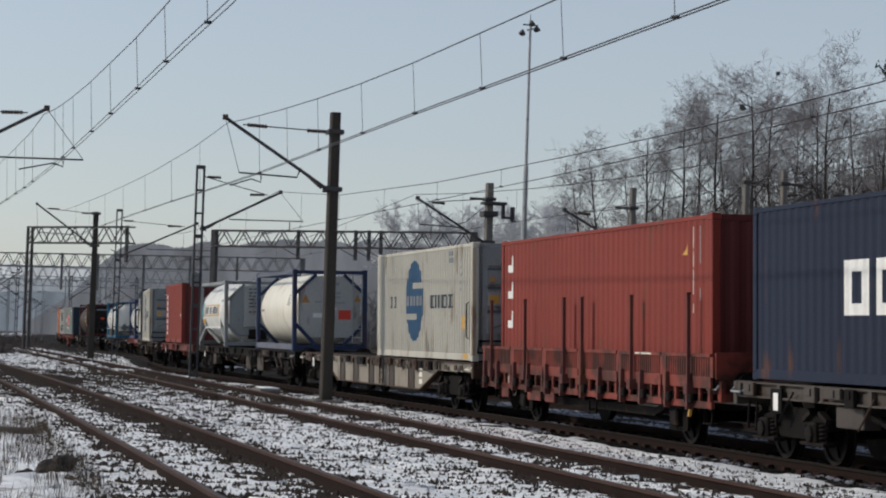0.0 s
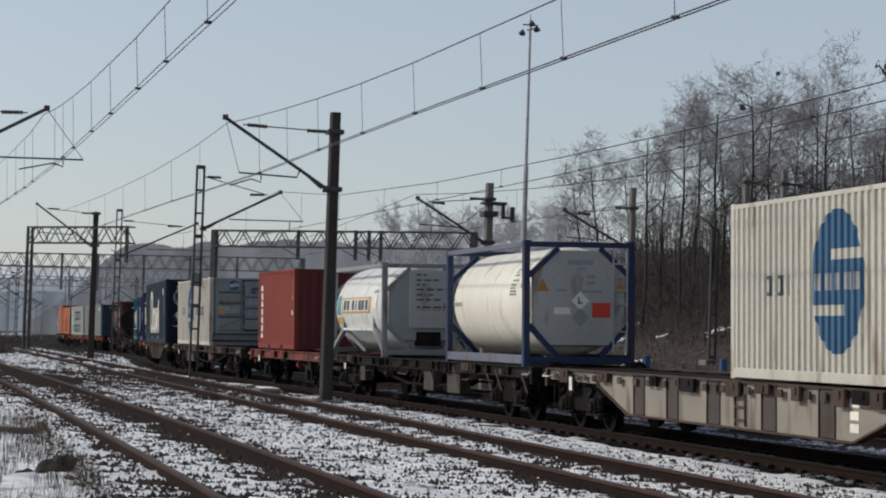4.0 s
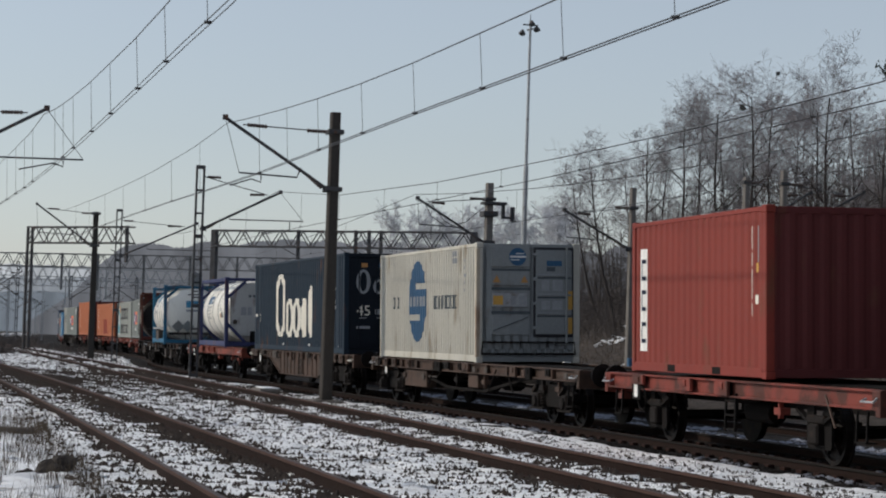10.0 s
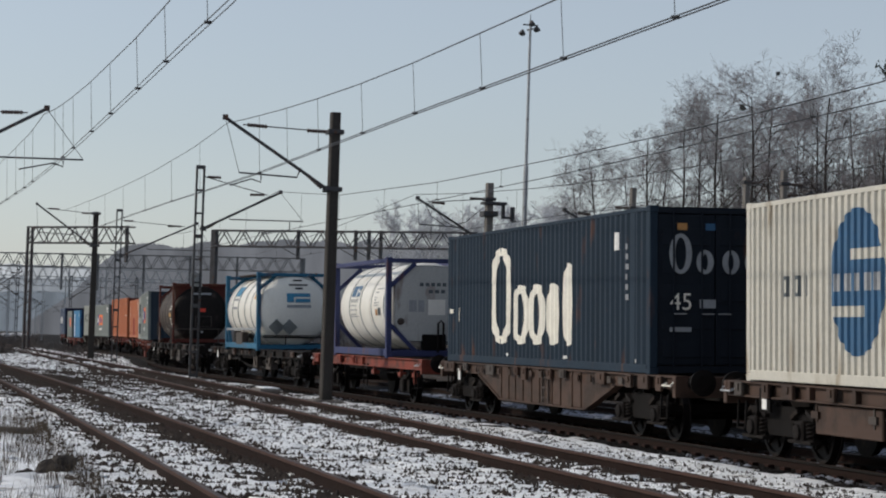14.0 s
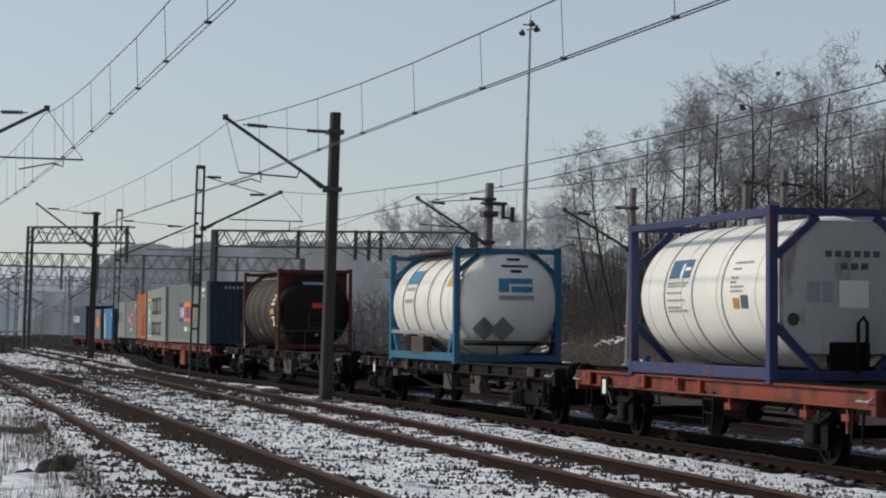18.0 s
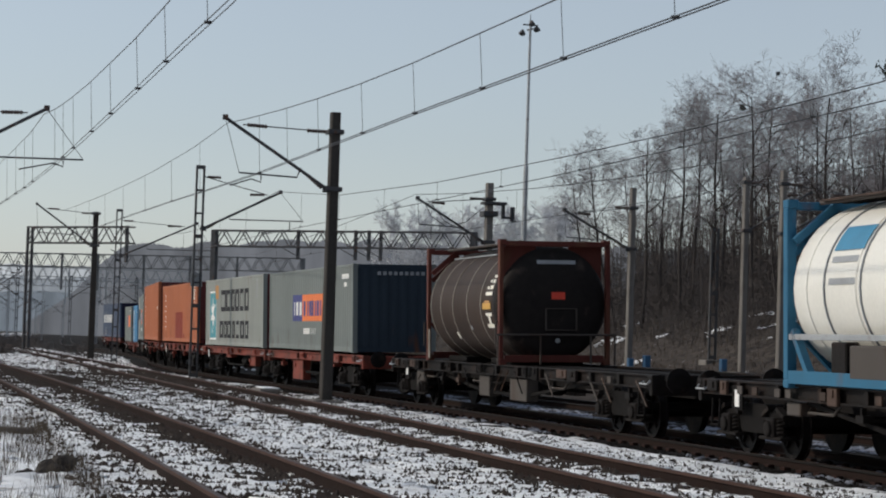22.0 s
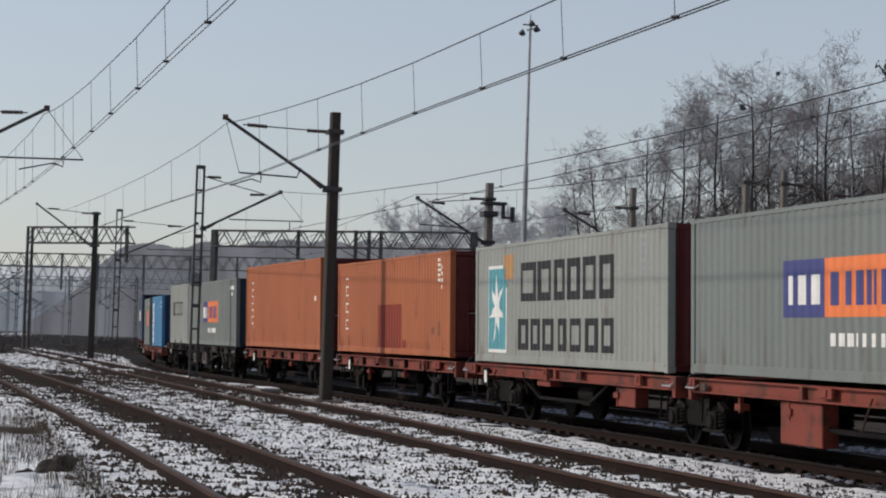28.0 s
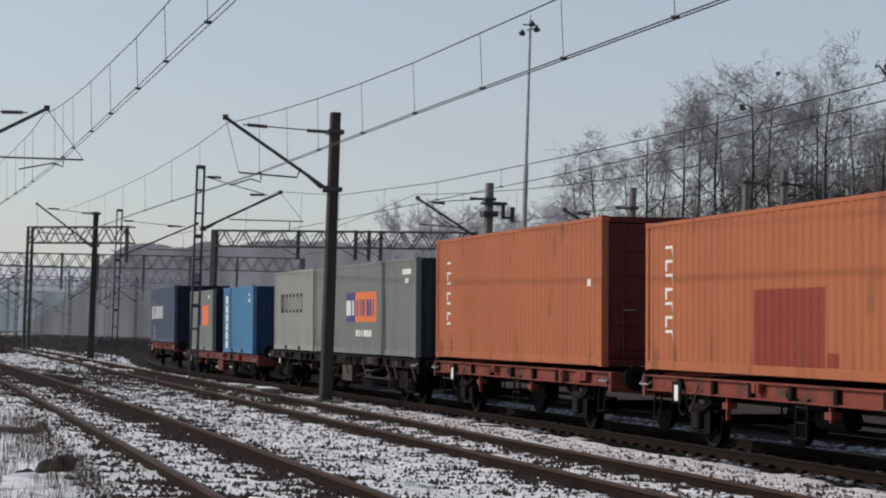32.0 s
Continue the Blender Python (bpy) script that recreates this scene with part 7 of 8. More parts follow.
# place on plan, height of the crown's top, overhang
TREES = [(-110.7, 29.7, 13.8, -1.7), (-120.6, 31.3, 13.3, -1.8), (-103.1, 29.0, 14.2, 0.1), (-109.7, 31.9, 14.3, 0.2), (-101.8, 30.6, 15.1, 0.0), (-108.9, 33.4, 16.7, 0.4), (-97.9, 30.8, 15.7, 0.3),
         (-108.3, 35.0, 14.6, -0.4), (-93.8, 31.7, 15.6, -0.3), (-96.9, 33.8, 16.2, -0.3), (-111.2, 37.9, 16.3, -0.5), (-102.5, 36.6, 15.2, 0.2), (-81.8, 31.2, 15.0, -0.5), (-95.3, 35.4, 14.9, -0.2),
         (-88.0, 34.4, 14.4, -0.4), (-78.2, 31.5, 13.7, 0.2), (-95.0, 38.4, 13.9, -0.5), (-120.6, 39.6, 15.4, 0.2), (-133.5, 36.9, 15.5, -0.7), (-112.3, 40.9, 15.9, -0.2)]
for i, (x, y, top, lean) in enumerate(TREES):
    tree(x, y, top - 0.2, 100 + i, "tall bare leafless tree with dark trunk and fine twigs", M["bark"], M["twig"], 4, 1.1, lean=lean)
for i in range(13):
    r_ = random.Random(900 + i)
    s_, l_ = r_.uniform(-122, -80), r_.uniform(30, 46)
    x, y, _ = on_line(s_, l_)
    tree(float(x), float(y), r_.uniform(9.5, 13.5), 500 + i, "bare tree deeper in the grove on the bank", M["bark"], M["twig"], 4, 1.0)
# dark tufts high in the crowns
# the two small tufts stand in for nests, the large one for leaves
M["tuft"] = mat("dark_crown_tuft", (0.035, 0.036, 0.026), 0.9, 0, 0.4, 20, 3, 0)
for i, (x, y, z, r, n) in enumerate(((-93.9, 31.0, 12.9, 0.16, 60), (-96.95, 33.75, 15.0, 0.11, 50), (-78.2, 31.7, 12.9, 0.5, 420))):
    rnd = random.Random(60 + i)
    verts, faces = [], []
    for k in range(n):
        v = Vector((rnd.gauss(0, 1), rnd.gauss(0, 1), rnd.gauss(0, 1))).normalized() * (r * rnd.random() ** (0.4 if n < 100 else 0.8))
        if n > 100 and noise.noise(v * 2.4) < -0.05:
            continue
        u, w = (Vector((rnd.gauss(0, 1), rnd.gauss(0, 1), rnd.gauss(0, 1))).normalized() * rnd.uniform(0.04, 0.08) for _ in range(2))
        b = len(verts)
        verts += [v - u, v + w, v + u, v - w]
        faces.append((b, b + 1, b + 2, b + 3))
    me = bpy.data.meshes.new("mistletoe")
    me.from_pydata([q[:] for q in verts], [], faces)
    me.materials.append(M["tuft"])
    o = tagged(new("mistletoe", me), "dark tuft high in a bare crown", "mistletoe", group="tufts in the crowns")
    o.location = (x, y, z)
FAR_TREES = [(-246.5, 39.2, 18.5), (-258.0, 42.9, 18.6), (-250.7, 43.7, 18.8), (-265.1, 48.8, 18.2), (-235.0, 46.0, 18.4), (-239.8, 47.9, 17.8), (-229.4, 49.2, 17.7),
             (-234.2, 51.4, 16.6), (-209.4, 47.8, 16.8), (-199.3, 47.2, 16.7), (-213.8, 51.6, 16.4)]
for i, (x, y, top) in enumerate(FAR_TREES):
    tree(x, y, top, 300 + i, "distant frosted bare tree, paled for haze", M["frost"], M["frost"], 4, 0.75, 0.022, "frosted trees far off")

# undergrowth of thin stems on the bank
rnd = random.Random(77)
lines = []
for i in range(2100):
    s, lat = rnd.uniform(-134, -62), 20.5 + 22 * rnd.random() ** 1.2
    x, y, _ = on_line(s, lat)
    z = float(ground_z(np.array([s]), np.array([lat]))[0])
    tall = 0.4 + 0.9 * float(smooth01((s + 125) / 50.0)) * min(1.0, (lat - 18) / 8)
    h = rnd.uniform(1.0, 4.4) * tall
    p = Vector((float(x), float(y), z - 0.1))
    d = Vector((rnd.gauss(0, 0.2), rnd.gauss(0, 0.2), 1)).normalized()
    pts = [p + d * (h * t) + Vector((rnd.gauss(0, 0.09), rnd.gauss(0, 0.09), 0)) * t for t in (0, 0.35, 0.7, 1)]
    r = 0.005 * h + 0.007
    lines.append((pts, [r, r * 0.8, r * 0.55, r * 0.25], 2))
    for k in range(rnd.randint(9, 14)):
        t = rnd.uniform(0.1, 0.95)
        b = pts[0].lerp(pts[3], t)
        v = Vector((rnd.gauss(0, 1), rnd.gauss(0, 1), rnd.gauss(0.4, 0.5))).normalized()
        l = 0.25 + h * rnd.uniform(0.1, 0.3)
        lines.append(([b, b + v * l], [r * 0.4, 0.006], 3))
for i in range(2900):
    s, lat = rnd.uniform(-165, -64), rnd.uniform(25, 56)
    x, y, _ = on_line(s, lat)
    z = float(ground_z(np.array([s]), np.array([lat]))[0])
    h = (2.6 + 2.4 * float(smooth01((s + 150) / 24.0))) * rnd.uniform(0.6, 1.45)
    p = Vector((float(x), float(y), z - 0.1))
    d = Vector((rnd.gauss(0, 0.1), rnd.gauss(0, 0.1), 1)).normalized()
    r = 0.005 * h + 0.008
    lines.append(([p, p + d * h * 0.5, p + d * h], [r, r * 0.7, r * 0.25], 2))
    for k in range(15):
        b = p + d * (h * rnd.uniform(0.12, 0.97))
        v = Vector((rnd.gauss(0, 1), rnd.gauss(0, 1), rnd.gauss(0.6, 0.4))).normalized()
        l = rnd.uniform(0.4, 1.3)
        lines.append(([b, b + v * l], [r * 0.4, 0.006], 3))
me = limb_mesh("undergrowth", lines, 1.0, 0.007)
me.materials.append(M["brush"])
tagged(new("undergrowth", me), "dense thicket of thin bare stems on the bank", "undergrowth", kind="stuff")

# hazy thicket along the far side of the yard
# brush colour raised to grey, haze included
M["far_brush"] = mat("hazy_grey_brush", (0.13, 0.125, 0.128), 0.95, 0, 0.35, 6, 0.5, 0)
rnd = random.Random(78)
lines = []
for i in range(620):
    s, lat = rnd.uniform(-330, -168), 15 + 45 * rnd.random()
    x, y, _ = on_line(s, lat)
    h = rnd.uniform(2.0, 6.0) + 4.0 * max(0.0, (lat - 25) / 35) * rnd.random()
    p = Vector((float(x), float(y), float(ground_z(np.array([s]), np.array([lat]))[0]) - 0.1))
    d = Vector((rnd.gauss(0, 0.08), rnd.gauss(0, 0.08), 1)).normalized()
    r = 0.008 * h + 0.02
    lines.append(([p, p + d * h * 0.4, p + d * h * 0.75, p + d * h], [r, r * 0.8, r * 0.5, r * 0.2], 2))
    for k in range(20):
        t = rnd.uniform(0.1, 0.98)
        b = p + d * (h * t)
        v = Vector((rnd.gauss(0, 1), rnd.gauss(0, 1), abs(rnd.gauss(0.7, 0.5)))).normalized()
        l = h * rnd.uniform(0.15, 0.4)
        lines.append(([b, b + (v + Vector((0, 0, 0.2))) * l], [r * 0.45, 0.014], 3))
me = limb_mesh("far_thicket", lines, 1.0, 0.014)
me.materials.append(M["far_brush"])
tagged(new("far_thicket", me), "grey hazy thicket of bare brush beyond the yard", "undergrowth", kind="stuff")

# low dark brush between the far tracks
rnd = random.Random(79)
lines = []
for i in range(1500):
    x = -125 - 260 * rnd.random() ** 1.3
    y = on_line(x, 0)[1] - 4.5 - rnd.uniform(0.0, 26.0) if rnd.random() < 0.75 else on_line(x, 0)[1] + rnd.uniform(4, 14)
    s, lat = (float(q[0]) for q in to_line([x], [y]))
    if abs(lat - float(track_lat("b", s))) < 2.2 or abs(lat - float(track_lat("a", s))) < 2.2:
        continue
    h = rnd.uniform(0.4, 1.5)
    p = Vector((x, float(y), float(ground_z(np.array([s]), np.array([lat]))[0]) - 0.05))
    for k in range(22):
        v = Vector((rnd.gauss(0, 1.3), rnd.gauss(0, 1.3), abs(rnd.gauss(0.6, 0.4)))).normalized()
        q = p + Vector((rnd.gauss(0, 0.9), rnd.gauss(0, 0.9), 0))
        lines.append(([q, q + v * h * rnd.uniform(0.5, 1.2)], [0.03, 0.018], 3))
me = limb_mesh("yard_brush", lines, 1.0, 0.018)
me.materials.append(M["brush"])
tagged(new("yard_brush", me), "low dark brush and weeds between the far tracks", "undergrowth", kind="stuff")

# dry grass and brush low on the bank
def blades(name, label, places, hmin, hmax, material, width=0.012, seed=3):
    rnd = random.Random(seed)
    verts, faces = [], []
    for x, y, z in places:
        a = rnd.uniform(0, math.pi)
        h = rnd.uniform(hmin, hmax)
        lx, ly = rnd.gauss(0, 0.25) * h, rnd.gauss(0, 0.25) * h
        w = width * rnd.uniform(0.6, 1.4)
        c, s = math.cos(a) * w, math.sin(a) * w
        b = len(verts)
        verts += [(x - c, y - s, z - 0.02), (x + c, y + s, z - 0.02), (x + lx * 0.4 + c * 0.7, y + ly * 0.4 + s * 0.7, z + h * 0.6), (x + lx * 0.4 - c * 0.7, y + ly * 0.4 - s * 0.7, z + h * 0.6), (x + lx, y + ly, z + h)]
        faces += [(b, b + 1, b + 2, b + 3), (b + 3, b + 2, b + 4)]
    me = bpy.data.meshes.new(name)
    me.from_pydata(verts, [], faces)
    me.materials.append(material)
    return tagged(new(name, me), label, "grass", kind="stuff")
M["straw"] = mat("dry_straw_grass", (0.085, 0.066, 0.05), 0.95, 0, 0.35, 5, 0.6, 0)
M["weed"] = mat("dark_dead_weed", (0.09, 0.07, 0.052), 0.95, 0, 0.35, 5, 0.6, 0)
nr = np.random.default_rng(9)
bs, bl = nr.uniform(-175, -58, 22000), 10 + 14 * nr.random(22000)
bx, by, _ = on_line(bs, bl)
blades("bank_grass", "dry brown grass and brush on the bank", list(zip(bx, by, ground_z(bs, bl))), 0.06, 0.3, M["straw"], 0.014, 4)

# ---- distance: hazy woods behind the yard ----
# far woods glow flat, with haze put into their emission colour
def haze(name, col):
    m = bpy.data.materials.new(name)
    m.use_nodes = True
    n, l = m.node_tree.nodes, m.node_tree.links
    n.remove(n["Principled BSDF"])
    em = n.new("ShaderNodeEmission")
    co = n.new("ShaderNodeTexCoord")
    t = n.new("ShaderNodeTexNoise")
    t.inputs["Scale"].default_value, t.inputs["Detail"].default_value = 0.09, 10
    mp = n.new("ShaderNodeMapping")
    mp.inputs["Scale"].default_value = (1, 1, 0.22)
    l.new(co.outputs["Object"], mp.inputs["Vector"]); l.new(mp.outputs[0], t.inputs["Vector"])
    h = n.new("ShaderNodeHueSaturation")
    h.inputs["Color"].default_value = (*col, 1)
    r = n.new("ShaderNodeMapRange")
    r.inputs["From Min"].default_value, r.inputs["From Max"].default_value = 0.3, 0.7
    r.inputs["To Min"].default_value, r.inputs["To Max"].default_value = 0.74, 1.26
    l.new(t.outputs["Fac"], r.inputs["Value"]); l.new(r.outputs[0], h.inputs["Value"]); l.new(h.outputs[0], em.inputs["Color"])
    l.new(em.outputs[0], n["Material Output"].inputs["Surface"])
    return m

def far_woods(name, label, a0, a1, dist, hts, col, seed, jag):
    """A strip of far woods round the eye, between two bearings (degrees from -x towards +y)."""
    rnd = random.Random(seed)
    n = int((a1 - a0) / 0.016)
    verts, faces = [], []
    crowns = []                       # bearing, half-width and height of single crowns
    a = a0
    while a < a1:
        w = math.degrees(rnd.uniform(5.0, 14.0) / dist)
        crowns.append((a, w, rnd.uniform(0.55, 1.0)))
        a += w * rnd.uniform(0.5, 1.3)
    k0 = 0
    for i in range(n + 1):
        d = a0 + (a1 - a0) * i / n
        a = radians(d)
        x, y = -dist * math.cos(a), dist * math.sin(a)
        h = float(np.interp(d, [q[0] for q in hts], [q[1] for q in hts]))
        while k0 < len(crowns) - 1 and crowns[k0][0] < d - 1.5:
            k0 += 1
        top = 0.0
        for c, w, t in crowns[k0:k0 + 60]:
            if abs(d - c) < w:
                top = max(top, t * math.sqrt(1 - ((d - c) / w) ** 2))
        verts += [(x, y, -3.0), (x, y, h * (0.92 + jag * 0.3 * top + 0.007 * rnd.gauss(0, 1)))]
        if i:
            faces.append((2 * i - 2, 2 * i, 2 * i + 1, 2 * i - 1))
    me = bpy.data.meshes.new(name)
    me.from_pydata(verts, [], faces)
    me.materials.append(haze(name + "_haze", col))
    return tagged(new(name, me), label, "distant woods", kind="structure")
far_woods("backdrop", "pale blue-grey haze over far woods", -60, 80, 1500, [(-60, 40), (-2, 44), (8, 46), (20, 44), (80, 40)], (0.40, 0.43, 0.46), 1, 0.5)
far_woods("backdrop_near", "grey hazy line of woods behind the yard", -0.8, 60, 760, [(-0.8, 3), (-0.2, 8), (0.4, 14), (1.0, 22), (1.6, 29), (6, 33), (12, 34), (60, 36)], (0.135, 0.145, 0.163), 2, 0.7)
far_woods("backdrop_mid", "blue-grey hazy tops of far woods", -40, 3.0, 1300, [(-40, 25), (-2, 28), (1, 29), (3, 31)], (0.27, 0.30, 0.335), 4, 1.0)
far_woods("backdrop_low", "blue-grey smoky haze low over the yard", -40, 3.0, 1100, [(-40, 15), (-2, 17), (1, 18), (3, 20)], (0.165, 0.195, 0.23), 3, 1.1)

# unseen grove added along the line and behind the eye to block sky light
verts, faces = [], []
rnd = random.Random(8)
ring = [(float(on_line(q, 28)[0]), float(on_line(q, 28)[1])) for q in range(-50, 34, 3)] + [(34.0, 40.0 - 3 * i) for i in range(36)]
for i, (x, y) in enumerate(ring):
    verts += [(x, y, -1.0), (x + rnd.uniform(-1, 1), y + rnd.uniform(-1, 1), 8.0), (x + rnd.uniform(-1, 1), y + rnd.uniform(-1, 1), rnd.uniform(18, 22))]
    if i and not (x > 33 and 6 < y + 1.5 < 20):
        b = 3 * i
        faces += [(b - 3, b, b + 1, b - 2), (b - 2, b + 1, b + 2, b - 1)]
me = bpy.data.meshes.new("backdrop_sky_block")
me.from_pydata(verts, [], faces)
me.materials.append(mat("sky_block_brush", (0.055, 0.046, 0.042), 0.95, 0, 0.4, 3, 0.4, 0.5))
tagged(new("backdrop_sky_block", me), "unseen dark grove added to block sky light", "distant woods", kind="structure")

# ---- lying about: verge and yard ----
blade_s, blade_l = nr.uniform(-36, -15, 9000), -11.6 - 2.3 * nr.random(9000) ** 1.3
gx_, gy_, _ = on_line(blade_s, blade_l)
keep = [i for i in range(9000) if noise.noise((float(gx_[i]) * 0.9, float(gy_[i]) * 2.2, 0)) > -0.12]
blades("verge_grass", "thin dead grass stalks sticking out of the snow", [(float(gx_[i]), float(gy_[i]), float(ground_z(blade_s[i:i + 1], blade_l[i:i + 1])[0])) for i in keep], 0.04, 0.3, M["weed"], 0.0035, 6)
e = thing("old_sleeper", "weathered dark wooden sleeper half buried in snow", "wooden sleeper", pose(-30.0, -1.25, 0.10, 0, 0, 78))
part("timber", box(B(), -0.15, 1.05, -0.11, 0.11, -0.06, 0.09, 0.015), M["weathered"] if "weathered" in M else mat("weathered_timber", (0.10, 0.085, 0.075), 0.95, 0, 0.3, 20, 2, 0.5), e)
def boulder(x, y, z, r, seed, label, m):
    rnd = random.Random(seed)
    bm = B()
    bmesh.ops.create_icosphere(bm, subdivisions=3, radius=r)
    for v in bm.verts:
        k = 1 + 0.35 * noise.noise(v.co / r * 1.3 + Vector((seed, 0, 0))) + 0.12 * noise.noise(v.co / r * 4)
        v.co = Vector((v.co.x * 1.15, v.co.y, v.co.z * 0.8)) * k
    me = bpy.data.meshes.new("dark_stone")
    bm.to_mesh(me)
    bm.free()
    me.materials.append(m)
    o = tagged(new("dark_stone", me), label, "stone", "stones on the verge")
    o.location = (x, y, z)
    o.rotation_euler = (0, 0, rnd.uniform(0, 6))
    return o
dark_stone = mat("dark_wet_stone", (0.05, 0.043, 0.038), 0.85, 0, 0.4, 12, 2, 0.6)
boulder(-21.9, -0.02, 0.10, 0.15, 1, "dark wet stone lying in the snow", dark_stone)
boulder(-22.1, 0.14, 0.18, 0.13, 2, "dark wet stone lying in the snow", dark_stone)
boulder(-21.6, -0.24, 0.07, 0.10, 3, "small dark wet stone lying in the snow", dark_stone)
x, y, th = on_line(-62.5, -3.0)
e = thing("cable_pit", "low concrete cable pit with a snow-covered lid", "cable pit", pose(float(x), float(y), -0.2, 0, 0, math.degrees(float(th))))
part("body", box(B(), -0.62, 0.62, -0.26, 0.26, -0.1, 0.16, 0.02), M["concrete"], e)
part("lid", box(B(), -0.7, 0.7, -0.3, 0.3, 0.16, 0.23, 0.015), M["concrete"], e)
part("snow_cap", box(B(), -0.66, 0.66, -0.2, 0.27, 0.232, 0.27, 0.02), M["snow"], e)
for s, lat, w, h, m, lab in ((-77.4, 14.0, 0.22, 0.62, "logo_blue", "small blue steel cabinet at the mast's foot"), (-78.3, 15.0, 0.26, 0.7, "logo_blue", "small blue steel cabinet at the mast's foot"), (-75.9, 17.2, 0.24, 0.55, "logo_blue", "small blue steel cabinet beside a short mast"), (-79.1, 12.0, 0.26, 0.6, "white_bar", "small dull white steel cabinet beyond the tracks")):
    x, y, th = on_line(s, lat)
    e = thing("cabinet", lab, "cabinet", pose(float(x), float(y), gz1(float(x), float(y)), 0, 0, math.degrees(float(th))))
    part("body", box(B(), -w / 2, w / 2, -w / 2, w / 2, 0.0, h, 0.02), M[m], e)
    part("door", box(B(), w / 2 - 0.005, w / 2 + 0.012, -w / 2 + 0.03, w / 2 - 0.03, 0.06, h - 0.05, 0.005), M[m], e)
x, y, th = on_line(-84.9, 11.5)
e = thing("track_sign", "small white trackside board on a post", "sign", pose(float(x), float(y), gz1(float(x), float(y)), 0, 0, math.degrees(float(th))))
part("post", tube(B(), [(0, 0, -0.1), (0, 0, 2.6)], 0.03, 8), M["galv"], e)
part("board", box(B(), 0.03, 0.05, -0.1, 0.1, 1.75, 2.55, 0.005), M["white_bar"], e)
part("lower_board", box(B(), 0.03, 0.05, -0.07, 0.07, 1.3, 1.6, 0.005), M["galv"], e)

# ---- sleepers ----
sl_me = bpy.data.meshes.new("sleeper")
bm = box(B(), -0.13, 0.13, -1.3, 1.3, -0.2, 0.0, 0.02)
bm.to_mesh(sl_me)
bm.free()
sl_me.materials.append(M["sleeper"])
dark_me = sl_me.copy()
dark_me.materials[0] = M["shaded"]
clip_me = bpy.data.meshes.new("rail_clip")
bm = B()
for sg in (-1, 1):
    for o in (-0.13, 0.13):
        box(bm, -0.09, 0.09, sg * 0.755 + o - 0.05, sg * 0.755 + o + 0.05, 0.0, 0.05)
bm.to_mesh(clip_me)
bm.free()
clip_me.materials.append(M["rail"])
for key, s0, s1 in (("a", -95, -14), ("b", -130, -14), ("c", -120, -14)):
    s = s0
    while s < s1:
        x, y, th = on_track(key, s)
        o = new("sleeper", dark_me if key == "c" else sl_me)
        o.parent = track_things[key]
        o.matrix_basis = pose(float(x), float(y), TRACKS[key][1] - 0.185, 0, 0, math.degrees(float(th)))
        c = new("rail_clip", clip_me)
        c.parent = o
        s += 0.62

# ---- ballast stones and crusts of snow: loose pieces past counting ----
OCTA = np.array([[1, 0, 0], [-1, 0, 0], [0, 1, 0], [0, -1, 0], [0, 0, 1], [0, 0, -1]], float)
OFACE = np.array([[0, 2, 4], [2, 1, 4], [1, 3, 4], [3, 0, 4]])
OCTA[:4, 2] = -0.75          # the foot of a stone lies in the bed
def scatter(name, label, category, s, lat, size, flat, material, seed, sink=0.2, wide=1.0):
    g = np.random.default_rng(seed)
    n = len(s)
    x, y, _ = on_line(s, lat)
    z = ground_z(s, lat)
    v = OCTA[None] * g.uniform(0.65, 1.3, (n, 6, 1)) + g.normal(0, 0.16, (n, 6, 3))
    a = g.uniform(0, 2 * np.pi, n)
    c, q = np.cos(a)[:, None], np.sin(a)[:, None]
    vx = (v[:, :, 0] * c - v[:, :, 1] * q) * size[:, None]
    vy = (v[:, :, 0] * q + v[:, :, 1] * c) * size[:, None]
    vx, vy = vx / wide, vy * wide
    vz = v[:, :, 2] * size[:, None] * flat
    vx[:, 4] *= 2.0
    vy[:, 4] *= 2.0
    tilt = g.normal(0, 0.35, (n, 1))
    vz = vz + vx * tilt * flat
    co = np.stack([vx + x[:, None], vy + y[:, None], vz + z[:, None] + size[:, None] * flat * (0.5 - sink)], -1).reshape(-1, 3)
    fc = (OFACE[None] + (np.arange(n) * 6)[:, None, None]).reshape(-1, 3)
    me = bpy.data.meshes.new(name)
    me.vertices.add(len(co)); me.loops.add(len(fc) * 3); me.polygons.add(len(fc))
    me.vertices.foreach_set("co", co.ravel().astype(np.float32))
    me.loops.foreach_set("vertex_index", fc.ravel().astype(np.int32))
    me.polygons.foreach_set("loop_start", np.arange(0, len(fc) * 3, 3, dtype=np.int32))
    me.update()
    me.validate()
    me.materials.append(material)
    return tagged(new(name, me), label, category, kind="stuff")

def places(n, s0, s1, l0, l1, seed, power=1.0):
    g = np.random.default_rng(seed)
    return s1 - (s1 - s0) * g.random(n) ** power, g.uniform(l0, l1, n)

def off_rails(s, lat, gap=0.075):
    ok = np.ones(len(s), bool)
    for key in ("a", "b", "c"):
        d = np.abs(np.abs(lat - track_lat(key, s)) - 0.755)
        ok &= d > gap
    return ok

def soft_noise(s, lat, sc, seed):
    """Smooth value noise over the plan."""
    g = np.random.default_rng(seed)
    t = g.random((256, 256))
    u, v = s * sc + 500.3, lat * sc * 1.6 + 300.7
    i, j = np.floor(u).astype(int), np.floor(v).astype(int)
    fu, fv = smooth01(u - i), smooth01(v - j)
    T = lambda a, b: t[a % 256, b % 256]
    return (T(i, j) * (1 - fu) + T(i + 1, j) * fu) * (1 - fv) + (T(i, j + 1) * (1 - fu) + T(i + 1, j + 1) * fu) * fv

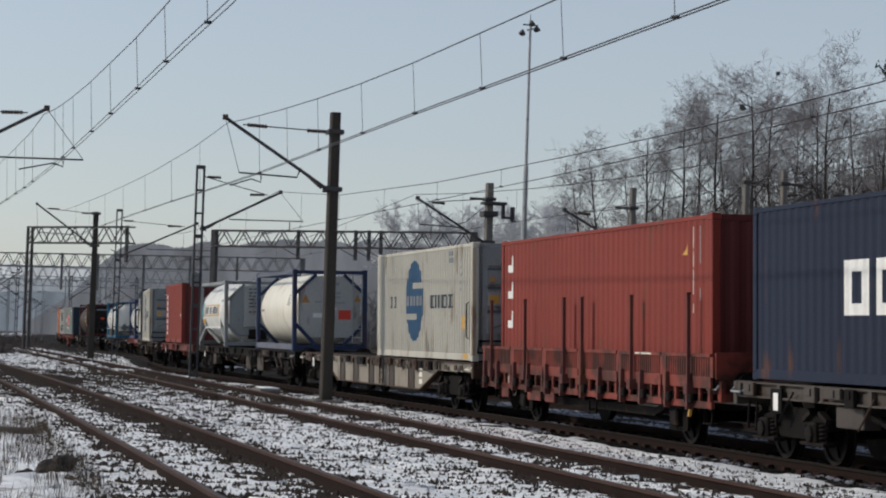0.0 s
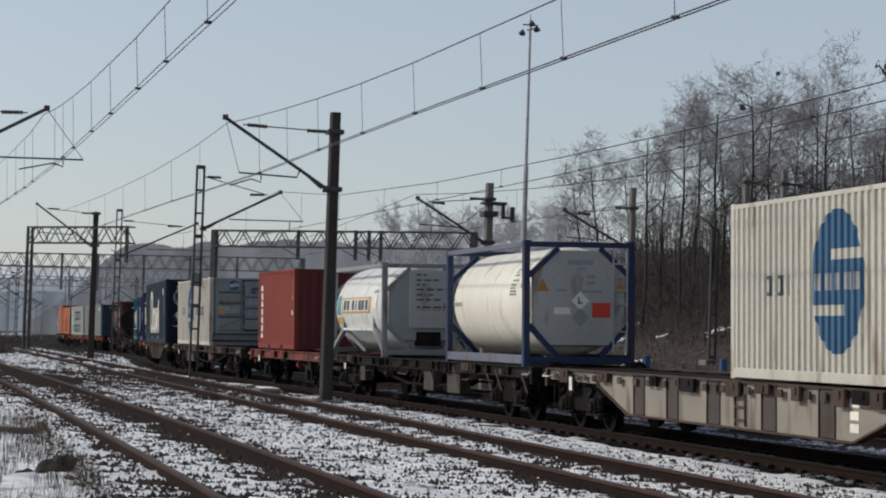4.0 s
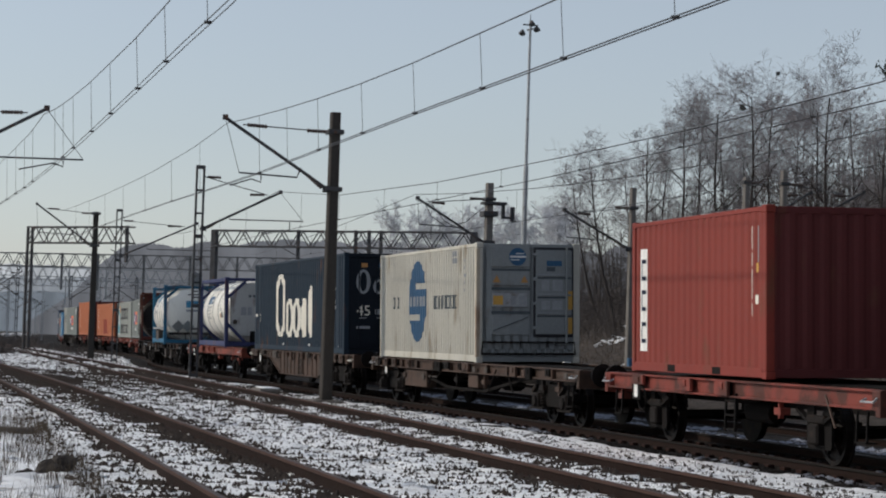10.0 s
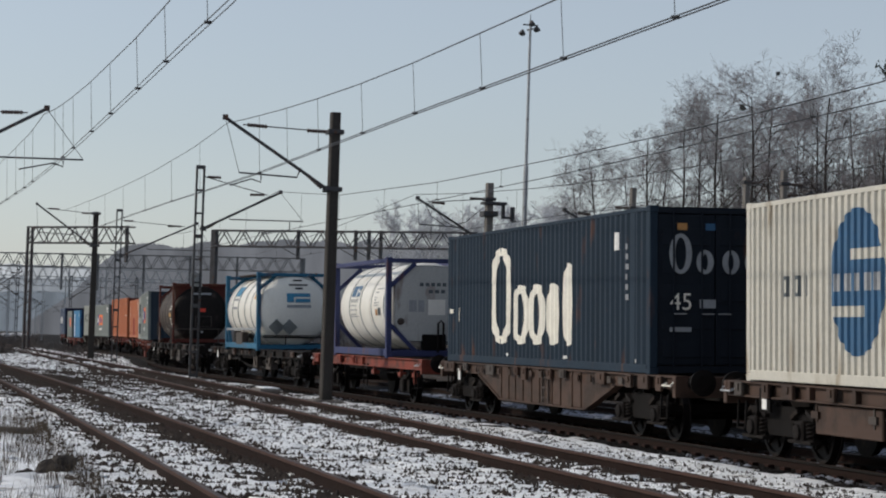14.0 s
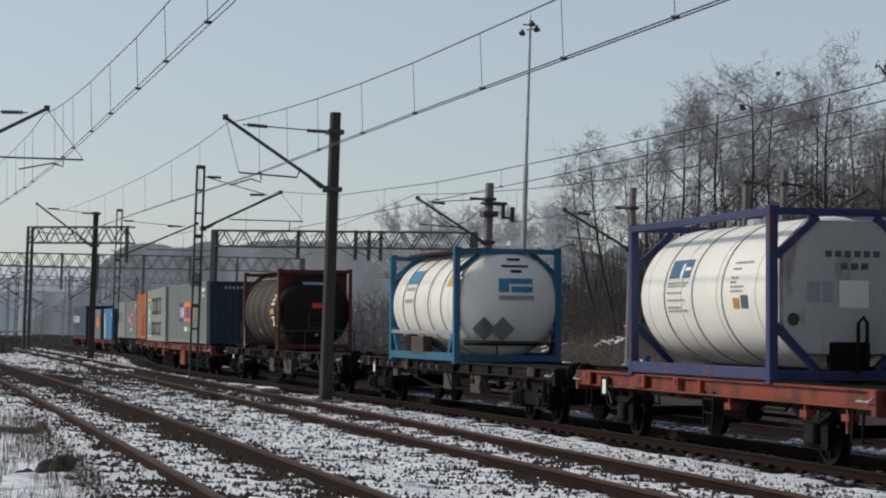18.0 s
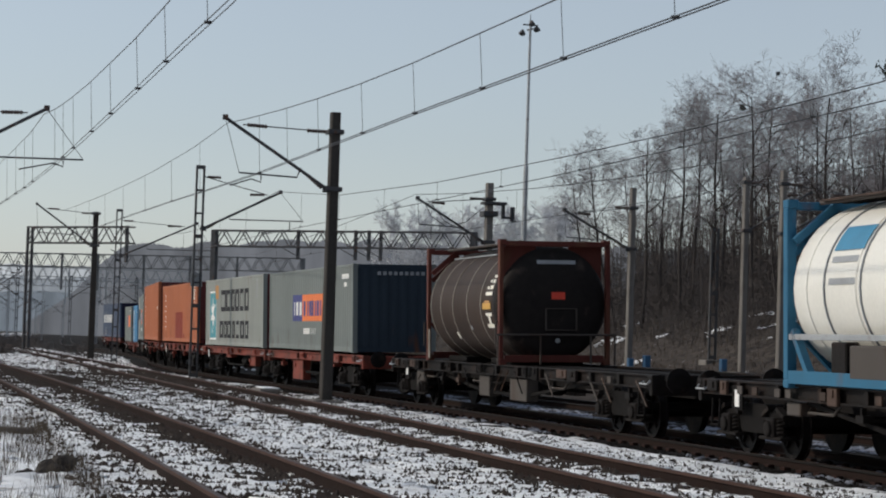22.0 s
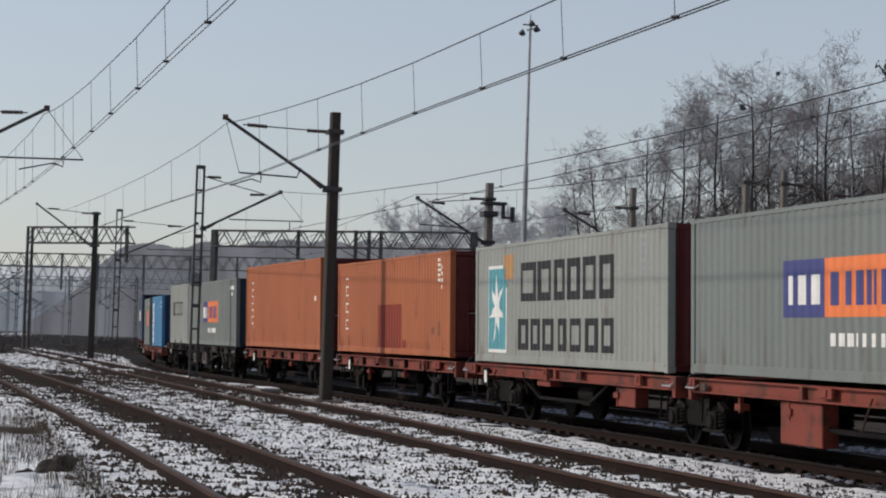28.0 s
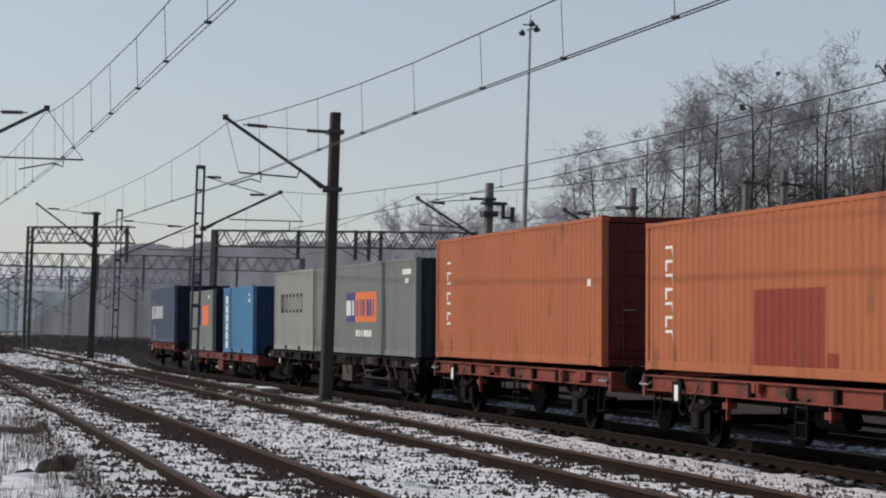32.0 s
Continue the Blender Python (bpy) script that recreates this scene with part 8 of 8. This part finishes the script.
def snowy(s, lat):
    """How deep in the snow a place between the tracks lies: below 0 it is bare."""
    want = np.interp(zone(s, lat), [-12.6, -11.3, -10.9, -10.8, -10.6, -10.2, -9.95, -9.6, -9.3, -8.95, -8.4, -7.2, -6.2, -5.9, -5.8, -5.5, -5.1, -4.7, -4.45, -4.3, -3.7, -2.6, -1.75, -1.35],
                     [0.85, 0.68, 0.4, 0.12, 0.45, 0.72, 0.42, 0.12, 0.2, 0.42, 0.7, 0.76, 0.64, 0.35, 0.2, 0.45, 0.6, 0.5, 0.2, 0.55, 0.72, 0.92, 0.8, 0.2])
    val = 0.25 * soft_noise(s, lat, 1.4, 1) + 0.61 * soft_noise(s, lat, 3.9, 2) + 0.14 * soft_noise(s, lat, 0.35, 3)
    return want * (0.638 - 0.40 * smooth01((-28 - s) / 45)) + 0.15 - 0.05 * smooth01((-40 - s) / 40) - val

g = np.random.default_rng(21)
s, lat = places(125000, -80, -17, -11.9, -1.9, 31, 1.8)
ok = off_rails(s, lat) & (g.random(len(s)) < np.interp(snowy(s, lat), [-0.02, 0.05, 0.16], [1.0, 0.76, 0.46]))
s, lat = s[ok], lat[ok]
scatter("ballast", "brown-grey broken ballast stones between the rails", "ballast", s, lat, g.uniform(0.028, 0.067, len(s)), 0.8, M["stone"], 41)
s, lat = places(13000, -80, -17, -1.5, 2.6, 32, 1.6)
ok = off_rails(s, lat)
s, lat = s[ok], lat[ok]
scatter("oil_shade_ballast", "ballast stones under the train, blackened for oil and shade", "ballast", s, lat, g.uniform(0.022, 0.05, len(s)), 0.75, M["shaded"], 42)
s, lat = places(130000, -90, -17, -12.6, -1.35, 33, 1.7)
ok = off_rails(s, lat, 0.10) & (snowy(s, lat) > 0)
s, lat = s[ok], lat[ok]
scatter("snow_crust", "crusts of old snow caught between the stones", "snow", s, lat, 0.045 + 0.12 * g.random(len(s)) ** 1.8, 0.16, M["snow"], 43, -0.75, 2.5)
s, lat = places(20000, -170, -78, -9.6, -2.0, 35, 0.9)
ok = off_rails(s, lat)
s, lat = s[ok], lat[ok]
scatter("ballast", "pale grey dusted ballast farther along the tracks", "ballast", s, lat, g.uniform(0.035, 0.08, len(s)), 0.8, M["stone"], 46)
s, lat = places(16000, -170, -84, -9.3, -2.0, 36, 0.9)
val = 0.5 * soft_noise(s, lat, 1.1, 4) + 0.5 * soft_noise(s, lat, 3.1, 5)
ok = off_rails(s, lat, 0.12) & (val < np.interp(zone(s, lat), [-9.3, -8.6, -6.2, -5.9, -4.4, -3.7, -2.0], [0.38, 0.46, 0.46, 0.3, 0.40, 0.58, 0.56]))
s, lat = s[ok], lat[ok]
scatter("snow_crust", "crusts of old snow on the farther ballast", "snow", s, lat, 0.05 + 0.12 * g.random(len(s)) ** 1.8, 0.3, M["snow"], 47, -0.4, 2.0)
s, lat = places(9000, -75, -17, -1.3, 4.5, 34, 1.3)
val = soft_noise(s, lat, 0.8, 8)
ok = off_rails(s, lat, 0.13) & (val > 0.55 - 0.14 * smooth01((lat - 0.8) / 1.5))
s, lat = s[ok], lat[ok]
# bluish dark colour holds the shade under the wagons
scatter("snow_rest", "small remains of dirty snow, blued for the shade under the train", "snow", s, lat, g.uniform(0.03, 0.09, len(s)), 0.3, M["shade_snow"], 44, -0.2, 1.3)

spots = np.random.default_rng(23)
cs, cl = spots.uniform(-112, -62, 46), spots.uniform(15.5, 33, 46)
cw = spots.uniform(0.1, 0.5, 46)
pick = spots.integers(0, 46, 1300)
cs[30:], cl[30:] = spots.uniform(-190, -105, 16), spots.uniform(2.5, 12, 16)
s, lat = cs[pick] + spots.normal(0, 1, 1300) * cw[pick] * 1.2, cl[pick] + spots.normal(0, 1, 1300) * cw[pick]
scatter("bank_snow", "small patches of old snow on the wooded bank", "snow", s, lat, spots.uniform(0.04, 0.14, len(s)), 0.35, M["snow"], 45, -0.5, 1.4)

# ---- what moves ----
def motions():
    times = [0.5 * i for i in range(65)]
    for ob, s, z in RIDERS:
        rows = []
        for t in times:
            x, y, th = on_line(s + run(t))
            m = Matrix.Translation((float(x), float(y), 0)) @ Euler((0, 0, float(th))).to_matrix().to_4x4() @ Euler((radians(CANT), 0, 0)).to_matrix().to_4x4() @ Matrix.Translation((0, 0, z))
            rows.append((t, m))
        walk(ob, rows)
    for w, x in WHEELSETS:
        rows = []
        for i in range(321):
            t = i * 0.1
            rows.append((t, Matrix.Translation((x, 0, WHEEL_R)) @ Matrix.Rotation((run(t) - run(0)) / WHEEL_R, 4, "Y")))
        walk(w, rows)


motions()
